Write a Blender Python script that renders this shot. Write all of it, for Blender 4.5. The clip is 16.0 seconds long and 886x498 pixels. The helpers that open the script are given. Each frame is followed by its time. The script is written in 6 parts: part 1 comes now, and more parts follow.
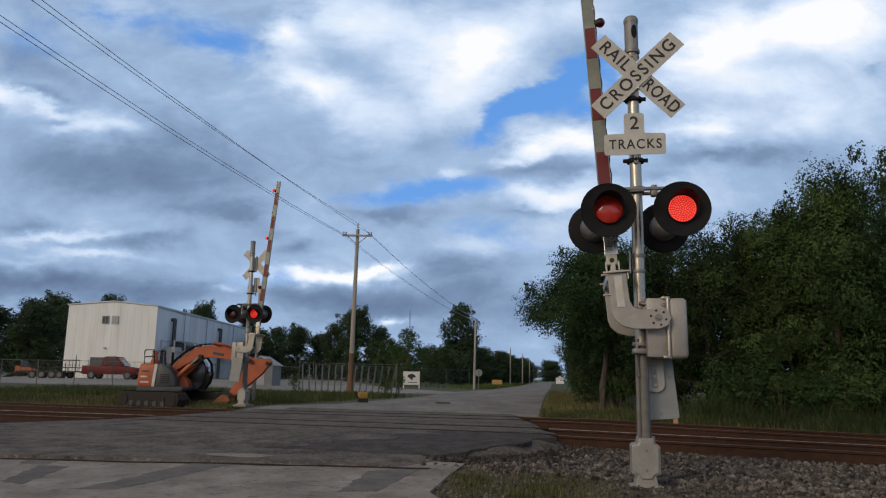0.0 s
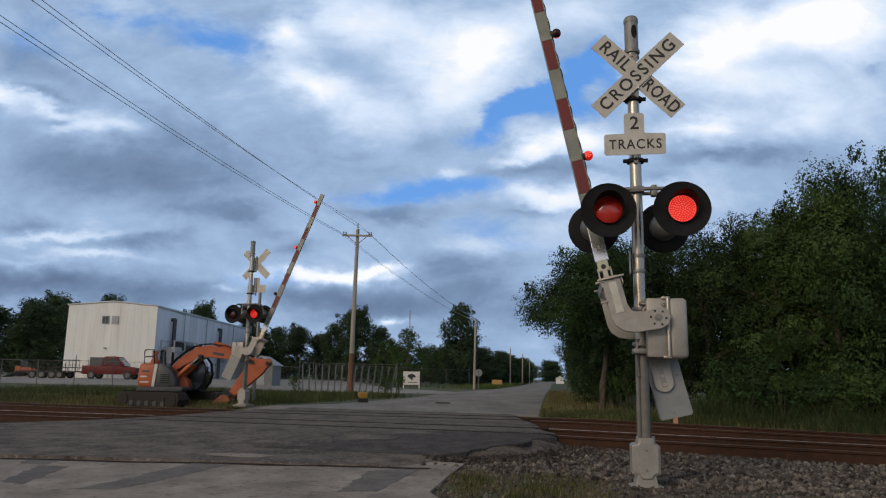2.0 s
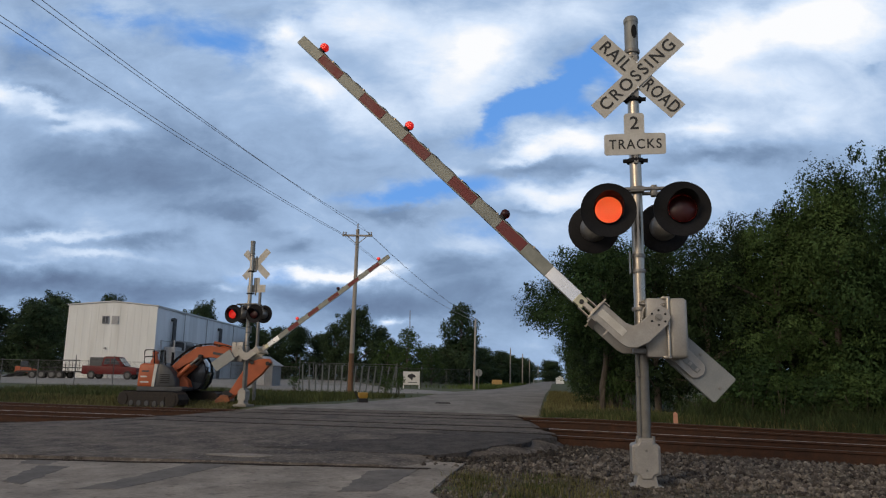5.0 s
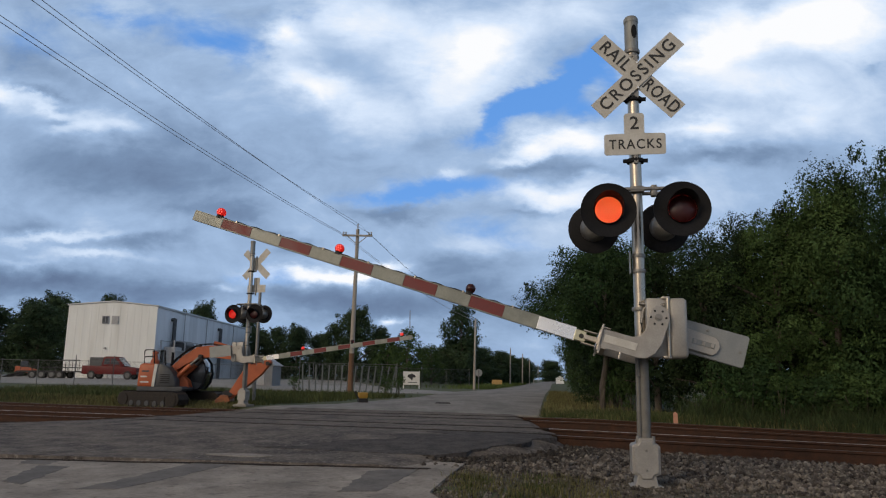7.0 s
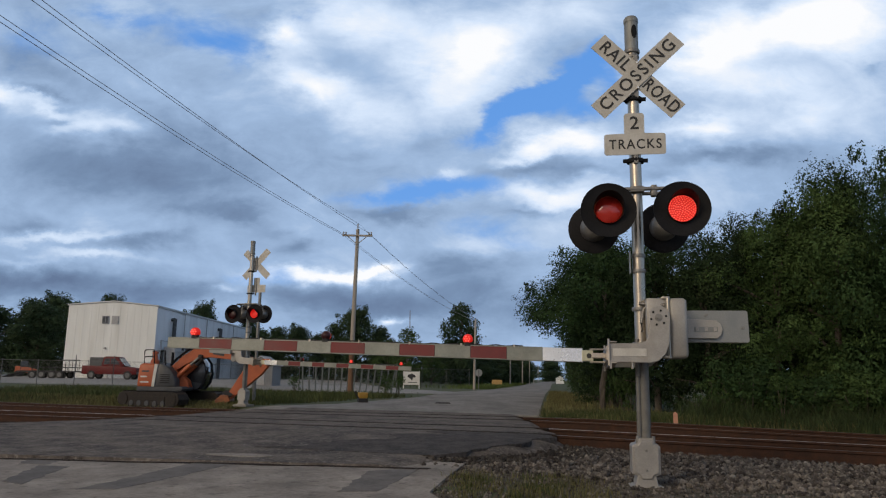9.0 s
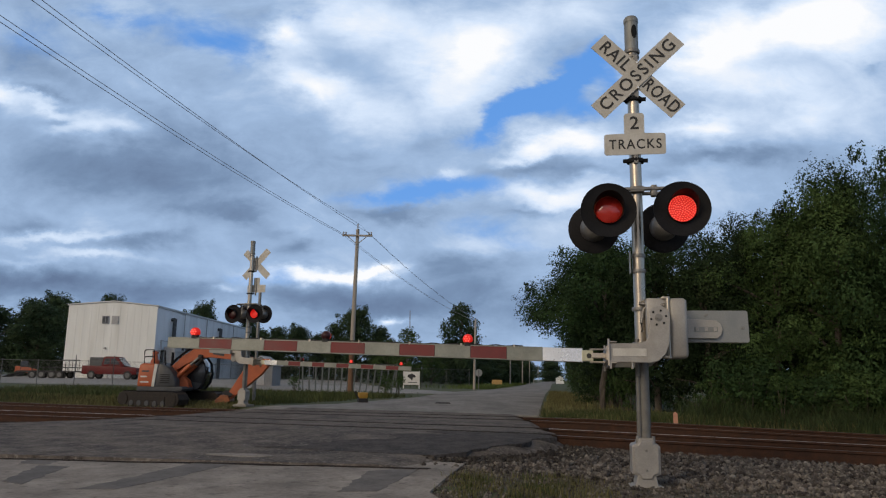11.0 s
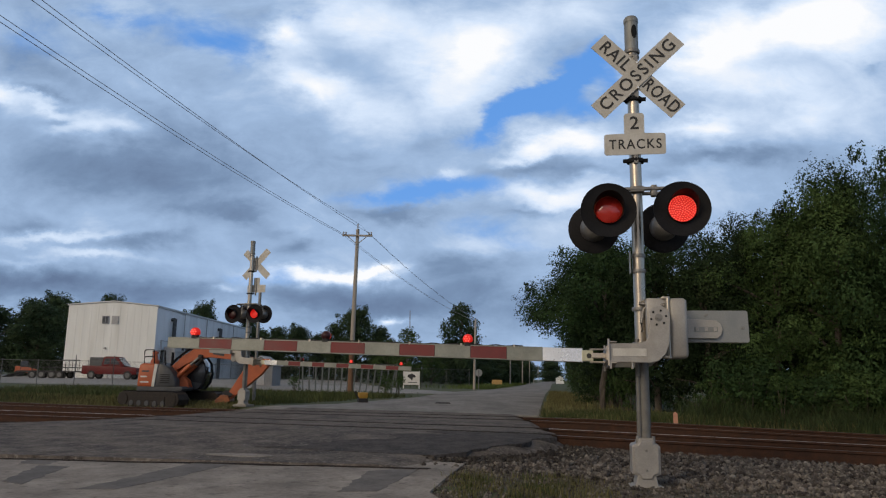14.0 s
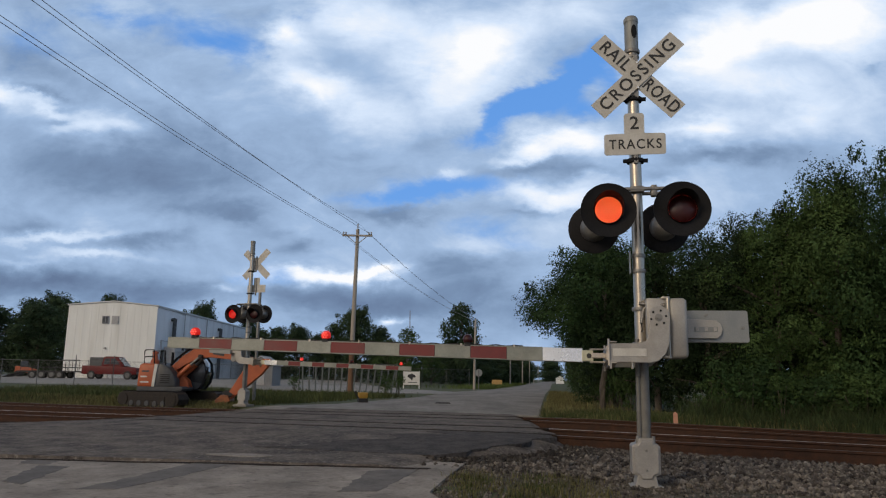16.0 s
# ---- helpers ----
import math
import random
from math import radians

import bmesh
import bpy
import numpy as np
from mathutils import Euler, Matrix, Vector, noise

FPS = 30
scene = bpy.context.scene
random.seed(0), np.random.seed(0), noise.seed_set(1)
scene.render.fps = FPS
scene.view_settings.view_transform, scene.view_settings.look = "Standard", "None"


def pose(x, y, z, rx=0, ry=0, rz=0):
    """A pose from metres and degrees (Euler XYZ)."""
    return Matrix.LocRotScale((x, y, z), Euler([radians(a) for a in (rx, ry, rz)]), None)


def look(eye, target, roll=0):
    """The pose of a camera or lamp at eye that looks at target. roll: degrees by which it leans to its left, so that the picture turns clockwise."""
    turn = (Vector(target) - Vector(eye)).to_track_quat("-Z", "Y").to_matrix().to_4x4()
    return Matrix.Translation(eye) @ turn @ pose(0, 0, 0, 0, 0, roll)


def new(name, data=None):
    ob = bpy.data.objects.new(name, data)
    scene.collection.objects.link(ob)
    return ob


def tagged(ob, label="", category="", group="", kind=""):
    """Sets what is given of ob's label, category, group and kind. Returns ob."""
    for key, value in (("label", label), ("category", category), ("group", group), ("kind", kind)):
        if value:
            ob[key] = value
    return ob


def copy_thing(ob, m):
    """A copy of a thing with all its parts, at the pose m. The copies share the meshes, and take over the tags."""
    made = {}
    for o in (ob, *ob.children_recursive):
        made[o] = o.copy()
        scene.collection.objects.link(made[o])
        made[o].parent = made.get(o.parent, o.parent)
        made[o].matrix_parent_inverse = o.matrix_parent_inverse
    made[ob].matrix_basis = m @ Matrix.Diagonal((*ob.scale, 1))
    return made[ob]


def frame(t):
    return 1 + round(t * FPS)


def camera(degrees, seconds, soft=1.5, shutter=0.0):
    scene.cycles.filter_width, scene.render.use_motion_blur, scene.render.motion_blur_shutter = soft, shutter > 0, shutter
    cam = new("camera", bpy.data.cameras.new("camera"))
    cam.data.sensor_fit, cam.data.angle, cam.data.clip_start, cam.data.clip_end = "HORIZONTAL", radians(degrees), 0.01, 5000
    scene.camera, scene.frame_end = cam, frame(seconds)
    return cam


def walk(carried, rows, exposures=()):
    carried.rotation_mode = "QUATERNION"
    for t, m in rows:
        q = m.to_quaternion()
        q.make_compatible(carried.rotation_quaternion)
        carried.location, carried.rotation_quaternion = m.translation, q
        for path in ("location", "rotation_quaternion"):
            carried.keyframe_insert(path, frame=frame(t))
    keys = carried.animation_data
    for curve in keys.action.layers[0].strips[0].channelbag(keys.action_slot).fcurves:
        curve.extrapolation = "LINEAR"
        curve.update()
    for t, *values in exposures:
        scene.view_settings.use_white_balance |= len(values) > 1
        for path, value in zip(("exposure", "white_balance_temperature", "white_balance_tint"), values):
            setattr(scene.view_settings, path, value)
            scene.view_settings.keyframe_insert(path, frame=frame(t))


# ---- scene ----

cam = camera(63.3, 16.0, soft=1.2)
EYE = (0.0, 0.0, 1.2)
VIEW = look(EYE, (0.0, 10.0, 1.2 + 10.0 * math.tan(radians(10.16))), 0.9)
walk(cam, [(0.0, VIEW), (16.0, VIEW)], exposures=[(0.0, 0.0), (16.0, 0.0)])


# ---------- world, sun ----------
SUN_FROM = Vector((-0.62, -0.72, 0.42)).normalized()


def build_world():
    w = bpy.data.worlds.new("evening_sky")
    scene.world = w
    w.use_nodes = True
    nt = w.node_tree
    nt.nodes.clear()
    N, L = nt.nodes.new, nt.links.new

    def math_node(op, a, b=None, clamp=False):
        n = N("ShaderNodeMath")
        n.operation, n.use_clamp = op, clamp
        for i, v in enumerate((a, b)):
            if v is None:
                continue
            if isinstance(v, (int, float)):
                n.inputs[i].default_value = v
            else:
                L(v, n.inputs[i])
        return n.outputs[0]

    def noise_node(vec, scale, detail, rough=0.55, dist=0.0):
        n = N("ShaderNodeTexNoise")
        n.inputs["Scale"].default_value, n.inputs["Detail"].default_value = scale, detail
        n.inputs["Roughness"].default_value, n.inputs["Distortion"].default_value = rough, dist
        L(vec, n.inputs["Vector"])
        return n

    def mix(fac, a, b):
        n = N("ShaderNodeMix")
        n.data_type = "RGBA"
        for s, v in ((n.inputs["Factor"], fac), (n.inputs["A"], a), (n.inputs["B"], b)):
            if isinstance(v, (tuple, float)):
                s.default_value = v if isinstance(v, float) else (*v, 1)
            else:
                L(v, s)
        return n.outputs["Result"]

    co = N("ShaderNodeTexCoord")
    sep = N("ShaderNodeSeparateXYZ")
    L(co.outputs["Generated"], sep.inputs[0])
    depth = math_node("MAXIMUM", math_node("ABSOLUTE", sep.outputs[1]), 0.25)
    u0, v0 = math_node("DIVIDE", sep.outputs[0], depth), math_node("DIVIDE", sep.outputs[2], depth)
    flat = N("ShaderNodeCombineXYZ")
    L(u0, flat.inputs[0])
    L(math_node("MULTIPLY", v0, 1.75), flat.inputs[1])
    big = noise_node(flat.outputs[0], 8.5, 7.0, 0.6)
    fine = noise_node(flat.outputs[0], 9.0, 13.0, 0.62, 0.3)
    warp = N("ShaderNodeSeparateXYZ")
    L(big.outputs["Color"], warp.inputs[0])
    u = math_node("ADD", u0, math_node("MULTIPLY", math_node("SUBTRACT", warp.outputs[0], 0.5), 0.12))
    v = math_node("ADD", v0, math_node("MULTIPLY", math_node("SUBTRACT", warp.outputs[1], 0.5), 0.07))

    def fused(a, b, c):
        n = N("ShaderNodeMath")
        n.operation = "MULTIPLY_ADD"
        for i, q in enumerate((a, b, c)):
            if isinstance(q, (int, float)):
                n.inputs[i].default_value = q
            else:
                L(q, n.inputs[i])
        return n.outputs[0]

    def blobs(rows):
        total = 0.0
        for bu, bv, ru, rv, tilt, weight in rows:
            c, n = math.cos(radians(tilt)), math.sin(radians(tilt))
            a = fused(u, c / ru, fused(v, n / ru, -(bu * c + bv * n) / ru))
            b = fused(v, c / rv, fused(u, -n / rv, (bu * n - bv * c) / rv))
            d = fused(a, a, math_node("MULTIPLY", b, b))
            total = fused(math_node("EXPONENT", math_node("MULTIPLY", d, -1.0)), weight, total)
        return total

    blue = blobs(SKY_BLUE)
    white = blobs(SKY_WHITE + SKY_GLEAM)
    dark = blobs(SKY_DARK + SKY_LOW)
    grain = math_node("SUBTRACT", fine.outputs[0], 0.5)
    swell = math_node("SUBTRACT", big.outputs[0], 0.5)
    bright = math_node("ADD", math_node("ADD", 0.47, math_node("MULTIPLY", grain, 0.54)), math_node("SUBTRACT", white, dark))
    bright = math_node("ADD", bright, math_node("MULTIPLY", swell, 0.16))
    ramp = N("ShaderNodeValToRGB")
    L(bright, ramp.inputs[0])
    stops = ((0.0, (0.130, 0.190, 0.315)), (0.22, (0.195, 0.288, 0.45)), (0.5, (0.355, 0.495, 0.72)), (0.78, (0.67, 0.79, 0.97)), (1.0, (0.97, 0.98, 1.0)))
    while len(ramp.color_ramp.elements) < len(stops):
        ramp.color_ramp.elements.new(0.5)
    for e, (at, c) in zip(ramp.color_ramp.elements, stops):
        e.position, e.color = at, (*c, 1)
    sky = N("ShaderNodeTexSky")
    sky.sky_type, sky.sun_disc = "NISHITA", False
    sky.sun_elevation = math.asin(SUN_FROM.z)
    sky.sun_rotation = math.atan2(SUN_FROM.x, SUN_FROM.y)
    clear = mix(0.72, sky.outputs[0], (0.9, 3.0, 7.8))
    scaled = N("ShaderNodeVectorMath")
    scaled.operation = "SCALE"
    L(clear, scaled.inputs[0])
    scaled.inputs["Scale"].default_value = 0.115
    gap = math_node("SUBTRACT", math_node("ADD", blue, math_node("MULTIPLY", swell, 0.5)), math_node("MULTIPLY", grain, 1.3))
    gap = math_node("SUBTRACT", gap, math_node("MULTIPLY", white, 0.5))
    soft_gap = N("ShaderNodeMapRange")
    soft_gap.interpolation_type = "SMOOTHSTEP"
    L(gap, soft_gap.inputs["Value"])
    soft_gap.inputs["From Min"].default_value, soft_gap.inputs["From Max"].default_value = 0.12, 0.98
    colour = mix(soft_gap.outputs[0], ramp.outputs[0], scaled.outputs[0])
    # added dim grey overhead, above the view, to cut the light on the ground
    over = N("ShaderNodeMapRange")
    over.interpolation_type = "SMOOTHSTEP"
    L(sep.outputs[2], over.inputs["Value"])
    for key, q in zip(("From Min", "From Max", "To Min", "To Max"), (0.46, 0.75, 1.0, 0.22)):
        over.inputs[key].default_value = q
    dim = N("ShaderNodeVectorMath")
    dim.operation = "SCALE"
    L(colour, dim.inputs[0])
    L(over.outputs[0], dim.inputs["Scale"])
    grey = N("ShaderNodeMapRange")
    grey.interpolation_type = "SMOOTHSTEP"
    L(sep.outputs[2], grey.inputs["Value"])
    for key, q in zip(("From Min", "From Max", "To Min", "To Max"), (0.50, 0.80, 0.0, 0.6)):
        grey.inputs[key].default_value = q
    colour = mix(grey.outputs[0], dim.outputs[0], (0.115, 0.112, 0.108))
    # evening glow in the clouds round the low sun
    toward = N("ShaderNodeVectorMath")
    toward.operation = "DOT_PRODUCT"
    L(co.outputs["Generated"], toward.inputs[0])
    toward.inputs[1].default_value = SUN_FROM
    warm = N("ShaderNodeMapRange")
    warm.interpolation_type = "SMOOTHSTEP"
    L(toward.outputs["Value"], warm.inputs["Value"])
    for key, q in zip(("From Min", "From Max", "To Min", "To Max"), (0.25, 1.0, 0.0, 0.38)):
        warm.inputs[key].default_value = q
    colour = mix(warm.outputs[0], colour, (1.0, 0.72, 0.45))
    bg = N("ShaderNodeBackground")
    bg.inputs["Strength"].default_value = 1.0
    L(colour, bg.inputs[0])
    out = N("ShaderNodeOutputWorld")
    L(bg.outputs[0], out.inputs[0])


# cloud masses: bearing, height, half width, half depth, tilt in degrees, weight
SKY_BLUE = ((-0.389, 0.513, 0.102, 0.035, -11, 0.60), (-0.310, 0.474, 0.051, 0.028, -19, 0.62), (-0.639, 0.486, 0.102, 0.037, -14, 0.42), (0.164, 0.428, 0.068, 0.026, 26, 1.15), (0.105, 0.383, 0.064, 0.025, 36, 1.00),
            (0.215, 0.474, 0.042, 0.025, 36, 0.95), (0.052, 0.352, 0.047, 0.015, 21, 0.45), (0.192, 0.389, 0.051, 0.018, 1, 0.75), (0.012, 0.267, 0.110, 0.020, 6, 0.90), (-0.069, 0.251, 0.076, 0.012, 1, 0.62),
            (0.053, 0.212, 0.093, 0.015, 1, 0.45), (-0.248, 0.137, 0.055, 0.017, 1, 0.62), (0.117, 0.190, 0.068, 0.015, 1, 0.45), (-0.491, 0.525, 0.059, 0.025, 1, 0.40), (-0.195, 0.530, 0.042, 0.021, 1, 0.35),
            (0.247, 0.430, 0.025, 0.033, 1, 0.70))
SKY_WHITE = ((0.465, 0.523, 0.127, 0.051, 11, 0.50), (0.593, 0.534, 0.093, 0.066, 1, 0.50), (0.387, 0.472, 0.068, 0.029, 21, 0.34), (0.443, 0.433, 0.102, 0.026, 1, 0.34), (-0.240, 0.500, 0.032, 0.028, -44, 0.46),
            (-0.190, 0.422, 0.061, 0.026, -24, 0.44), (-0.136, 0.531, 0.068, 0.050, 1, 0.26), (-0.038, 0.505, 0.102, 0.050, 1, 0.34), (0.059, 0.475, 0.085, 0.043, 31, 0.46), (0.002, 0.395, 0.093, 0.040, 21, 0.30),
            (0.186, 0.546, 0.068, 0.030, 1, 0.25), (-0.114, 0.384, 0.059, 0.033, -19, 0.20), (0.373, 0.366, 0.064, 0.021, 11, 0.50), (0.200, 0.346, 0.051, 0.021, 1, 0.50), (0.121, 0.325, 0.051, 0.015, 16, 0.48),
            (0.548, 0.391, 0.102, 0.041, 1, 0.30))
SKY_GLEAM = ((-0.641, 0.397, 0.029, 0.015, -29, 0.36), (-0.577, 0.383, 0.051, 0.010, -24, 0.26), (-0.483, 0.355, 0.059, 0.017, -11, 0.36), (-0.549, 0.348, 0.034, 0.010, 1, 0.19), (-0.548, 0.192, 0.093, 0.007, 3, 0.31),
            (-0.505, 0.167, 0.085, 0.007, -3, 0.27), (-0.592, 0.158, 0.051, 0.006, 1, 0.17), (-0.153, 0.140, 0.089, 0.012, 0, 0.61), (-0.213, 0.146, 0.025, 0.007, 1, 0.26), (-0.102, 0.145, 0.038, 0.007, 4, 0.38),
            (-0.072, 0.072, 0.017, 0.007, 1, 0.59), (-0.293, 0.115, 0.025, 0.007, 1, 0.27), (-0.001, 0.281, 0.029, 0.009, 21, 0.26), (0.141, 0.260, 0.076, 0.017, 1, 0.39), (0.077, 0.189, 0.076, 0.018, 1, 0.22),
            (0.271, 0.250, 0.102, 0.037, 1, 0.32))
SKY_DARK = ((-0.590, 0.404, 0.036, 0.007, -11, 0.26), (-0.562, 0.362, 0.029, 0.007, 1, 0.19), (-0.609, 0.446, 0.102, 0.025, -19, 0.20), (-0.519, 0.296, 0.127, 0.033, 1, 0.26), (-0.378, 0.277, 0.136, 0.045, 1, 0.22),
            (-0.367, 0.230, 0.051, 0.013, 1, 0.15), (-0.290, 0.229, 0.036, 0.014, 1, 0.27), (-0.203, 0.183, 0.032, 0.012, 1, 0.26), (-0.236, 0.207, 0.025, 0.009, 1, 0.14), (-0.077, 0.233, 0.076, 0.010, 1, 0.26),
            (-0.375, 0.341, 0.085, 0.025, -19, 0.14), (-0.582, 0.207, 0.059, 0.010, 1, 0.17), (-0.435, 0.185, 0.072, 0.009, 1, 0.22), (-0.588, 0.129, 0.102, 0.018, 1, 0.39), (-0.460, 0.113, 0.127, 0.023, 1, 0.32),
            (-0.136, 0.317, 0.042, 0.007, 1, 0.07))
SKY_LOW = ((-0.108, 0.094, 0.102, 0.025, 1, 0.31), (-0.199, 0.106, 0.059, 0.017, 1, 0.24), (0.018, 0.120, 0.089, 0.031, 15, 0.24), (0.077, 0.082, 0.076, 0.033, 1, 0.12), (0.005, 0.156, 0.072, 0.015, 16, 0.22),
            (0.117, 0.303, 0.068, 0.012, 7, 0.27), (0.203, 0.298, 0.051, 0.008, 6, 0.22), (0.457, 0.327, 0.059, 0.012, 1, 0.17), (0.379, 0.321, 0.068, 0.011, 6, 0.22), (0.313, 0.297, 0.042, 0.010, 1, 0.20),
            (0.638, 0.461, 0.020, 0.012, 1, 0.22), (0.141, 0.235, 0.059, 0.006, 1, 0.20), (0.141, 0.174, 0.042, 0.017, 1, 0.07), (-0.334, 0.111, 0.076, 0.017, 1, 0.19), (0.552, 0.335, 0.076, 0.025, 1, 0.10),
            (-0.022, 0.336, 0.051, 0.012, 16, 0.07))
build_world()
sun_data = bpy.data.lights.new("sun", "SUN")
sun_data.energy, sun_data.angle, sun_data.color = 1.1, radians(24), (1.0, 0.82, 0.60)
sun = new("sun", sun_data)
sun.matrix_world = look(SUN_FROM * 50, (0, 0, 0))


# ---------- materials ----------
def material(name, dark, light, scale=6.0, rough=0.7, metal=0.0, bump=0.15, fine=60.0, vary=0.0, stain_shade=None, stain_shade_scale=1.2, stain_shade_amount=0.5,
             coat=0.0, spec=0.5, speck=None, speck_scale=25.0, speck_amount=0.6, island=False, stretch=(1, 1, 1), rough_vary=0.12, bump_dist=0.01):
    m = bpy.data.materials.new(name)
    m.use_nodes = True
    nt = m.node_tree
    N, L = nt.nodes.new, nt.links.new
    bsdf = nt.nodes["Principled BSDF"]
    co = N("ShaderNodeTexCoord")
    mp = N("ShaderNodeMapping")
    mp.inputs["Scale"].default_value = stretch
    L(co.outputs["Object"], mp.inputs[0])

    def noise_tex(s, d):
        n = N("ShaderNodeTexNoise")
        n.inputs["Scale"].default_value, n.inputs["Detail"].default_value, n.inputs["Roughness"].default_value = s, d, 0.6
        L(mp.outputs[0], n.inputs["Vector"])
        return n.outputs[0]

    def mixc(f, a, b):
        n = N("ShaderNodeMix")
        n.data_type = "RGBA"
        for s, v in ((n.inputs["Factor"], f), (n.inputs["A"], a), (n.inputs["B"], b)):
            if isinstance(v, tuple):
                s.default_value = (*v, 1)
            else:
                L(v, s)
        return n.outputs["Result"]

    def rng(v, lo, hi, a=0.0, b=1.0):
        n = N("ShaderNodeMapRange")
        L(v, n.inputs["Value"])
        for k, q in zip(("From Min", "From Max", "To Min", "To Max"), (lo, hi, a, b)):
            n.inputs[k].default_value = q
        return n.outputs[0]

    coarse, grain = noise_tex(scale, 5.0), noise_tex(fine, 3.0)
    add = N("ShaderNodeMath")
    add.operation = "MULTIPLY_ADD"
    L(grain, add.inputs[0])
    add.inputs[1].default_value = 0.5
    L(coarse, add.inputs[2])
    colour = mixc(rng(add.outputs[0], 0.58, 0.94), dark, light)
    if stain_shade:
        colour = mixc(rng(noise_tex(stain_shade_scale, 6.0), 0.5, 0.72, 0.0, stain_shade_amount), colour, stain_shade)
    if speck:
        colour = mixc(rng(noise_tex(speck_scale, 2.0), 0.58, 0.68, 0.0, speck_amount), colour, speck)
    if vary:
        if island:
            g = N("ShaderNodeNewGeometry")
            rnd = g.outputs["Random Per Island"]
        else:
            g = N("ShaderNodeObjectInfo")
            rnd = g.outputs["Random"]
        hsv = N("ShaderNodeHueSaturation")
        L(colour, hsv.inputs["Color"])
        L(rng(rnd, 0, 1, 1 - vary, 1 + vary), hsv.inputs["Value"])
        L(rng(rnd, 0, 1, 0.5 - vary * 0.04, 0.5 + vary * 0.03), hsv.inputs["Hue"])
        colour = hsv.outputs[0]
    L(colour, bsdf.inputs["Base Color"])
    bsdf.inputs["Metallic"].default_value = metal
    L(rng(coarse, 0.3, 0.7, max(0.03, rough - rough_vary), min(1, rough + rough_vary)), bsdf.inputs["Roughness"])
    bsdf.inputs["Specular IOR Level"].default_value = spec
    if coat:
        bsdf.inputs["Coat Weight"].default_value = coat
    if bump:
        b = N("ShaderNodeBump")
        b.inputs["Strength"].default_value, b.inputs["Distance"].default_value = bump, bump_dist
        L(add.outputs[0], b.inputs["Height"])
        L(b.outputs[0], bsdf.inputs["Normal"])
    return m


def glow(name, colour, strength):
    m = bpy.data.materials.new(name)
    m.use_nodes = True
    b = m.node_tree.nodes["Principled BSDF"]
    b.inputs["Base Color"].default_value = (0.4, 0.02, 0.01, 1)
    b.inputs["Emission Color"].default_value, b.inputs["Emission Strength"].default_value = (*colour, 1), strength
    return m


def glass(name, colour, rough=0.05, alpha=0.25):
    m = material(name, tuple(c * 0.8 for c in colour), colour, 3.0, rough, 0, 0, rough_vary=0.02)
    m.node_tree.nodes["Principled BSDF"].inputs["Alpha"].default_value = alpha
    return m


M_GROUND = material("dry_soil", (0.055, 0.047, 0.03), (0.13, 0.105, 0.065), 1.5, 0.95, bump=0.5, stain_shade=(0.045, 0.06, 0.02), stain_shade_scale=0.35, stain_shade_amount=0.9, bump_dist=0.03)
M_FIELD = material("rough_grass_ground", (0.03, 0.05, 0.014), (0.085, 0.10, 0.035), 0.8, 0.95, bump=0.5, stain_shade=(0.14, 0.115, 0.055), stain_shade_scale=0.25, stain_shade_amount=0.6, bump_dist=0.03)
M_ASPHALT = material("dark_asphalt", (0.052, 0.045, 0.040), (0.198, 0.173, 0.152), 2.2, 0.92, bump=1.0, fine=16, stain_shade=(0.17, 0.148, 0.125), stain_shade_scale=0.6, stain_shade_amount=0.5, bump_dist=0.03, spec=0.2, speck=(0.30, 0.27, 0.235), speck_scale=15.0, speck_amount=0.55)
M_TAR = material("fresh_black_asphalt", (0.032, 0.028, 0.026), (0.112, 0.100, 0.091), 4.0, 0.9, bump=1.0, fine=26, bump_dist=0.03, spec=0.2, speck=(0.16, 0.145, 0.13), speck_scale=22.0, speck_amount=0.5)
M_CONCRETE = material("worn_concrete_road", (0.205, 0.184, 0.160), (0.385, 0.35, 0.31), 1.6, 0.92, bump=0.7, fine=18, stain_shade=(0.12, 0.108, 0.095), stain_shade_scale=0.7, stain_shade_amount=0.6, bump_dist=0.015, spec=0.2, speck=(0.07, 0.062, 0.055), speck_scale=9.0, speck_amount=0.5)
M_ROAD = material("grey_road", (0.165, 0.155, 0.14), (0.30, 0.283, 0.26), 0.7, 0.92, bump=0.3, fine=6, stain_shade=(0.115, 0.108, 0.10), stain_shade_scale=0.45, stain_shade_amount=0.7, spec=0.3, stretch=(1.0, 0.35, 1.0))
M_LOT = material("gravel_lot", (0.20, 0.195, 0.185), (0.32, 0.31, 0.29), 0.5, 0.95, bump=0.4, fine=20, stain_shade=(0.14, 0.13, 0.11), stain_shade_scale=0.1, stain_shade_amount=0.5)
M_PATCH = material("asphalt_patch", (0.11, 0.10, 0.092), (0.19, 0.177, 0.163), 2.5, 0.9, bump=0.5, fine=18, spec=0.3)
M_BALLAST = material("limestone_ballast", (0.038, 0.034, 0.030), (0.185, 0.165, 0.146), 5.0, 0.95, bump=0.3, fine=60, vary=0.65, island=True, spec=0.2)
M_BED = material("ballast_bed", (0.012, 0.0095, 0.008), (0.045, 0.034, 0.027), 7.0, 0.95, bump=0.9, fine=30, bump_dist=0.03, spec=0.1)
M_RUST = material("rusty_rail_steel", (0.030, 0.0145, 0.0085), (0.070, 0.033, 0.019), 8.0, 0.85, 0.0, bump=0.3, fine=70, spec=0.3)
# pale, barely metallic base holds the sky's sheen on the polished steel
M_SHINE = material("polished_rail_head_sheen", (0.42, 0.41, 0.41), (0.58, 0.57, 0.56), 4.0, 0.4, 0.35, bump=0.05)
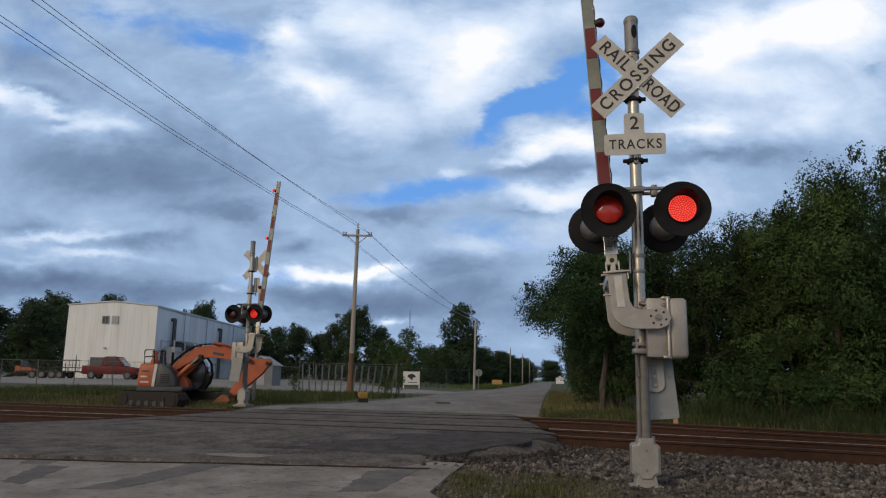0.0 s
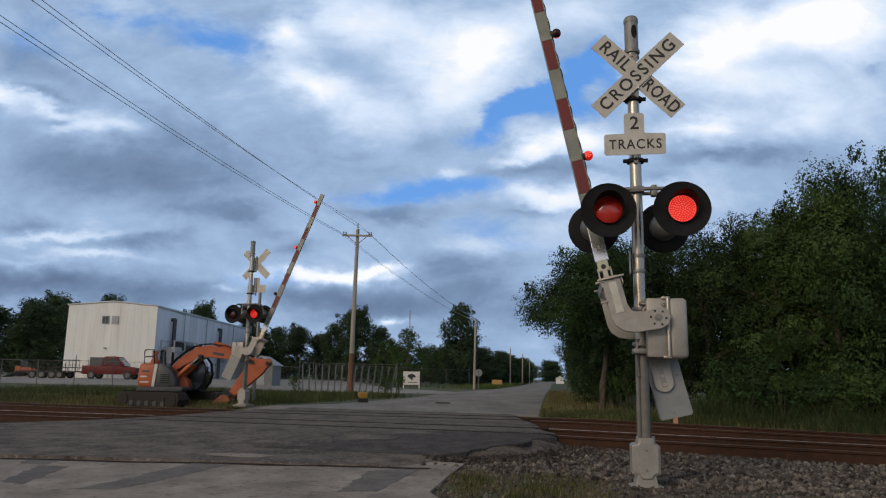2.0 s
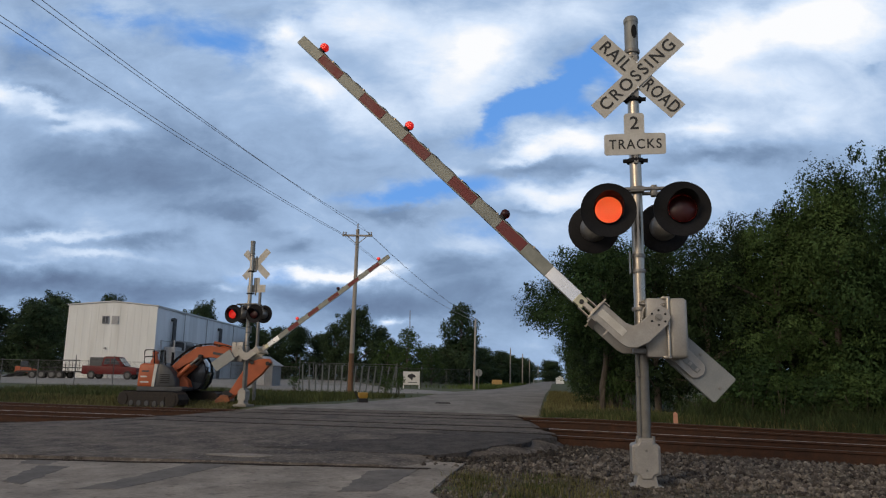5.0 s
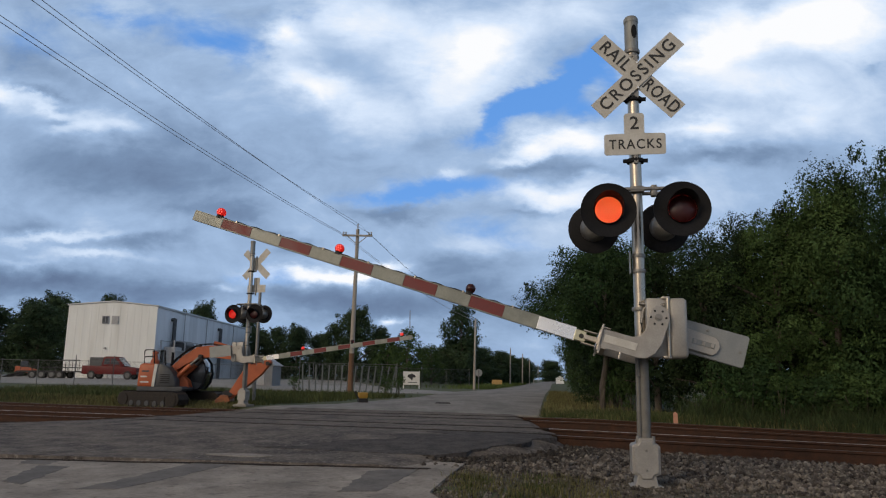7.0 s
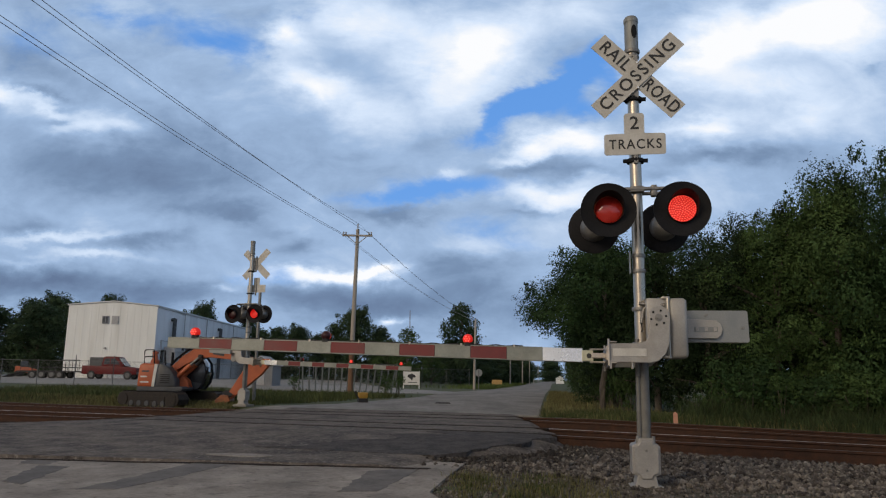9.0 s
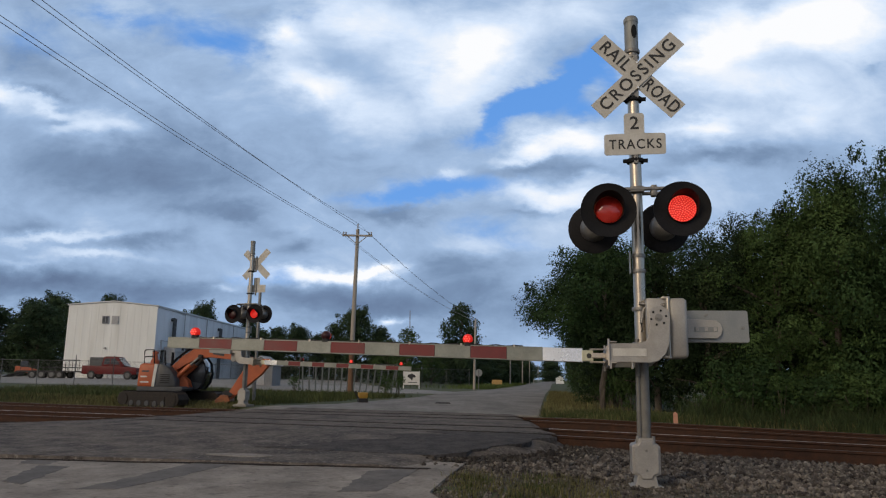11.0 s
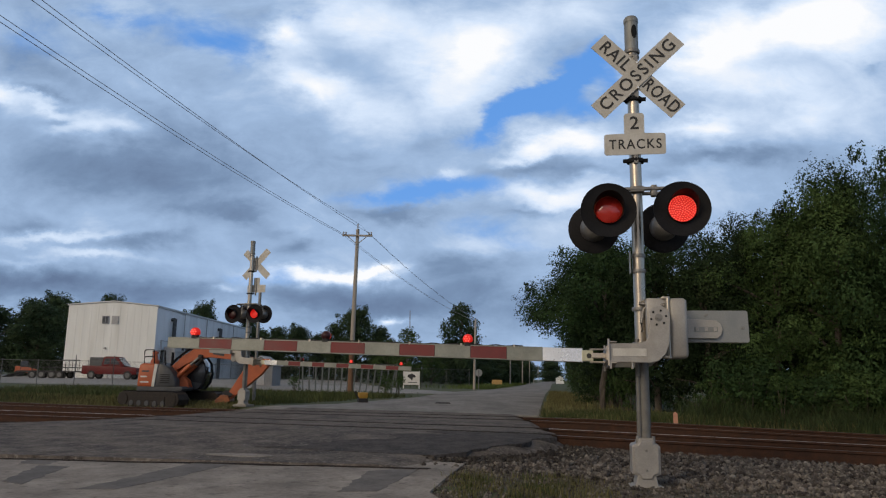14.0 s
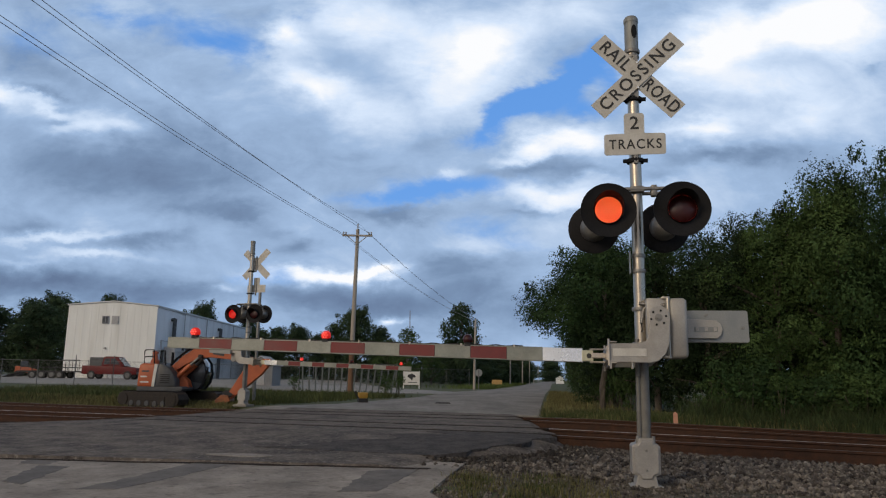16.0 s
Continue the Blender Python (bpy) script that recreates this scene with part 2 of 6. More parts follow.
M_HEAD = material("dull_rail_head", (0.10, 0.085, 0.075), (0.18, 0.16, 0.15), 4.0, 0.45, 0.7, bump=0.05)
M_BALLAST_DARK = material("rusty_ballast", (0.020, 0.015, 0.012), (0.085, 0.062, 0.047), 5.0, 0.95, bump=0.3, fine=60, vary=0.5, island=True, spec=0.1)
M_RUBBLE = material("asphalt_rubble", (0.022, 0.020, 0.018), (0.085, 0.076, 0.068), 5.0, 0.95, bump=0.3, fine=60, vary=0.5, island=True, spec=0.1)
M_TIE = material("creosoted_tie", (0.022, 0.017, 0.013), (0.075, 0.055, 0.042), 5.0, 0.9, bump=0.6, fine=40, vary=0.25)
M_ALU = material("weathered_aluminium", (0.38, 0.335, 0.275), (0.53, 0.475, 0.39), 3.0, 0.36, 0.95, bump=0.08, fine=90, stain_shade=(0.30, 0.26, 0.20), stain_shade_scale=2.5, stain_shade_amount=0.5)
M_STEEL = material("galvanised_steel", (0.19, 0.183, 0.17), (0.29, 0.28, 0.26), 9.0, 0.5, 0.6, bump=0.08, fine=90, stain_shade=(0.13, 0.118, 0.10), stain_shade_scale=3.0, stain_shade_amount=0.5)
M_CASE = material("grey_painted_case", (0.30, 0.285, 0.26), (0.40, 0.38, 0.345), 3.0, 0.5, 0.3, bump=0.06, stain_shade=(0.20, 0.18, 0.15), stain_shade_scale=2.2, stain_shade_amount=0.55)
M_PLATE = material("counterweight_plate", (0.22, 0.23, 0.225), (0.30, 0.31, 0.30), 3.0, 0.55, 0.3, bump=0.06, stain_shade=(0.17, 0.165, 0.15), stain_shade_scale=3, stain_shade_amount=0.45)
M_LOWER = material("dull_painted_pipe", (0.13, 0.126, 0.113), (0.20, 0.193, 0.175), 7.0, 0.6, 0.25, bump=0.1, fine=80, stain_shade=(0.09, 0.08, 0.066), stain_shade_scale=3.0, stain_shade_amount=0.5)
M_BRIGHT = material("bare_aluminium_sleeve", (0.68, 0.68, 0.65), (0.84, 0.84, 0.81), 2.0, 0.26, 0.95, bump=0.05, stain_shade=(0.45, 0.44, 0.40), stain_shade_scale=4, stain_shade_amount=0.4)
M_SIGN = material("white_sign_sheeting", (0.46, 0.44, 0.39), (0.57, 0.55, 0.50), 4.0, 0.55, bump=0.03, stain_shade=(0.33, 0.30, 0.25), stain_shade_scale=5.0, stain_shade_amount=0.55)
M_BLACK = material("matt_black_paint", (0.008, 0.008, 0.009), (0.018, 0.018, 0.02), 5.0, 0.75, bump=0.05, spec=0.2)
M_INK = material("black_lettering", (0.012, 0.012, 0.012), (0.03, 0.03, 0.03), 8.0, 0.6, bump=0)
M_RED = material("red_reflective_sheeting", (0.120, 0.009, 0.010), (0.175, 0.015, 0.014), 4.0, 0.5, bump=0.03, stain_shade=(0.12, 0.030, 0.027), stain_shade_scale=3, stain_shade_amount=0.4)
M_WHITE = material("grey_white_sheeting", (0.19, 0.20, 0.17), (0.275, 0.285, 0.245), 4.0, 0.42, 0.1, bump=0.03, stain_shade=(0.165, 0.168, 0.14), stain_shade_scale=3, stain_shade_amount=0.5)
M_LENS_ON = glow("lit_red_lens", (1.0, 0.014, 0.010), 0.42)
M_LED_ON = glow("lit_red_diode", (1.0, 0.13, 0.09), 1.8)
M_LED_HOT = glow("lit_orange_diode", (1.0, 0.24, 0.06), 2.2)
M_LENS_HOT = glow("lit_orange_red_lens", (1.0, 0.022, 0.008), 0.45)
M_LENS_OFF = material("dark_red_lens", (0.030, 0.004, 0.004), (0.05, 0.006, 0.006), 9.0, 0.38, bump=0.1)
M_LENS_WARM = material("red_roundel_lens", (0.42, 0.022, 0.015), (0.52, 0.035, 0.022), 9.0, 0.16, bump=0.1, coat=0.4)
M_LED_OFF = material("unlit_diode", (0.07, 0.008, 0.008), (0.12, 0.015, 0.012), 9.0, 0.15, bump=0)
M_BARK = material("grey_brown_bark", (0.05, 0.04, 0.03), (0.12, 0.10, 0.08), 6.0, 0.95, bump=0.8, fine=30, stretch=(1, 1, 0.2))
# near-black blotches in the next two paint shaded gaps between leaf masses
M_LEAF = material("dark_green_leaves", (0.015, 0.034, 0.012), (0.047, 0.087, 0.030), 0.9, 0.7, bump=0, vary=0.25, island=True, spec=0.12, stain_shade=(0.010, 0.020, 0.008), stain_shade_scale=0.6, stain_shade_amount=0.75)
M_LEAF_B = material("yellow_green_leaves", (0.029, 0.056, 0.016), (0.078, 0.125, 0.040), 0.9, 0.7, bump=0, vary=0.25, island=True, spec=0.12, stain_shade=(0.016, 0.030, 0.010), stain_shade_scale=0.6, stain_shade_amount=0.75)
# green lowered to stand for shade under the canopy; the brown mottle is foliage
M_LEAF_C = material("deep_green_shade_leaves", (0.010, 0.022, 0.009), (0.031, 0.054, 0.020), 0.9, 0.7, bump=0, vary=0.25, island=True, spec=0.12, stain_shade=(0.045, 0.035, 0.016), stain_shade_scale=0.5, stain_shade_amount=0.35)
M_LEAF_FAR = material("distant_leaves", (0.022, 0.042, 0.020), (0.05, 0.08, 0.036), 0.2, 0.7, bump=0, vary=0.28, island=True, spec=0.15)
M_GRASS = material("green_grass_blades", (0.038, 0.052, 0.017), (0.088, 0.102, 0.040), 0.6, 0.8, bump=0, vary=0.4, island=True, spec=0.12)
# weed green lowered in colour to stand for shade at the wood's foot
M_WEED_SHADE = material("shade_toned_green_weeds", (0.022, 0.036, 0.013), (0.056, 0.074, 0.030), 0.6, 0.8, bump=0, vary=0.4, island=True, spec=0.12)
# lighter counterpart, with sunlight worked into its green
M_WEED_SUN = material("sunlit_meadow_grass", (0.048, 0.075, 0.020), (0.105, 0.14, 0.045), 0.3, 0.8, bump=0, vary=0.35, island=True, spec=0.12)
M_STRAW = material("dry_grass_blades", (0.085, 0.085, 0.034), (0.165, 0.15, 0.066), 0.6, 0.85, bump=0, vary=0.4, island=True, spec=0.15)
M_POLE = material("weathered_pole_wood", (0.27, 0.24, 0.20), (0.42, 0.38, 0.325), 4.0, 0.9, bump=0.5, stretch=(1, 1, 0.1), stain_shade=(0.20, 0.14, 0.10), stain_shade_scale=1.5, stain_shade_amount=0.4)
M_POLE_LOW = material("creosote_stained_wood", (0.10, 0.055, 0.03), (0.20, 0.11, 0.06), 4.0, 0.9, bump=0.5, stretch=(1, 1, 0.1))
M_WIRE = material("dark_cable", (0.26, 0.24, 0.25), (0.34, 0.32, 0.32), 3.0, 0.8, bump=0)


# ---------- mesh helpers ----------
def part(name, bm, mat, parent=None, label="", smooth=False, angle=35):
    me = bpy.data.meshes.new(name)
    bm.to_mesh(me)
    bm.free()
    me.materials.append(mat)
    if smooth:
        me.polygons.foreach_set("use_smooth", [True] * len(me.polygons))
        me.set_sharp_from_angle(angle=radians(angle))
    ob = new(name, me)
    if parent:
        ob.parent = parent
    if label:
        tagged(ob, label)
    return ob


def empty(name, m, label, category, group="", kind=""):
    ob = new(name)
    ob.matrix_basis = m
    return tagged(ob, label, category, group, kind)


def box(bm, c, size, bevel=0.0, turn=None, seg=2):
    m = Matrix.Translation(c) @ (turn.to_4x4() if turn else Matrix.Identity(4)) @ Matrix.Diagonal((*size, 1))
    r = bmesh.ops.create_cube(bm, size=1, matrix=m)
    if bevel:
        es = list({e for v in r["verts"] for e in v.link_edges})
        bmesh.ops.bevel(bm, geom=es, offset=bevel, segments=seg, affect="EDGES", profile=0.5)
    return bm


def rod(bm, a, b, r1, r2=None, seg=12, caps=True):
    a, b = Vector(a), Vector(b)
    d = b - a
    m = Matrix.Translation((a + b) / 2) @ d.to_track_quat("Z", "Y").to_matrix().to_4x4()
    bmesh.ops.create_cone(bm, cap_ends=caps, segments=seg, radius1=r1, radius2=r1 if r2 is None else r2, depth=d.length, matrix=m)
    return bm


def prism(bm, outline, y0, y1, bevel=0.0):
    """An outline in x and z, drawn out from y0 to y1."""
    a = [bm.verts.new((x, y0, z)) for x, z in outline]
    b = [bm.verts.new((x, y1, z)) for x, z in outline]
    n = len(a)
    fs = [bm.faces.new(a), bm.faces.new(b[::-1])]
    for i in range(n):
        fs.append(bm.faces.new((a[i], b[i], b[(i + 1) % n], a[(i + 1) % n])))
    bmesh.ops.recalc_face_normals(bm, faces=fs)
    if bevel:
        es = list(fs[0].edges) + list(fs[1].edges)
        bmesh.ops.bevel(bm, geom=es, offset=bevel, segments=2, affect="EDGES", profile=0.5)
    return bm


def lathe(bm, profile, seg=32, m=None):
    """A profile of (radius, height) turned round z."""
    rings = []
    for r, z in profile:
        rings.append([bm.verts.new((r * math.cos(2 * math.pi * i / seg), r * math.sin(2 * math.pi * i / seg), z)) for i in range(seg)])
    fs = []
    for p, q in zip(rings, rings[1:]):
        for i in range(seg):
            fs.append(bm.faces.new((p[i], p[(i + 1) % seg], q[(i + 1) % seg], q[i])))
    if m:
        bmesh.ops.transform(bm, matrix=m, verts=[v for ring in rings for v in ring])
    bmesh.ops.recalc_face_normals(bm, faces=fs)
    return bm


def tube(bm, points, r, seg=8):
    pts = [Vector(p) for p in points]
    rings = []
    for i, p in enumerate(pts):
        d = (pts[min(i + 1, len(pts) - 1)] - pts[max(i - 1, 0)]).normalized()
        q = d.to_track_quat("Z", "Y").to_matrix()
        rr = r[i] if isinstance(r, (list, tuple)) else r
        rings.append([bm.verts.new(p + q @ Vector((rr * math.cos(2 * math.pi * k / seg), rr * math.sin(2 * math.pi * k / seg), 0))) for k in range(seg)])
    for p, q in zip(rings, rings[1:]):
        for k in range(seg):
            bm.faces.new((p[k], p[(k + 1) % seg], q[(k + 1) % seg], q[k]))
    bm.faces.new(rings[0][::-1])
    bm.faces.new(rings[-1])
    return bm


def raw(name, verts, faces, mat, parent=None, label=""):
    me = bpy.data.meshes.new(name)
    me.from_pydata(verts, [], faces)
    me.materials.append(mat)
    ob = new(name, me)
    if parent:
        ob.parent = parent
    if label:
        tagged(ob, label)
    return ob


def lettering(name, text, size, mat, parent, m, depth=0.004, spacing=1.0, squeeze=1.0):
    cu = bpy.data.curves.new(name, "FONT")
    cu.body, cu.size, cu.extrude, cu.align_x, cu.align_y, cu.space_character = text, size, depth, "CENTER", "CENTER", spacing
    cu.offset = size * 0.012
    tmp = new(name, cu)
    me = bpy.data.meshes.new_from_object(tmp.evaluated_get(bpy.context.evaluated_depsgraph_get()))
    bpy.data.objects.remove(tmp)
    bpy.data.curves.remove(cu)
    me.transform(m @ Matrix.Diagonal((squeeze, 1, 1, 1)))
    me.materials.clear()
    me.materials.append(mat)
    ob = new(name, me)
    ob.parent = parent
    return ob


UPRIGHT = Matrix.Rotation(radians(90), 4, "X")


def smooth(t):
    t = min(1.0, max(0.0, t))
    return t * t * (3 - 2 * t)


# ---------- lie of the land ----------
TRACK_O = Vector((1.9, 14.4, 0.0))
TRACK_E = Vector((0.905, -0.425, 0.0))
TRACK_N = Vector((0.425, 0.905, 0.0))
ROAD_D = Vector((0.153, 0.988, 0.0))


def rail_height(a, p=0.0):
    """The tracks climb to the crossing and fall gently beyond it, the far one more."""
    fall = 0.0045 + 0.0105 * min(1.0, max(0.0, (p - 0.5) / 2.0))
    return 0.262 - 0.18 * min(1.15, max(0.0, -a / 16.0)) - fall * min(16.0, max(0.0, a))


def along_across(x, y):
    dx, dy = x - 1.9, y - 14.4
    return dx * 0.905 - dy * 0.425, dx * 0.425 + dy * 0.905


def land(x, y):
    a, p = along_across(x, y)
    near = 0.02 + 0.03 * smooth((p + 7.5) / 2.0)
    bed = rail_height(a, p) - 0.20
    far = 0.08 + 0.02 * math.sin(x * 0.3) + 0.42 * smooth((y - 34) / 30) * smooth((-x - 6) / 16) - 0.08 * smooth((y - 40) / 40) * smooth((x + 4) / 6)
    if p < 0:
        return near + (bed - near) * smooth((p + 4.6) / 1.7)
    return bed + (far - bed) * smooth((p - 6.0) / 2.0)


def sheet(name, rows, lift, mat, label, category, cols=16, sub=1, kind="structure", edge=0.0):
    """A paved sheet between left and right points, row by row, laid on the land."""
    fine = []
    for (l0, r0), (l1, r1) in zip(rows, rows[1:]):
        for k in range(sub):
            t = k / sub
            fine.append(([a + (b - a) * t for a, b in zip(l0, l1)], [a + (b - a) * t for a, b in zip(r0, r1)]))
    fine.append(rows[-1])
    verts, faces = [], []
    for l, r in fine:
        for j in range(cols + 1):
            t = j / cols
            x, y = l[0] + (r[0] - l[0]) * t, l[1] + (r[1] - l[1]) * t
            z = lift(x, y) if callable(lift) else land(x, y) + lift
            rim_step = min(j, cols - j)
            if edge and rim_step < 3:
                z = min(z, land(x, y) + edge + (z - land(x, y)) * (0.0, 0.45, 0.8)[rim_step])
            verts.append((x, y, z))
    w = cols + 1
    for i in range(len(fine) - 1):
        for j in range(cols):
            faces.append((i * w + j, i * w + j + 1, (i + 1) * w + j + 1, (i + 1) * w + j))
    n = len(verts)
    rim = [j for j in range(w)] + [i * w + cols for i in range(1, len(fine))] + [(len(fine) - 1) * w + j for j in range(cols - 1, -1, -1)] + [i * w for i in range(len(fine) - 2, 0, -1)]
    low = {k: n + i for i, k in enumerate(rim)}
    verts += [(verts[k][0], verts[k][1], verts[k][2] - 0.15) for k in rim]
    for a, b in zip(rim, rim[1:] + rim[:1]):
        faces.append((b, a, low[a], low[b]))
    ob = raw(name, verts, faces, mat)
    return tagged(ob, label, category, "", kind)


def build_ground():
    def steps(limit, fine_to, d):
        out, x = [0.0], 0.0
        while x < limit:
            x += d if x < fine_to else max(d, x * 0.16)
            out.append(x)
        return out
    xs = sorted({-x for x in steps(2500, 26, 0.5)} | set(steps(2500, 26, 0.5)))
    ys = sorted({-y for y in steps(2500, 4, 2.0)} | set(steps(2500, 40, 0.5)))
    verts = [(x, y, land(x, y) + 0.02 * noise.noise((x * 0.7, y * 0.7, 0)) if abs(x) < 60 and 0 < y < 90 else land(x, y)) for y in ys for x in xs]
    w = len(xs)
    faces = [(j * w + i, j * w + i + 1, (j + 1) * w + i + 1, (j + 1) * w + i) for j in range(len(ys) - 1) for i in range(w - 1)]
    ob = raw("ground", verts, faces, M_FIELD)
    tagged(ob, "rough grassy ground with dry patches beside the railway", "ground", "", "structure")


build_ground()


def crossing_height(x, y):
    a, p = along_across(x, y)
    top = rail_height(a) + 0.004
    if p < -1.8:
        return 0.10 + (top - 0.10) * smooth((p + 6.2) / 4.4)
    if p > 4.5:
        return top + (land(x, y) + 0.03 - top) * smooth((p - 4.5) / 3.5)
    return top


def rail_point(a, p, z=0.0):
    v = TRACK_O + TRACK_E * a + TRACK_N * p
    return (v.x, v.y, z)


sheet("road_concrete", [((-30, -6), (6.5, -6)), ((-30, 3), (1.2, 3.0)), ((-30, 7.5), (-0.1, 7.6)), ((-30, 15.5), (0.35, 10.0))], 0.035, M_CONCRETE,
      "worn pale concrete road with darker patches before the crossing", "road", 30, 6)
sheet("road_far", [((-7.4, 25.4), (3.05, 22.2)), ((-4.2, 30), (4.1, 30)), ((-1.4, 41), (5.75, 41)), ((1.0, 60), (8.6, 60)), ((5.6, 79), (11.6, 79)), ((9.5, 100), (15.0, 100)), ((25.4, 204), (31.0, 204)), ((100, 660), (108, 660))],
      0.03, M_ROAD, "grey worn road running straight to the horizon", "road", 8, 8)
sheet("lot", [((-120, 52), (0.2, 52)), ((-120, 60), (1.6, 60)), ((-120, 78), (-6, 78)), ((-120, 130), (-16, 130))], 0.026, M_LOT,
      "pale gravel yard beside the white building", "yard", 40, 4)


# ---------- railway ----------
def build_rail(p):
    prof_foot = [(-0.075, 0.0), (0.075, 0.0), (0.075, 0.012), (0.012, 0.03), (0.012, 0.135), (0.036, 0.15), (0.036, 0.175), (0.03, 0.182), (-0.03, 0.182), (-0.036, 0.175), (-0.036, 0.15), (-0.012, 0.135), (-0.012, 0.03), (-0.075, 0.012)]
    verts, faces = [], []
    n = len(prof_foot)
    stations = [-90, -60, -40, -30, -24, -20, -16, -12, -8, -4, 0, 4, 8, 12, 16, 24, 40, 60]
    for a in stations:
        for o, z in prof_foot:
            verts.append(rail_point(a, p + o, rail_height(a, p) - 0.182 + z))
    for i in range(len(stations) - 1):
        for k in range(n):
            faces.append((i * n + k, i * n + (k + 1) % n, (i + 1) * n + (k + 1) % n, (i + 1) * n + k))
    rail = raw("rail", verts, faces, M_RUST)
    tagged(rail, "rusty steel rail with a polished running head", "rail", "rails of the two tracks", "thing")
    verts, faces = [], []
    for a in stations:
        z = rail_height(a, p) + 0.002
        verts += [rail_point(a, p - 0.026, z), rail_point(a, p + 0.026, z), rail_point(a, p + 0.026, z - 0.006), rail_point(a, p - 0.026, z - 0.006)]
    for i in range(len(stations) - 1):
        for k in range(4):
            faces.append((i * 4 + k, i * 4 + (k + 1) % 4, i * 4 + 4 + (k + 1) % 4, i * 4 + 4 + k))
    raw("running_head", verts, faces, M_SHINE if p == 0.0 else M_HEAD, rail, "worn steel running surface")


for offset in (-1.5, 0.0, 2.6, 4.1):
    build_rail(offset)


def crossing_right(p):
    """How far along the track the asphalt reaches on its east side."""
    if p < -2.1:
        return 0.05 + 1.05 * smooth((p + 6.0) / 3.7)
    if p < -1.2:
        return 1.10 - 0.10 * (p + 2.1) / 0.9
    return 1.0 - 0.47 * (p + 1.2)


def build_crossing():
    rows = []
    for t in range(0, 29):
        p = -6.3 + t * 0.5
        l = -13.0 + 2.8 * smooth((p + 6.3) / 4.4) - 0.2 * max(0.0, p)
        skew = 1.0 * (1 - smooth((p + 6.3) / 3.0))
        jag = 0.22 * noise.noise((p * 1.7, 3.1, 0.0))
        rows.append((rail_point(l + jag, p - 3.7 * skew)[:2], rail_point(crossing_right(p) + jag, p + 0.8 * skew)[:2]))
    sheet("road_crossing", rows, crossing_height, M_ASPHALT, "dark patched asphalt ramp over the two railway tracks", "road", 60, 2, edge=0.02)
    rows = []
    for k in range(15):
        p = -4.9 + 0.22 * k
        jag = 0.30 * noise.noise((p * 2.9, 7.7, 0.0))
        rows.append((rail_point(crossing_right(p) - 3.0 + 3 * jag + 0.9 * k / 14, p)[:2], rail_point(crossing_right(p) - 0.22 + jag, p + 0.25)[:2]))
    sheet("road_patch", rows, lambda x, y: crossing_height(x, y) + 0.006, M_TAR, "fresh black asphalt along the ramp's crumbling end", "road patch", 20, 3)
    # open joint where the ramp meets the concrete
    rows = []
    for k in range(61):
        a = -9.0 + 9.35 * k / 60
        p = -5.52 - 0.345 * (0.35 - a) + 0.07 * noise.noise((a * 1.6, 2.2, 0.0))
        w = 0.05 + 0.06 * max(0.0, noise.noise((a * 2.1, 9.0, 0.0)))
        rows.append((rail_point(a, p + w)[:2], rail_point(a, p - w)[:2]))
    sheet("road_joint", rows, lambda x, y: land(x, y) + 0.041, M_BED, "dark crumbled joint between asphalt ramp and concrete", "joint", 2, 1)
    # flangeways: dark grooves beside the running heads
    for p in (-1.5, 0.0, 2.6, 4.1):
        for off in (-0.075, 0.075):
            inner = (off > 0) == (p in (-1.5, 2.6))
            w = 0.035 if inner else 0.02
            a1 = crossing_right(p) - 0.2
            rows = [(rail_point(a, p + off - w)[:2], rail_point(a, p + off + w)[:2]) for a in [-10.0 + (a1 + 10.0) * k / 30 for k in range(31)]]
            rows = [(r, l) for l, r in rows]
            sheet("flangeway", rows, lambda x, y: crossing_height(x, y) + 0.004, M_BED, "dark dirty flangeway groove beside a rail in the asphalt", "groove", 1, 1)


build_crossing()


def road_patches():
    for corners in (((-3.62, 7.45), (-3.20, 7.48), (-3.15, 9.75), (-2.55, 10.0)), ((-4.62, 7.9), (-4.30, 7.7), (-4.95, 9.25), (-4.55, 9.15)), ((-1.02, 7.55), (-0.62, 7.6), (-0.85, 9.0), (-0.25, 9.2)),
                    ((-5.3, 9.4), (-4.9, 9.3), (-5.5, 10.0), (-5.0, 9.95))):
        a, b, c, d = corners
        rows = []
        for k in range(13):
            t = k / 12
            j0, j1 = 0.07 * noise.noise((a[0] * 3, k * 0.9, 1.0)), 0.07 * noise.noise((b[0] * 3, k * 0.9, 5.0))
            rows.append(((a[0] + (c[0] - a[0]) * t + j0, a[1] + (c[1] - a[1]) * t), (b[0] + (d[0] - b[0]) * t + j1, b[1] + (d[1] - b[1]) * t)))
        sheet("road_patch", rows, lambda x, y: land(x, y) + 0.039, M_PATCH, "darker asphalt patch strip in the pale concrete", "road patch", 4, 2)


def drains_and_breaks():
    sheet("road_drain", [((-0.25, 31.6), (0.42, 31.6)), ((-0.2, 32.9), (0.40, 32.9))], 0.036, M_BED, "dark sunken drain cover in the grey road", "drain", 4, 4)
    rows = []
    for k in range(9):
        t = k / 8
        w = 0.28 * math.sin(math.pi * (0.08 + 0.84 * t))
        x = -3.25 + 0.95 * t
        y = 10.38 - 0.17 * t
        rows.append(((x, y + w * 0.55), (x, y - w * 0.6)))
    sheet("road_break", rows, lambda x, y: crossing_height(x, y) + 0.008, M_CONCRETE, "broken pale patch in the asphalt's edge", "road patch", 5, 2)


drains_and_breaks()

road_patches()

# ---------- crossing signal with gate ----------
PIVOT = Vector((0.158, -0.29, 1.838))
ARM_Y = 0.27            # the arm lies midway between its two brackets
ARM_Z = -0.394          # the arm's middle line below the pivot, with the gate down


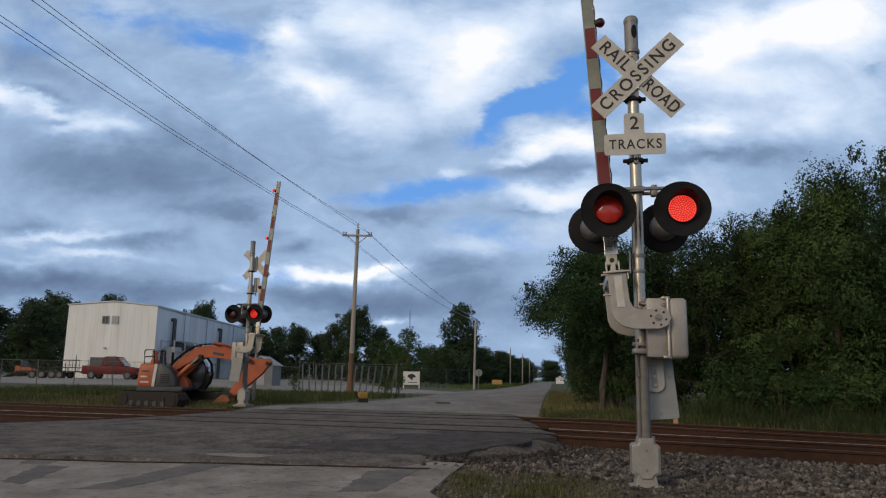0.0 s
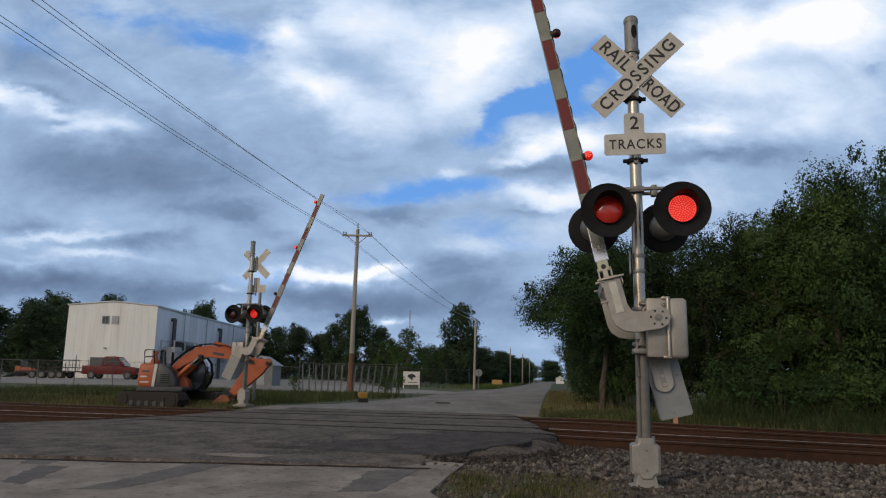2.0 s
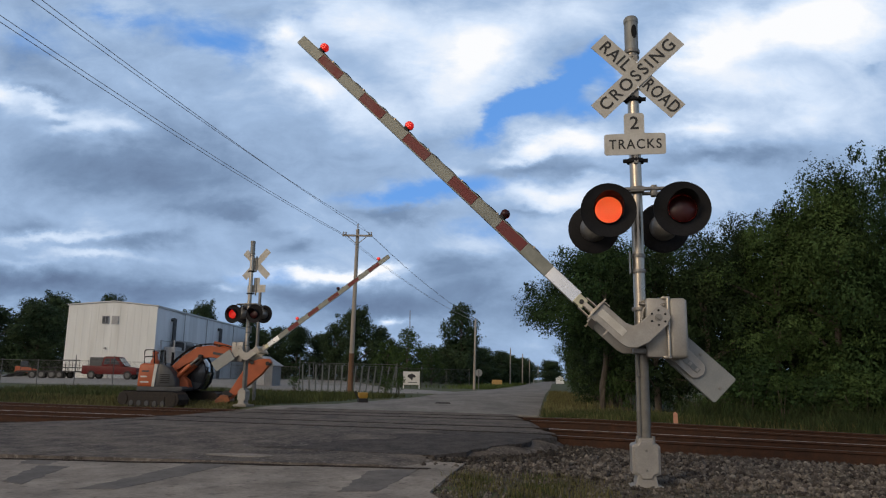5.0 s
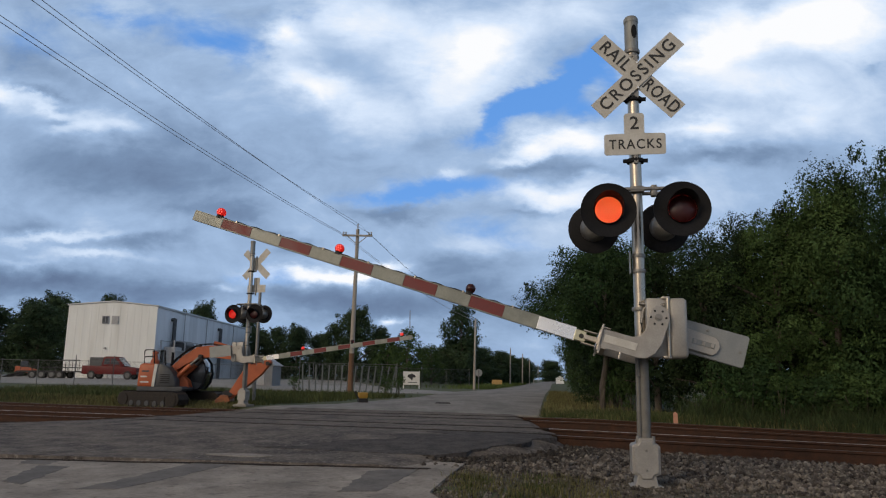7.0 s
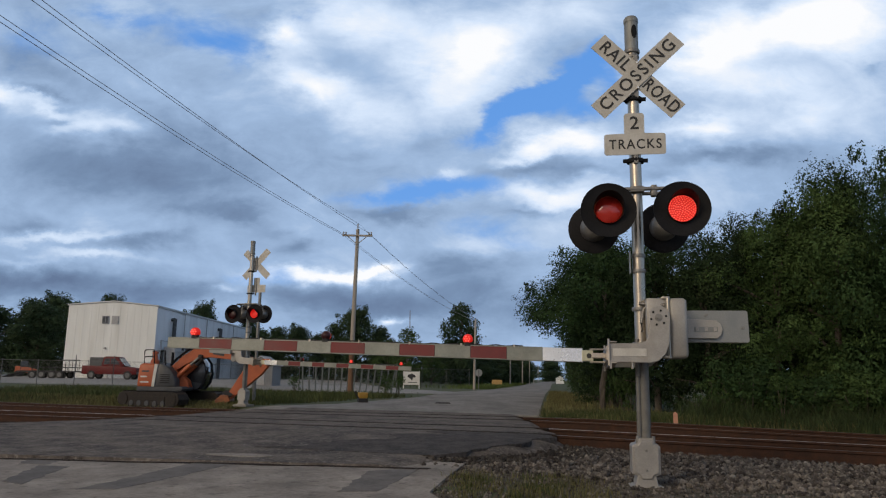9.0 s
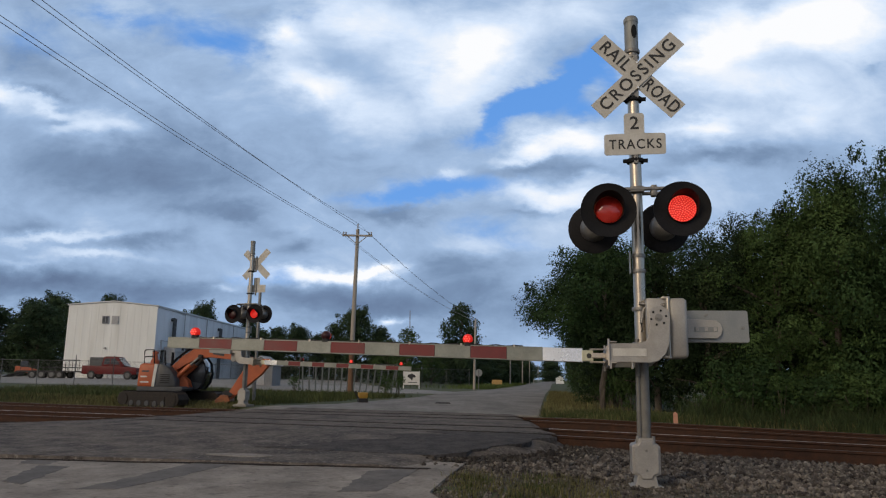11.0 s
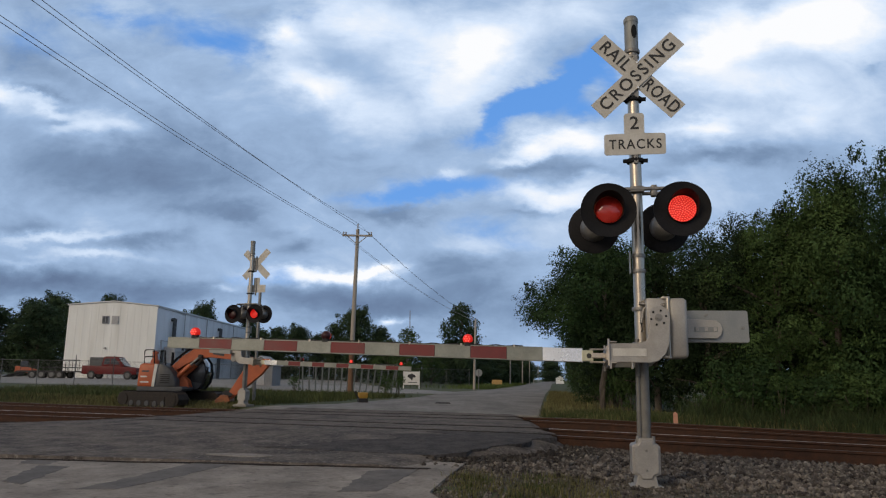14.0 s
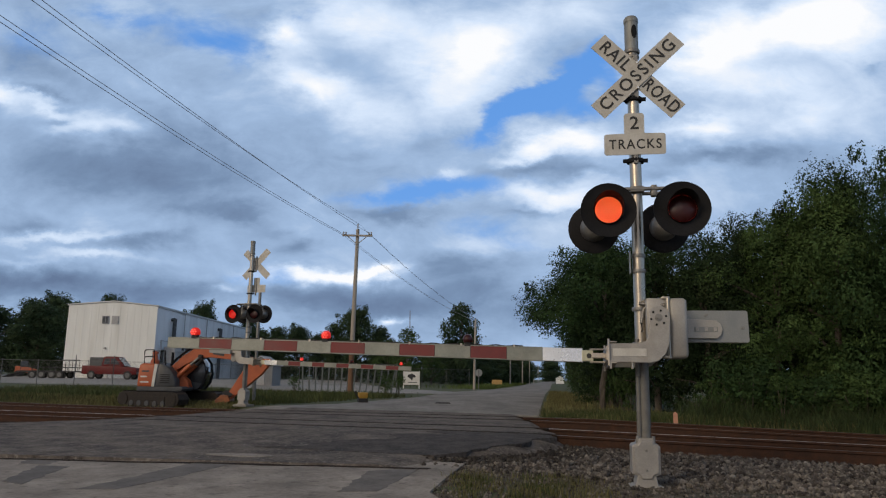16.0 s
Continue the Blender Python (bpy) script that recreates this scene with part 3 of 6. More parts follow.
def flasher(owner, x, y, facing, hot, beat, on_hot, z=3.05):
    """One lamp: round black background, hood and the roundel that turns its lit or its dark side out."""
    turn = Matrix.Translation((x, y, z)) @ Matrix.Rotation(0 if facing < 0 else math.pi, 4, "Z") @ UPRIGHT
    bm = bmesh.new()
    lathe(bm, [(0.162, 0.03), (0.162, -0.012), (0.300, -0.012), (0.312, -0.002), (0.312, -0.022), (0.30, -0.03), (0.162, -0.03)], 48, turn)
    lamp = part("signal_lamp", bm, M_BLACK, owner, "round black signal lamp with hood and red lens", True, 40)
    bm = bmesh.new()
    lathe(bm, [(0.0, -0.26), (0.08, -0.255), (0.14, -0.21), (0.165, -0.12), (0.168, -0.03)], 32, turn)
    part("lamp_housing", bm, M_STEEL, lamp, "grey cast lamp housing", True, 40)
    bm = bmesh.new()
    seg = 28
    rows = []
    for r, z0 in ((0.163, 0.0), (0.170, 0.0)):
        front, back = [], []
        for i in range(seg + 1):
            a = radians(-35 + 250 * i / seg)
            depth = 0.05 + 0.20 * max(0.0, math.sin(a)) ** 0.7
            back.append(bm.verts.new(turn @ Vector((r * math.cos(a), r * math.sin(a), 0.0))))
            front.append(bm.verts.new(turn @ Vector((r * 1.02 * math.cos(a), r * 1.02 * math.sin(a), depth))))
        rows.append((back, front))
    (b0, f0), (b1, f1) = rows
    for i in range(seg):
        for q in ((b0[i], b0[i + 1], f0[i + 1], f0[i]), (b1[i + 1], b1[i], f1[i], f1[i + 1]), (f0[i], f0[i + 1], f1[i + 1], f1[i])):
            bm.faces.new(q)
    part("hood", bm, M_BLACK, lamp, "", True, 50)
    # the roundel: one side lit, the other dark
    bm = bmesh.new()
    lathe(bm, [(0.0, 0.022), (0.07, 0.0195), (0.125, 0.010), (0.152, 0.001)], 32)
    lathe(bm, [(0.152, -0.001), (0.125, -0.020), (0.07, -0.034), (0.0, -0.040)], 32)
    for f in bm.faces:
        f.material_index = 0 if f.calc_center_median().z > 0 else 1
    def dots(n_rings, index, side):
        for k in range(n_rings):
            r = 0.008 + 0.132 * k / (n_rings - 1)
            n = max(1, int(2 * math.pi * r / 0.029))
            for i in range(n):
                a = 2 * math.pi * (i + 0.5 * (k % 2)) / n
                before = set(bm.faces)
                bulge = 0.022 - 0.85 * r * r
                bmesh.ops.create_cone(bm, cap_ends=True, segments=6, radius1=0.0078, radius2=0.0055, depth=0.006,
                                      matrix=Matrix.Translation((r * math.cos(a), r * math.sin(a), bulge * side)))
                for f in set(bm.faces) - before:
                    f.material_index = index
    if facing < 0:
        dots(7, 2, 1)
    lens = part("lamp_lens", bm, M_LENS_HOT if on_hot else M_LENS_ON, lamp, "red lens that flashes in turn with its neighbour", True, 40)
    lens.data.materials.append(M_LENS_WARM if hot else M_LENS_OFF)
    lens.data.materials.append(M_LED_HOT if on_hot else M_LED_ON)
    lens["beat"] = beat
    base = turn @ Matrix.Translation((0, 0, -0.004))
    lens.matrix_basis = base
    return lamp


def build_signal():
    sig = empty("crossing_signal", Matrix.Identity(4), "aluminium crossing signal with crossbuck, flashing red lamps and gate arm", "crossing signal", "crossing signals")
    # foundation, base casting, mast
    bm = bmesh.new()
    box(bm, (-0.02, 0, -0.035), (0.52, 0.50, 0.07), 0.015)
    part("foundation", bm, material("mast_footing_concrete", (0.20, 0.19, 0.17), (0.30, 0.28, 0.25), 6, 0.9, bump=0.4), sig, "low concrete footing")
    bm = bmesh.new()
    prism(bm, [(-0.175, -0.005), (0.175, -0.005), (0.175, 0.02), (0.12, 0.03), (0.10, 0.13), (0.152, 0.15), (0.152, 0.44), (0.135, 0.46), (0.09, 0.47), (0.075, 0.53), (-0.075, 0.53), (-0.09, 0.47), (-0.135, 0.46), (-0.152, 0.44), (-0.152, 0.15), (-0.10, 0.13), (-0.12, 0.03), (-0.175, 0.02)], -0.13, 0.14, 0.012)
    base = part("base_casting", bm, M_CASE, sig, "cast aluminium junction box base")
    bm = bmesh.new()
    prism(bm, [(-0.075, 0.15), (-0.055, 0.10), (0.055, 0.10), (0.075, 0.15), (0.118, 0.16), (0.13, 0.175), (0.13, 0.435), (0.118, 0.45), (0.085, 0.455), (0.06, 0.50), (-0.06, 0.50), (-0.085, 0.455), (-0.118, 0.45), (-0.13, 0.435), (-0.13, 0.175), (-0.118, 0.16)], -0.155, -0.131, 0.008)
    part("cover", bm, M_CASE, base)
    for z in (0.40, 0.19):
        bm = bmesh.new()
        rod(bm, (0.0, -0.155, z), (0.0, -0.175, z), 0.014, 0.011, 8)
        part("bolt", bm, M_STEEL, base)
    for x in (-0.085, 0.085):
        bm = bmesh.new()
        rod(bm, (x, -0.10, 0.47), (x, -0.10, 0.55), 0.022, 0.018, 8)
        part("anchor_nut", bm, M_STEEL, base)
    bm = bmesh.new()
    rod(bm, (0.012, 0, 0.5), (0.012, 0, 1.62), 0.062, 0.060, 28)
    part("lower_mast", bm, M_LOWER, sig, "dull grey lower mast pipe", True)
    bm = bmesh.new()
    rod(bm, (-0.056, -0.035, 0.5), (-0.050, -0.035, 1.62), 0.026, 0.026, 12)
    part("cable_pipe", bm, M_LOWER, sig, "", True)
    bm = bmesh.new()
    rod(bm, (0.0, 0, 1.55), (0.0, 0, 5.18), 0.0685, 0.0685, 28)
    part("mast", bm, M_ALU, sig, "brushed aluminium mast pipe", True)
    bm = bmesh.new()
    rod(bm, (0, 0, 5.10), (0, 0, 5.54), 0.082, 0.082, 28)
    lathe(bm, [(0.088, 5.50), (0.088, 5.545), (0.07, 5.575), (0.0, 5.59)], 28)
    cap = part("bell_housing", bm, M_PLATE, sig, "grey cylindrical cap at the mast's top", True)
    bm = bmesh.new()
    prev = None
    for i in range(13):
        t = -1 + 2 * i / 12
        a, hz = 0.35 + t * 0.46, 0.088 * math.sqrt(max(0.0, 1 - t * t)) + 0.001
        cur = [bm.verts.new((0.0835 * math.sin(a), -0.0835 * math.cos(a), 5.36 + hz * q)) for q in (-1, 1)]
        if prev:
            bm.faces.new((prev[0], cur[0], cur[1], prev[1]))
        prev = cur
    part("bell_opening", bm, M_BLACK, cap, "dark oval opening")
    for z, r in ((5.12, 0.092), (5.05, 0.083), (4.50, 0.10), (3.73, 0.10), (1.96, 0.09), (2.40, 0.076), (2.58, 0.076), (1.56, 0.095)):
        bm = bmesh.new()
        lathe(bm, [(0.066, z - 0.022), (r, z - 0.022), (r + 0.006, z), (r, z + 0.022), (0.066, z + 0.022)], 24)
        if r >= 0.1:
            box(bm, (0.115, -0.02, z), (0.06, 0.03, 0.045), 0.005)
            box(bm, (-0.115, -0.02, z), (0.06, 0.03, 0.045), 0.005)
        part("clamp", bm, M_BLACK if r >= 0.1 else M_STEEL, sig, "", True)
    bm = bmesh.new()
    tube(bm, [(0.075, -0.09, 2.0), (0.03, -0.085, 1.95), (0.0, -0.08, 1.80), (0.01, -0.085, 1.70)], 0.018, 8)
    tube(bm, [(-0.045, -0.065, 1.62), (-0.06, -0.07, 1.5), (-0.05, -0.07, 1.2)], 0.016, 8)
    part("cable_conduit", bm, M_STEEL, sig, "", True)
    bm = bmesh.new()
    box(bm, (-0.10, -0.02, 2.50), (0.012, 0.10, 0.26), 0.003)
    part("side_plate", bm, M_PLATE, sig, "small grey plate clamped beside the mast")
    # crossbuck
    def blade(tilt, y, words):
        m = Matrix.Translation((0.045, y, 4.77)) @ Matrix.Rotation(radians(tilt), 4, "Y")
        bm = bmesh.new()
        prism(bm, [(-0.655, -0.118), (0.655, -0.118), (0.655, 0.118), (-0.655, 0.118)], -0.004, 0.004, 0.0015)
        bmesh.ops.transform(bm, matrix=m, verts=bm.verts)
        b = part("crossbuck_blade", bm, M_SIGN, sig, "white crossbuck blade with black lettering")
        for text, at, size in words:
            lettering("lettering", text, size, M_INK, b, m @ Matrix.Translation((at, -0.0075, 0)) @ UPRIGHT, 0.002, 1.28 if len(text) > 4 else 1.15, 0.95 if len(text) > 4 else (0.92 if text == "RAIL" else 0.78))
        return b
    b1 = blade(45.8, -0.105, [("RAIL", -0.365, 0.215), ("ROAD", 0.385, 0.215)])
    b2 = blade(-43.2, -0.122, [("CROSSING", 0.0, 0.212)])
    for x, z in ((0.045, 4.93), (0.045, 4.61)):
        bm = bmesh.new()
        rod(bm, (x, -0.12, z), (x, -0.135, z), 0.016, 0.012, 8)
        part("bolt", bm, M_BRIGHT, sig)
    bm = bmesh.new()
    box(bm, (0.03, -0.085, 4.77), (0.05, 0.03, 0.55), 0.004)
    part("sign_bracket", bm, M_STEEL, sig)
    bm = bmesh.new()
    box(bm, (0.0, -0.085, 3.98), (0.05, 0.03, 0.60), 0.004)
    part("sign_bracket", bm, M_STEEL, sig)
    # track count sign
    bm = bmesh.new()
    prism(bm, [(-0.365, 3.80), (-0.345, 3.78), (0.325, 3.78), (0.345, 3.80), (0.345, 4.02), (0.325, 4.04), (0.105, 4.045), (0.105, 4.27), (0.085, 4.295), (-0.11, 4.295), (-0.13, 4.27), (-0.13, 4.045), (-0.345, 4.04), (-0.365, 4.02)], -0.108, -0.100, 0.002)
    ts = part("track_sign", bm, M_SIGN, sig, "white sign reading 2 TRACKS in black")
    lettering("lettering", "TRACKS", 0.165, M_INK, ts, Matrix.Translation((-0.005, -0.1095, 3.905)) @ UPRIGHT, 0.002, 1.2, 0.88)
    lettering("lettering", "2", 0.225, M_INK, ts, Matrix.Translation((-0.01, -0.1095, 4.165)) @ UPRIGHT, 0.002)
    # lamp crossarm
    bm = bmesh.new()
    rod(bm, (-0.40, -0.11, 3.36), (0.44, -0.11, 3.36), 0.024, None, 12)
    rod(bm, (-0.36, 0.11, 3.36), (0.40, 0.11, 3.36), 0.024, None, 12)
    box(bm, (0.0, 0, 3.36), (0.16, 0.26, 0.07), 0.012)
    box(bm, (0.19, -0.08, 3.34), (0.075, 0.09, 0.14), 0.02)
    for x in (-0.357, 0.448):
        rod(bm, (x, -0.11, 3.37), (x, -0.27, 3.30), 0.024, None, 10)
        rod(bm, (x, -0.27, 3.31), (x, -0.27, 3.12), 0.03, None, 10)
    for x in (-0.48, 0.355):
        rod(bm, (x * 0.9, 0.11, 3.37), (x, 0.27, 3.30), 0.024, None, 10)
        rod(bm, (x, 0.27, 3.31), (x, 0.27, 3.10), 0.03, None, 10)
    part("lamp_crossarm", bm, M_STEEL, sig, "grey pipe crossarm carrying the lamps", True)
    flasher(sig, -0.357, -0.40, -1, True, 0, True)
    flasher(sig, 0.448, -0.40, -1, False, 1, False)
    flasher(sig, -0.48, 0.42, 1, False, 1, False, 3.0)
    flasher(sig, 0.355, 0.42, 1, False, 0, False, 3.0)
    # gate mechanism case
    bm = bmesh.new()
    box(bm, (0.165, -0.02, 1.74), (0.24, 0.36, 0.66), 0.02)
    case = part("mechanism_case", bm, M_CASE, sig, "grey cast gate mechanism case", True)
    bm = bmesh.new()
    box(bm, (0.385, -0.02, 1.735), (0.20, 0.40, 0.67), 0.045, None, 3)
    part("case_door", bm, M_CASE, case, "", True)
    bm = bmesh.new()
    rod(bm, (0.275, -0.215, 1.42), (0.275, -0.215, 2.07), 0.022, None, 10)
    box(bm, (0.255, -0.20, 2.07), (0.09, 0.05, 0.03), 0.006)
    box(bm, (0.255, -0.20, 1.41), (0.09, 0.05, 0.03), 0.006)
    part("hinge", bm, M_ALU, case, "", True)
    bm = bmesh.new()
    rod(bm, (-0.02, -0.09, 2.02), (0.25, -0.20, 1.99), 0.02, None, 10)
    part("tie_rod", bm, M_STEEL, case, "", True)
    bm = bmesh.new()
    box(bm, (0.0, -0.03, 1.48), (0.20, 0.20, 0.06), 0.01)
    part("mounting_clamp", bm, M_STEEL, case, "", True)
    # gate arm: its origin lies in the pivot, the arm points to -x
    arm = bmesh.new()
    outline = [(0.02, 0.135), (0.095, 0.09), (0.125, 0.0), (0.105, -0.28), (0.06, -0.40), (-0.02, -0.475), (-0.10, -0.495), (-0.54, -0.495), (-0.54, -0.285), (-0.22, -0.285), (-0.14, -0.255), (-0.105, -0.18), (-0.10, 0.07), (-0.06, 0.12)]
    prism(arm, outline, -0.03, 0.0, 0.008)
    gate = part("gate_arm", arm, M_CASE, sig, "red and white striped gate arm with red lamps", False)
    gate.matrix_basis = Matrix.Translation(PIVOT)
    bm = bmesh.new()
    prism(bm, [(x, z) for x, z in outline], 0.58, 0.61, 0.006)
    part("rear_bracket", bm, M_CASE, gate, "")
    bm = bmesh.new()
    rod(bm, (0, -0.055, 0), (0, 0.63, 0), 0.022, None, 6)
    rod(bm, (0, -0.028, 0), (0, -0.038, 0), 0.042, None, 20)
    part("hub", bm, M_STEEL, gate, "dark steel pivot nut", True)
    for i in range(6):
        bm = bmesh.new()
        a = radians(60 * i + 12)
        rod(bm, (0.082 * math.cos(a), -0.028, 0.082 * math.sin(a)), (0.082 * math.cos(a), -0.042, 0.082 * math.sin(a)), 0.013, 0.011, 6)
        part("bolt", bm, M_BLACK, gate, "dark bolt hole")
    bm = bmesh.new()
    box(bm, (-0.325, -0.033, -0.385), (0.36, 0.006, 0.085), 0.002)
    part("label_plate", bm, M_SIGN, gate, "pale blank strip on the bracket")
    bm = bmesh.new()
    for y in (-0.05, 0.60):
        box(bm, (-0.55, y, -0.39), (0.02, 0.04, 0.30), 0.003)
    box(bm, (-0.50, 0.28, -0.27), (0.08, 0.64, 0.012), 0.003)
    box(bm, (-0.50, 0.28, -0.50), (0.08, 0.64, 0.012), 0.003)
    for x in (-0.30, -0.53):
        box(bm, (x, -0.02, -0.52), (0.02, 0.05, 0.09), 0.003)
    box(bm, (-0.565, ARM_Y, -0.395), (0.012, 0.64, 0.16), 0.003)
    box(bm, (-0.64, ARM_Y - 0.04, -0.395), (0.16, 0.012, 0.055), 0.003)
    box(bm, (-0.64, ARM_Y + 0.04, -0.395), (0.16, 0.012, 0.055), 0.003)
    box(bm, (-0.66, ARM_Y, -0.325), (0.16, 0.09, 0.014), 0.003)
    box(bm, (-0.66, ARM_Y, -0.47), (0.16, 0.09, 0.014), 0.003)
    part("breakaway_adapter", bm, M_ALU, gate, "open metal breakaway bracket")
    bm = bmesh.new()
    rod(bm, (-0.75, ARM_Y - 0.036, -0.40), (-0.75, ARM_Y - 0.05, -0.40), 0.028, None, 12)
    part("bolt", bm, M_INK, gate)
    bm = bmesh.new()
    box(bm, (-0.765, ARM_Y, -0.398), (0.13, 0.075, 0.125), 0.006)
    part("arm_adapter", bm, material("zinc_plated_adapter", (0.42, 0.40, 0.28), (0.55, 0.53, 0.38), 6, 0.4, 0.7), gate, "yellowish plated adapter block")
    # the arm proper rises a little towards its tip
    lean = math.tan(radians(1.22))
    def mid(x):
        return ARM_Z - (x + 0.8) * lean
    def high(x):
        return 0.073 - 0.015 * (-x - 0.8) / 5.1
    def length_piece(name, x0, x1, mat, label="", grow=0.0, proud=0.0):
        bm = bmesh.new()
        h0, h1 = high(x0) + grow, high(x1) + grow
        ys = 0.027 + proud
        prism(bm, [(x0, mid(x0) - h0), (x0, mid(x0) + h0), (x1, mid(x1) + h1), (x1, mid(x1) - h1)], ARM_Y - ys, ARM_Y + ys, 0.004)
        return part(name, bm, mat, gate, label)
    length_piece("sleeve", -0.82, -1.27, M_BRIGHT, "bare bright aluminium sleeve", 0.006, 0.004)
    length_piece("stripe", -1.272, -1.686, M_WHITE)
    x = -1.688
    step = 0.424
    for i in range(10):
        length_piece("stripe", x, x - step + 0.002, M_RED if i % 2 == 0 else M_WHITE)
        x -= step
    for sgn in (1, -1):
        bm = bmesh.new()
        prism(bm, [(-1.275, mid(-1.275) + sgn * (high(-1.275) - 0.001)), (-1.275, mid(-1.275) + sgn * (high(-1.275) + 0.009)), (-5.92, mid(-5.92) + sgn * (high(-5.92) + 0.009)), (-5.92, mid(-5.92) + sgn * (high(-5.92) - 0.001))], ARM_Y - 0.031, ARM_Y + 0.031)
        part("edge_strip", bm, M_WHITE, gate, "pale edge strip")
    for i, lx in enumerate((-2.148, -3.881, -5.582)):
        z = mid(lx) + high(lx)
        bm = bmesh.new()
        box(bm, (lx, ARM_Y, z + 0.012), (0.07, 0.07, 0.03), 0.005)
        rod(bm, (lx, ARM_Y, z + 0.01), (lx, ARM_Y, z + 0.045), 0.035, 0.05, 14)
        part("lamp_base", bm, M_INK, gate, "", True)
        bm = bmesh.new()
        lathe(bm, [(0.0, 0.062), (0.03, 0.056), (0.052, 0.035), (0.060, 0.003), (0.060, 0.001)], 24, UPRIGHT)
        lathe(bm, [(0.060, -0.001), (0.060, -0.003), (0.052, -0.035), (0.03, -0.056), (0.0, -0.062)], 24, UPRIGHT)
        for f in bm.faces:
            f.material_index = 0 if (f.calc_center_median().y < 0 or i == 2) else 1
        for k in range(7):
            before = set(bm.faces)
            a = k * math.pi / 3
            r = 0.0 if k == 6 else 0.028
            for sy in ((-1, 1) if i == 2 else (-1,)):
                bmesh.ops.create_uvsphere(bm, u_segments=6, v_segments=4, radius=0.009, matrix=Matrix.Translation((r * math.cos(a), sy * (0.058 if k == 6 else 0.052), r * math.sin(a))))
            for f in set(bm.faces) - before:
                f.material_index = 2
        lens = part("arm_lamp", bm, M_LENS_ON, gate, "small round red gate lamp", True, 50)
        lens.data.materials.append(M_LENS_OFF)
        lens.data.materials.append(M_LED_ON)
        lens.matrix_basis = Matrix.Translation((lx, ARM_Y, z + 0.078))
        if i < 2:
            lens["beat"] = (1, 0)[i]
    bm = bmesh.new()
    pts = []
    for k in range(81):
        xx = -1.5 - 4.1 * k / 80
        pts.append((xx, ARM_Y + 0.012 * math.sin(k * 1.7), mid(xx) + high(xx) + 0.016 + 0.006 * math.sin(k * 1.3)))
    tube(bm, pts, 0.008, 6)
    part("lamp_cable", bm, M_INK, gate, "thin dark cable along the arm's top", True)
    for k in range(7):
        xx = -1.6 - k * 0.62
        bm = bmesh.new()
        box(bm, (xx, ARM_Y, mid(xx) + high(xx) + 0.012), (0.02, 0.068, 0.03), 0.003)
        part("cable_clip", bm, M_ALU, gate)
    # counterweights: plates behind the case, swung with the arm
    bm = bmesh.new()
    prism(bm, [(-0.05, -0.16), (0.72, -0.16), (0.765, -0.12), (0.785, -0.05), (0.765, 0.01), (0.72, 0.05), (-0.05, 0.10)], 0.50, 0.53, 0.006)
    part("counterweight_arm", bm, M_CASE, gate, "slotted grey counterweight arm")
    bm = bmesh.new()
    box(bm, (0.60, 0.497, -0.055), (0.26, 0.006, 0.06), 0.001)
    part("slot", bm, M_PLATE, gate, "recessed slot")
    for x in (0.50, 0.60, 0.70):
        bm = bmesh.new()
        box(bm, (x, 0.492, -0.055), (0.035, 0.012, 0.045), 0.004)
        part("slot_nut", bm, M_CASE, gate)
    bm = bmesh.new()
    prism(bm, [(0.30, -0.20), (1.065, -0.20), (1.085, -0.18), (1.085, 0.155), (1.065, 0.175), (0.30, 0.175)], 0.55, 0.60, 0.006)
    part("counterweight", bm, M_PLATE, gate, "flat blue-grey steel counterweight plate")
    for x, y, z in ((1.02, 0.55, -0.03), (0.62, 0.55, 0.12)):
        bm = bmesh.new()
        rod(bm, (x, y, z), (x, y - 0.015, z), 0.018, None, 8)
        part("bolt", bm, M_STEEL, gate)
    return sig


signal_near = build_signal()
signal_far = copy_thing(signal_near, pose(-6.62, 24.65, 0.22, 0, 0, -18.0 + 180))
signal_near.matrix_basis = pose(2.28, 8.26, 0.05, 0, 0, -8.8)
for ob in signal_far.children:
    if ob.name.split(".")[0] in ("crossbuck_blade", "track_sign", "sign_bracket"):
        ob.matrix_basis = Matrix.Translation((-0.15, -0.02, 0)) @ ob.matrix_basis
tagged(signal_far, "aluminium crossing signal seen from behind, beside the orange excavator")


# ---------- ballast, ties, verge ----------
def stones(name, count, place, size, mat, label, seed):
    """Loose broken stones, each an angular lump of its own."""
    rng = np.random.default_rng(seed)
    bm = bmesh.new()
    bmesh.ops.create_icosphere(bm, subdivisions=1, radius=1.0)
    bm.verts.ensure_lookup_table()
    v0 = np.array([v.co[:] for v in bm.verts])
    f0 = np.array([[v.index for v in f.verts] for f in bm.faces])
    bm.free()
    vs, fs = [], []
    for i in range(count):
        x, y = place(rng)
        s = size[0] + (size[1] - size[0]) * rng.random() ** 2
        v = v0 * (1 + rng.uniform(-0.32, 0.32, (len(v0), 1))) * rng.uniform(0.6, 1.15, 3) * s
        a = rng.uniform(0, 6.283)
        c, n = math.cos(a), math.sin(a)
        v = v @ np.array([[c, n, 0], [-n, c, 0], [0, 0, 1]])
        v += (x, y, land(x, y) + s * rng.uniform(0.05, 0.55) + 0.012)
        vs.append(v)
        fs.append(f0 + i * len(v0))
    ob = raw(name, np.concatenate(vs).tolist(), np.concatenate(fs).tolist(), mat)
    return tagged(ob, label, "ballast", "", "stuff")


def shoulder(rng):
    while True:
        a, p = rng.uniform(-1.4, 9.5), -1.65 - 3.6 * rng.random() ** 1.1
        x, y, _ = rail_point(a, p)
        if p < -3.0 and a < 0.6 and rng.random() < 0.6:
            continue
        if y > 7.2 and (a > 1.2 + 0.25 * (p + 1.9) * 0.3 or p < -4.6 or (a > -0.9 and p < -4.1)):
            return x, y


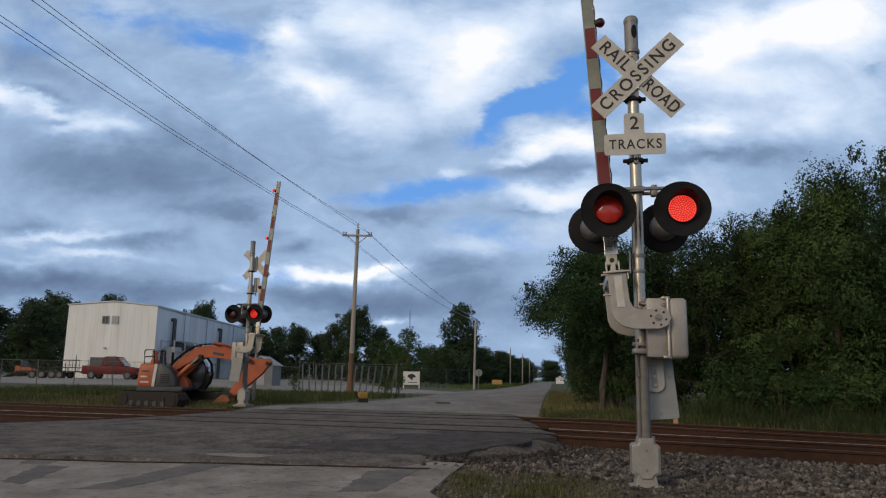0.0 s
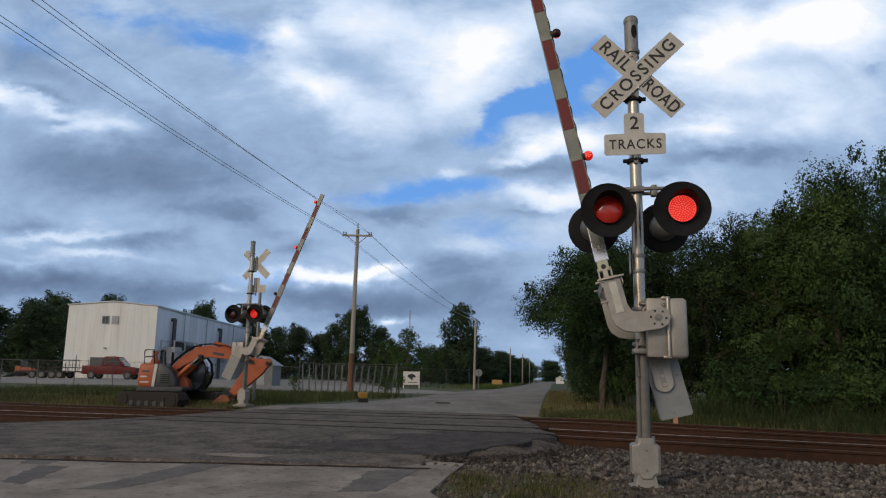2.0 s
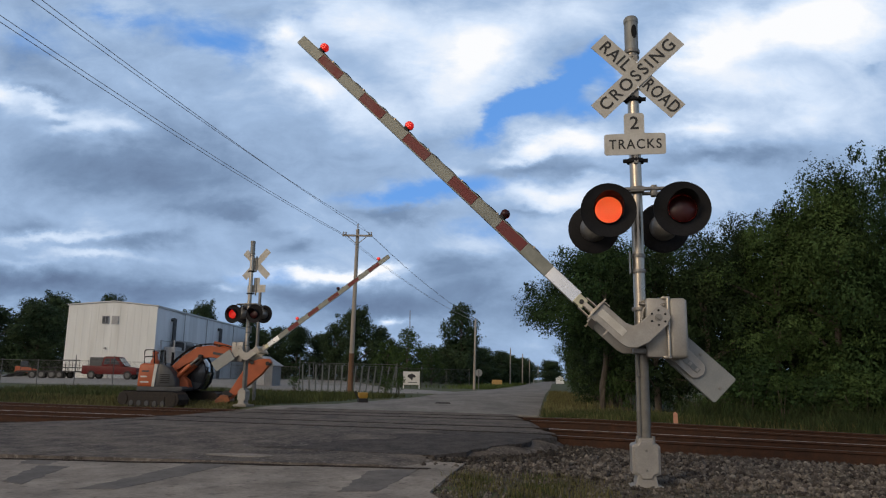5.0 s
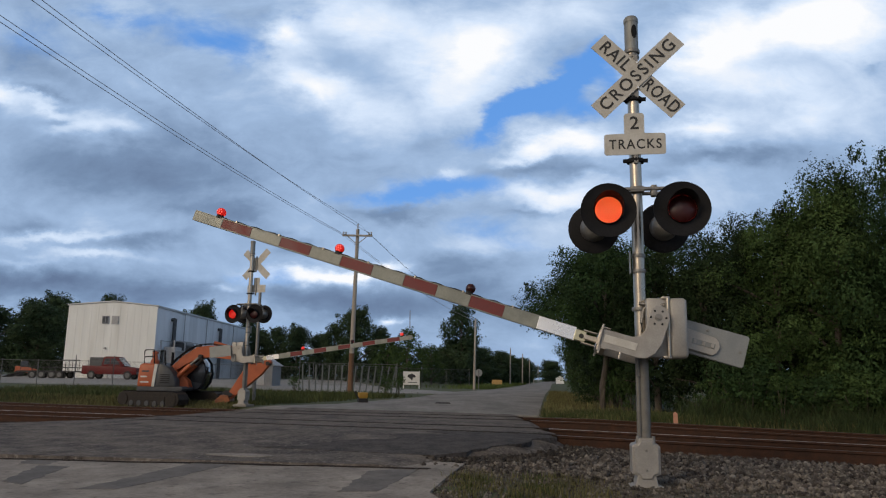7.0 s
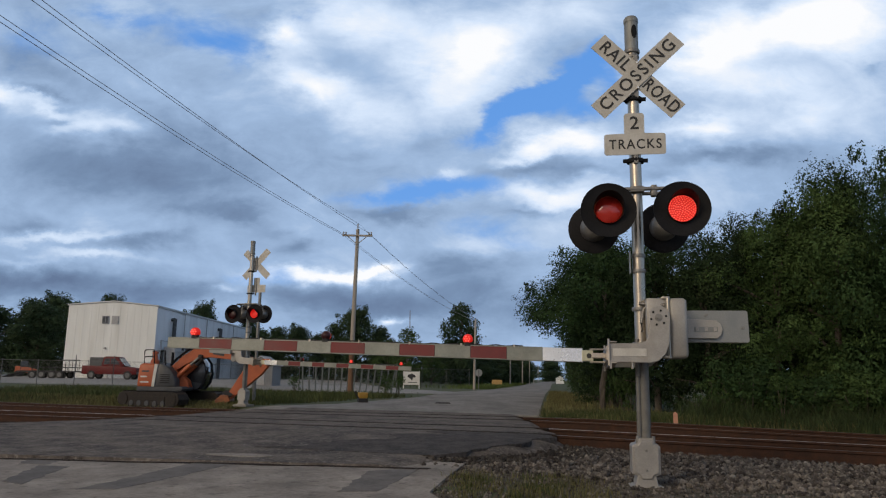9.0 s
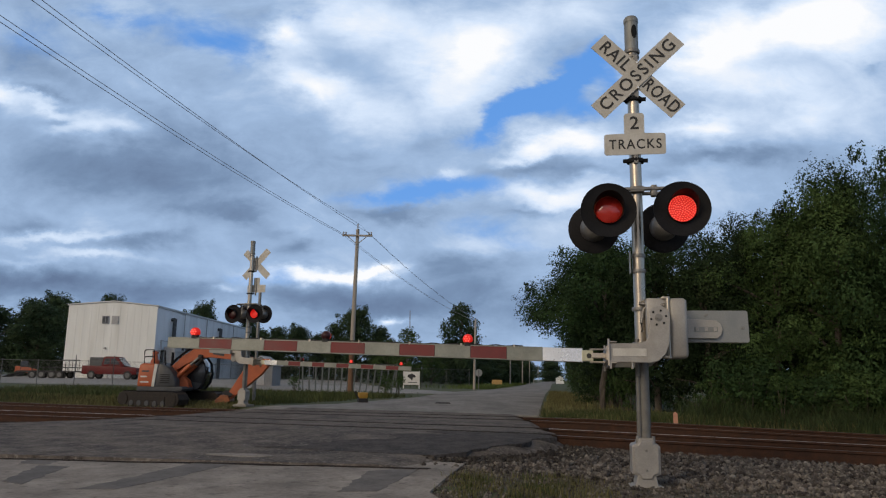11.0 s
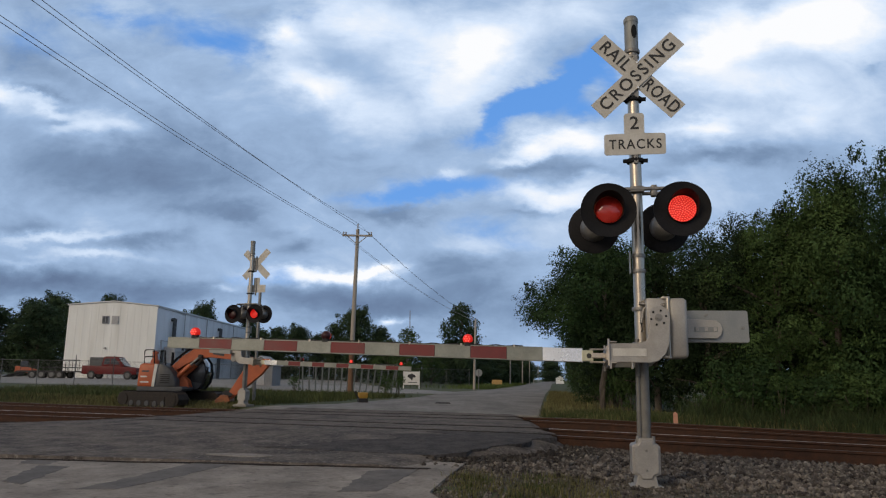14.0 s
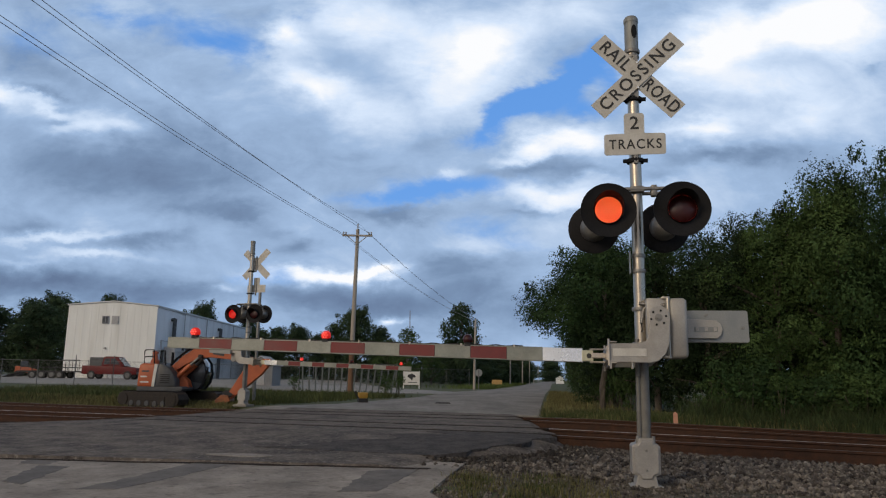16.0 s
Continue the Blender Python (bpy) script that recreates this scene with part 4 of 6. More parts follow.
def four_foot(rng):
    a = rng.uniform(1.0, 11.0) if rng.random() < 0.75 else rng.uniform(-24, -11)
    x, y, _ = rail_point(a, rng.uniform(-1.3, 4.0))
    return x, y


stones("ballast", 11000, shoulder, (0.014, 0.044), M_BALLAST, "loose grey broken limestone ballast beside the track", 3)
stones("track_ballast", 2600, four_foot, (0.02, 0.045), M_BALLAST_DARK, "rust-stained ballast between the rails", 4)
rows = [(rail_point(1.0, p)[:2], rail_point(26.0, p)[:2]) for p in (-4.6, -3.6, -2.6, -1.6, -0.5, 1.0, 2.5, 4.0, 5.0, 5.8)]
sheet("track_bed", rows, 0.012, M_BED, "dark rust-stained ballast bed under the tracks", "track bed", 40, 2)
rows = [(rail_point(-70.0, p)[:2], rail_point(-10.0, p)[:2]) for p in (-3.0, -2.2, -1.2, 0.0, 1.5, 3.0, 4.5, 5.4)]
sheet("track_bed_west", rows, 0.012, M_BED, "dark rust-stained ballast bed under the tracks", "track bed", 60, 2)
rows = [(rail_point(-1.9 + 0.25 * (p + 9.0), p)[:2], rail_point(26.0, p)[:2]) for p in (-10.0, -9.0, -7.8, -6.5, -5.6, -4.4)]
sheet("verge_gravel", rows, 0.008, M_GROUND, "grey dusty gravel verge with sparse dry grass", "verge", 40, 2)



def asphalt_edge(rng):
    p = rng.uniform(-5.6, -1.7)
    x, y, _ = rail_point(crossing_right(p) + rng.normal(0.08, 0.28), p + 1.0 * (1 - smooth((p + 6.3) / 3.0)))
    return x, y


def dust_chips(rng):
    while True:
        a, p = rng.uniform(-2.2, 9.0), rng.uniform(-8.0, -4.2)
        x, y, _ = rail_point(a, p)
        if y > 7.0 and x > -0.05 + 0.1 * (y - 8):
            return x, y


stones("asphalt_rubble", 2000, asphalt_edge, (0.015, 0.055), M_RUBBLE, "dark crumbled asphalt lumps along the pavement's edge", 8)
stones("gravel_chips", 5000, dust_chips, (0.008, 0.024), M_BALLAST, "small gravel chips scattered over the dusty verge", 9)
bm = bmesh.new()
box(bm, (0, 0, 0), (0.23, 2.6, 0.17), 0.012)
tie = part("railway_tie", bm, M_TIE)
tagged(tie, "dark creosoted wooden railway tie bedded in ballast", "railway tie", "ties under the tracks")
first = True
turn = math.degrees(math.atan2(-0.425, 0.905))
for a in [1.2 + 0.55 * i for i in range(26)] + [-11.6 - 0.55 * i for i in range(22)]:
    for p in (-0.75, 3.35):
        m = pose(*rail_point(a, p, rail_height(a, p) - 0.27), 0, 0, turn)
        if first:
            tie.matrix_basis, first = m, False
        else:
            copy_thing(tie, m)


def blades(name, count, place, height, width, mat, label, seed, lean=0.5):
    rng = np.random.default_rng(seed)
    vs, fs = [], []
    for i in range(count):
        x, y = place(rng)
        z = land(x, y) - 0.01
        h, a = height * rng.uniform(0.35, 1.15), rng.uniform(0, 6.283)
        dx, dy = math.cos(a), math.sin(a)
        l = rng.uniform(0.1, lean) * h
        b = rng.uniform(0, 6.283)
        lx, ly = math.cos(b) * l, math.sin(b) * l
        w = width * rng.uniform(0.6, 1.3)
        k = len(vs)
        vs += [(x - dx * w, y - dy * w, z), (x + dx * w, y + dy * w, z), (x + dx * w * 0.7 + lx * 0.35, y + dy * w * 0.7 + ly * 0.35, z + h * 0.6),
               (x - dx * w * 0.7 + lx * 0.35, y - dy * w * 0.7 + ly * 0.35, z + h * 0.6), (x + lx, y + ly, z + h)]
        fs += [(k, k + 1, k + 2, k + 3), (k + 3, k + 2, k + 4)]
    ob = raw(name, vs, fs, mat)
    return tagged(ob, label, "grass", "", "stuff")


def clumped(x0, x1, y0, y1, n, spread, seed, rotate=False):
    r = np.random.default_rng(seed)
    centres = [(r.uniform(x0, x1), r.uniform(y0, y1)) for _ in range(n)]
    def place(rng):
        c = centres[rng.integers(n)]
        x, y = c[0] + rng.normal(0, spread), c[1] + rng.normal(0, spread)
        return rail_point(x, y)[:2] if rotate else (x, y)
    return place


def not_on_road(place, gap=0.0):
    def again(rng):
        while True:
            x, y = place(rng)
            edge = 2.95 - 0.1566 * (21.84 - y)
            if x > edge + gap:
                return x, y
    return again


def west_of_road(place):
    def again(rng):
        while True:
            x, y = place(rng)
            if x < -7.6 + (y - 25) * 0.36 - 0.2:
                return x, y
    return again


blades("dry_grass", 1500, clumped(0.15, 1.7, 7.3, 8.9, 60, 0.10, 11), 0.13, 0.0035, M_STRAW, "short dry grass at the gravel's edge", 12)
blades("weeds", 900, clumped(0.2, 1.3, 7.3, 8.7, 22, 0.08, 13), 0.10, 0.005, M_GRASS, "green weeds at the gravel's edge", 14)
blades("verge_grass", 7000, not_on_road(clumped(-3, 3.2, 6.2, 10.0, 110, 0.40, 15, True)), 0.24, 0.010, M_GRASS, "short yellow-green grass behind the tracks", 16, 0.8)
# this grass and the tall weeds carry the wood's shade in their colour
blades("shaded_grass", 17000, not_on_road(clumped(2.2, 24, 6.6, 10.5, 220, 0.42, 73, True)), 0.40, 0.010, M_WEED_SHADE, "rough green grass darkened for shade below the wood's edge", 74, 0.9)
blades("roadside_grass", 7000, lambda rng: (lambda y: (5.2 + (y - 79) * 0.162 - rng.exponential(2.2), y))(rng.uniform(80, 170)), 0.45, 0.04, M_WEED_SUN, "bright green grass along the far road", 75)
blades("tall_weeds", 12000, not_on_road(clumped(1.5, 24, 8.3, 10.8, 150, 0.30, 71, True)), 0.75, 0.011, M_WEED_SHADE, "tall green weeds before the wood's edge", 72, 0.7)
blades("verge_straw", 4500, not_on_road(clumped(-3, 24, 6.0, 9.5, 160, 0.4, 17, True)), 0.24, 0.010, M_STRAW, "dry yellowish grass behind the tracks", 18)
blades("road_edge_grass", 9000, not_on_road(lambda rng: (lambda y: (2.9 + 0.1566 * (y - 21.84) + rng.exponential(1.0), y))(rng.uniform(22, 60)), 0.05), 0.3, 0.016, M_STRAW, "pale grass along the road's edge", 19)
blades("west_grass", 24000, west_of_road(clumped(-40, -6, 6.8, 12.5, 420, 0.5, 20, True)), 0.15, 0.016, M_GRASS, "green grass strip beyond the tracks", 21)
blades("west_grass_tall", 16000, west_of_road(clumped(-24, -2, 30, 46, 300, 0.8, 22)), 0.34, 0.018, M_GRASS, "rough green grass before the fence", 23)
blades("west_straw", 14000, west_of_road(clumped(-30, -6, 6.0, 8.0, 200, 0.4, 24, True)), 0.22, 0.014, M_STRAW, "dry grass along the track bed", 25)


# ---------- trees ----------
def leaf_cloud(rng, lumps, per, size, flat=1.0, tufted=0.62):
    """Small pointed leaf faces on and in a set of lumps."""
    vs, n_all = [], 0
    for c, r in lumps:
        n = int(per * r[0] * r[2])
        d = rng.normal(size=(n, 3))
        d /= np.linalg.norm(d, axis=1)[:, None]
        # twigs: leaves gather in small tufts, most of them on the lump's skin
        tuft = rng.normal(size=(max(6, n // 22), 3))
        tuft /= np.linalg.norm(tuft, axis=1)[:, None]
        reach = rng.uniform(0.55, 1.18, (len(tuft), 1))
        pick = rng.integers(len(tuft), size=n)
        rad = (1 - 0.5 * rng.random(n) ** 1.8)[:, None]
        gather = (rng.random(n) < tufted)[:, None]
        pos = np.where(gather, tuft[pick] * reach[pick] + rng.normal(0, 0.12, (n, 3)), d * rad * (1 + 0.12 * rng.normal(size=(n, 1))))
        pos = np.array(c) + pos * np.array(r)
        out = np.where(gather, tuft[pick], d)
        t = rng.normal(size=(n, 3))
        nrm = out * flat + rng.normal(0, 0.5, (n, 3)) + (0, 0, 0.3)
        b = np.cross(nrm, t)
        b /= np.linalg.norm(b, axis=1)[:, None] + 1e-9
        t = np.cross(b, nrm)
        t /= np.linalg.norm(t, axis=1)[:, None] + 1e-9
        s = size * rng.uniform(0.6, 1.4, (n, 1))
        tri = np.stack([pos - t * s * 0.8 + b * s * 0.5, pos + t * s * 1.1, pos - t * s * 0.6 - b * s * 0.55], 1)
        vs.append(tri.reshape(-1, 3))
        n_all += n
    v = np.concatenate(vs)
    f = np.arange(n_all * 3).reshape(-1, 3)
    return v.tolist(), f.tolist()


def build_tree(seed, height, spread, low, lumps_n, per, size, mat, label, lump=(0.7, 1.4), group="trees", top=1.0, tufted=0.62):
    rng = np.random.default_rng(seed)
    root = empty("tree", Matrix.Identity(4), label, "tree", group)
    bm = bmesh.new()
    pts = [(0.0, 0.0, -0.1)]
    for k in range(1, 7):
        pts.append((pts[-1][0] + rng.normal(0, 0.06) * height / 7, pts[-1][1] + rng.normal(0, 0.06) * height / 7, height * 0.8 * k / 6))
    r0 = 0.022 * height
    tube(bm, pts, [r0 * (1 - 0.12 * k) for k in range(7)], 8)
    lumps = []
    for i in range(lumps_n):
        t = (i + 0.5) / lumps_n
        z = low + (height - low) * (0.06 + 0.9 * t)
        w = spread * (math.sin(math.pi * min(1.0, 0.18 + 0.80 * t)) ** 0.75) * top ** t
        a = i * 2.4 + rng.uniform(-0.5, 0.5)
        rr = w * rng.uniform(0.25, 1.15)
        r = rng.uniform(*lump)
        c = (rr * math.cos(a), rr * math.sin(a), z)
        lumps.append((c, (r, r, r * rng.uniform(0.55, 0.9))))
        if i % 3 == 0:
            k = min(5, int(6 * z / height))
            s = Vector(pts[k])
            e = Vector(c)
            tube(bm, [s, s.lerp(e, 0.5) + Vector((0, 0, 0.1)), e], [r0 * 0.4, r0 * 0.28, r0 * 0.1], 5)
    part("trunk", bm, M_BARK, root, "", True)
    # stray sprigs outside the lumps make the outline uneven
    for i in range(lumps_n):
        c, r = lumps[rng.integers(len(lumps))]
        d = rng.normal(size=3)
        d /= np.linalg.norm(d)
        lumps.append((tuple(np.array(c) + d * r[0] * 1.12), (r[0] * 0.28,) * 3))
    v, f = leaf_cloud(rng, lumps, per, size, 1.0, tufted)
    raw("crown", v, f, mat, root)
    return root


def scaled(x, y, s, rz, sz=None):
    return pose(x, y, land(x, y), 0, 0, rz) @ Matrix.Diagonal((s, s, sz or s, 1))


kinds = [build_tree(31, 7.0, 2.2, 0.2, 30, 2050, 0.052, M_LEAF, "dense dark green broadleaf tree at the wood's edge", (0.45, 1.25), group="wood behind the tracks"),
         build_tree(32, 7.0, 1.9, 0.2, 30, 2050, 0.050, M_LEAF_C, "deep green overgrown tree, darkened for shade, at the wood's edge", (0.45, 1.2), group="wood behind the tracks"),
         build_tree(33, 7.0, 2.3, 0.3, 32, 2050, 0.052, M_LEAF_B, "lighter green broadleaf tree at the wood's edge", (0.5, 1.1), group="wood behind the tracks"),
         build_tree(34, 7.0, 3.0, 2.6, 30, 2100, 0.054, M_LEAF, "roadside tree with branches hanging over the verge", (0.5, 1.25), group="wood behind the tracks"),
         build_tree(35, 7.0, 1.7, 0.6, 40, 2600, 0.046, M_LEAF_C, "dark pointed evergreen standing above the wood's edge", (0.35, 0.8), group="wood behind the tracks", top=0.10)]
# kind 1 beside the roadside tree: its dark leaves stand for the shaded recess
WOOD = [(5.95, 27.0, 0.90, 3, 0.86), (7.6, 25.6, 0.80, 1, 0.86), (9.0, 24.4, 0.84, 1, 0.90), (10.8, 23.2, 0.84, 2, 0.92), (12.3, 22.4, 0.90, 2, 1.04), (14.0, 21.4, 0.92, 0, 1.14),
        (16.0, 20.4, 0.95, 0, 1.22), (18.4, 19.4, 1.05, 2, 1.34), (14.6, 25.6, 1.0, 0, 1.26), (17.4, 24.2, 1.1, 1, 1.46), (20.0, 22.2, 1.15, 0, 1.56), (21.5, 18.0, 1.1, 1, 1.6),
        (7.6, 31.5, 0.92, 3, 0.96), (9.4, 29.0, 0.92, 0, 0.98), (11.6, 27.8, 0.95, 1, 1.08), (8.9, 37.5, 0.95, 3, 0.96), (10.0, 44.0, 0.95, 2, 0.95), (11.4, 52.0, 1.0, 1, 1.0), (13.0, 61.0, 1.0, 3, 1.0),
        (14.9, 72.0, 1.05, 1, 1.0), (17.2, 85.0, 1.1, 0, 1.0), (20.0, 100.0, 1.2, 1, 1.05), (23.5, 120.0, 1.2, 0, 1.0), (28.0, 150.0, 1.3, 1, 1.1),
        (6.9, 29.6, 0.72, 1, 0.78), (8.3, 35.5, 0.80, 1, 0.84), (9.5, 42.0, 0.85, 0, 0.88), (11.0, 50.0, 0.85, 1, 0.9), (12.6, 58.0, 0.9, 0, 0.95),
        (12.9, 25.6, 0.9, 1, 0.95), (16.0, 22.6, 0.95, 0, 1.1), (19.2, 25.5, 1.1, 1, 1.2), (10.4, 26.4, 0.85, 1, 0.85), (22.5, 22.0, 1.1, 1, 1.4),
        (11.5, 23.7, 0.8, 4, 1.03), (12.6, 24.4, 0.75, 4, 1.02), (10.4, 24.6, 0.7, 4, 0.93), (14.2, 25.0, 0.9, 4, 1.22)]
used = set()
for i, (x, y, s, k, sz) in enumerate(WOOD):
    m = scaled(x, y, s, i * 67.0, sz)
    if k not in used:
        kinds[k].matrix_basis = m
        used.add(k)
        base = kinds[k]
    else:
        c = copy_thing(kinds[k], Matrix.Identity(4))
        c.matrix_basis = m


def build_bush(seed, mat, label):
    rng = np.random.default_rng(seed)
    root = empty("bush", Matrix.Identity(4), label, "bush", "undergrowth at the wood's edge")
    bm = bmesh.new()
    lumps = []
    for i in range(12):
        a, rr = i * 2.4, 0.9 * math.sqrt((i + 0.5) / 12)
        c = (rr * math.cos(a), rr * math.sin(a), 0.35 + 0.55 * rng.random())
        lumps.append((c, (0.42, 0.42, 0.36)))
        tube(bm, [(c[0] * 0.3, c[1] * 0.3, -0.05), c], [0.02, 0.008], 5)
    part("stem", bm, M_BARK, root)
    v, f = leaf_cloud(rng, lumps, 1900, 0.042)
    raw("foliage", v, f, mat, root)
    return root


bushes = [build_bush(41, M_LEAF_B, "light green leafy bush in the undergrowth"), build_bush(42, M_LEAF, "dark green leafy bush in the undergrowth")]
rng = np.random.default_rng(7)
spots = []
for i in range(34):
    a = 3.4 + i * 0.50
    p = 9.9 + rng.uniform(-0.7, 0.9)
    x, y, _ = rail_point(a, p)
    spots.append((x, y))
for y in (27, 30, 34, 39, 45, 52):
    spots.append((5.9 + 0.1566 * (y - 21.84) + rng.uniform(-0.2, 0.4), float(y)))
done = set()
for i, (x, y) in enumerate(spots):
    k = int(rng.integers(2))
    m = scaled(x, y, rng.uniform(0.75, 1.5), float(rng.uniform(0, 360)), rng.uniform(0.8, 1.7))
    if k not in done:
        bushes[k].matrix_basis = m
        done.add(k)
    else:
        copy_thing(bushes[k], Matrix.Identity(4)).matrix_basis = m

far_kinds = [build_tree(51, 12.0, 3.6, 0.2, 46, 280, 0.165, M_LEAF_FAR, "distant dark green broadleaf tree beyond the yard", (0.9, 1.9), "distant trees", tufted=0.25),
             build_tree(52, 12.0, 3.1, 0.2, 46, 280, 0.165, M_LEAF_FAR, "distant dark green broadleaf tree beyond the yard", (0.8, 1.8), "distant trees", 1.1, tufted=0.25),
             build_tree(53, 10.0, 3.0, 0.4, 40, 230, 0.14, M_LEAF_B, "distant light green tree beyond the fence", (0.7, 1.4), "distant trees", tufted=0.4)]
FAR = [(-14.0, 120, 1.0, 0, 1.0), (-18.2, 124, 0.8, 1, 0.78), (-10.2, 122, 0.8, 1, 0.76), (3.1, 118, 0.98, 1, 1.06), (4.6, 124, 0.7, 0, 0.7), (-5.0, 105, 0.8, 2, 0.82), (-8.0, 108, 0.7, 2, 0.66), (-1.5, 112, 0.7, 2, 0.62),
       (-25.0, 125, 0.85, 0, 0.76), (-29.0, 128, 0.85, 1, 0.74), (-21.5, 130, 0.8, 0, 0.68), (-33, 132, 0.8, 1, 0.72), (-60.0, 112, 1.1, 0, 1.04), (-66.0, 116, 1.1, 1, 0.98), (-72, 112, 1.05, 0, 0.84), (-54.5, 118, 1.05, 1, 1.08), (-79, 118, 1.1, 1, 0.86),
       (-64.0, 104, 1.0, 1, 0.8), (-58.0, 104, 1.0, 0, 0.86), (-86, 120, 1.1, 0, 0.9), (-47, 142, 1.0, 0, 1.2), (-40, 150, 1.0, 1, 1.05), (8.5, 150, 0.9, 0, 0.62), (13.5, 165, 0.9, 1, 0.6), (5, 160, 1.0, 0, 0.6), (0, 150, 1.0, 1, 0.6), (17.0, 190, 1.0, 0, 0.62),
       (21.0, 230, 1.1, 1, 0.7), (-4, 160, 1.0, 1, 0.62), (-10, 160, 1.1, 0, 0.66), (26.0, 280, 1.3, 0, 0.8), (34.0, 300, 1.4, 1, 0.8), (56.0, 380, 1.6, 0, 0.9), (62.0, 400, 1.6, 1, 0.9),
       (9.0, 168, 0.9, 0, 0.50), (12.4, 172, 0.9, 1, 0.52), (15.6, 178, 0.9, 0, 0.50), (18.8, 184, 0.9, 1, 0.52), (22.0, 196, 0.9, 0, 0.5), (25.0, 214, 0.9, 1, 0.52), (6.6, 150, 0.8, 2, 0.62), (1.8, 140, 0.9, 1, 0.66)]
used = set()
for i, (x, y, s, k, sz) in enumerate(FAR):
    m = scaled(x, y, s, i * 71.0, sz)
    if k not in used:
        far_kinds[k].matrix_basis = m
        used.add(k)
    else:
        copy_thing(far_kinds[k], Matrix.Identity(4)).matrix_basis = m


# ---------- far woods closing the horizon ----------
def woods():
    rng = np.random.default_rng(61)
    lumps = []
    for i in range(420):
        a = 2 * math.pi * i / 420
        r = 620 + rng.uniform(-20, 20)
        x, y = r * math.sin(a), r * math.cos(a)
        if abs(x - 0.16 * y) < 16 and y > 0:
            continue
        h = rng.uniform(9, 15)
        lumps.append(((x, y, h * 0.5), (7.0, 7.0, h * 0.55)))
    v, f = leaf_cloud(rng, lumps, 3.2, 1.6)
    ob = raw("far_woods", v, f, M_LEAF_FAR)
    tagged(ob, "dark green woods along the far horizon", "woods", "", "stuff")


woods()


# ---------- white metal building ----------
M_SIDING = material("white_metal_siding", (0.66, 0.67, 0.64), (0.78, 0.79, 0.76), 0.6, 0.5, 0.0, bump=0.02, stain_shade=(0.52, 0.51, 0.46), stain_shade_scale=0.5, stain_shade_amount=0.4, stretch=(1, 1, 0.15))
M_SIDING_G = material("grey_metal_siding", (0.64, 0.66, 0.68), (0.76, 0.78, 0.80), 0.6, 0.5, 0.0, bump=0.02, stain_shade=(0.28, 0.29, 0.30), stain_shade_scale=0.5, stain_shade_amount=0.4, stretch=(1, 1, 0.15))
M_PANE = material("dark_window_glass", (0.03, 0.035, 0.04), (0.06, 0.065, 0.07), 2.0, 0.08, 0, 0, coat=0.5)
M_FRAME = material("grey_window_frame", (0.30, 0.30, 0.30), (0.40, 0.40, 0.40), 4.0, 0.6, bump=0)
M_DUCT = material("dull_duct_steel", (0.05, 0.053, 0.057), (0.10, 0.105, 0.11), 3.0, 0.5, 0.6, bump=0.1)


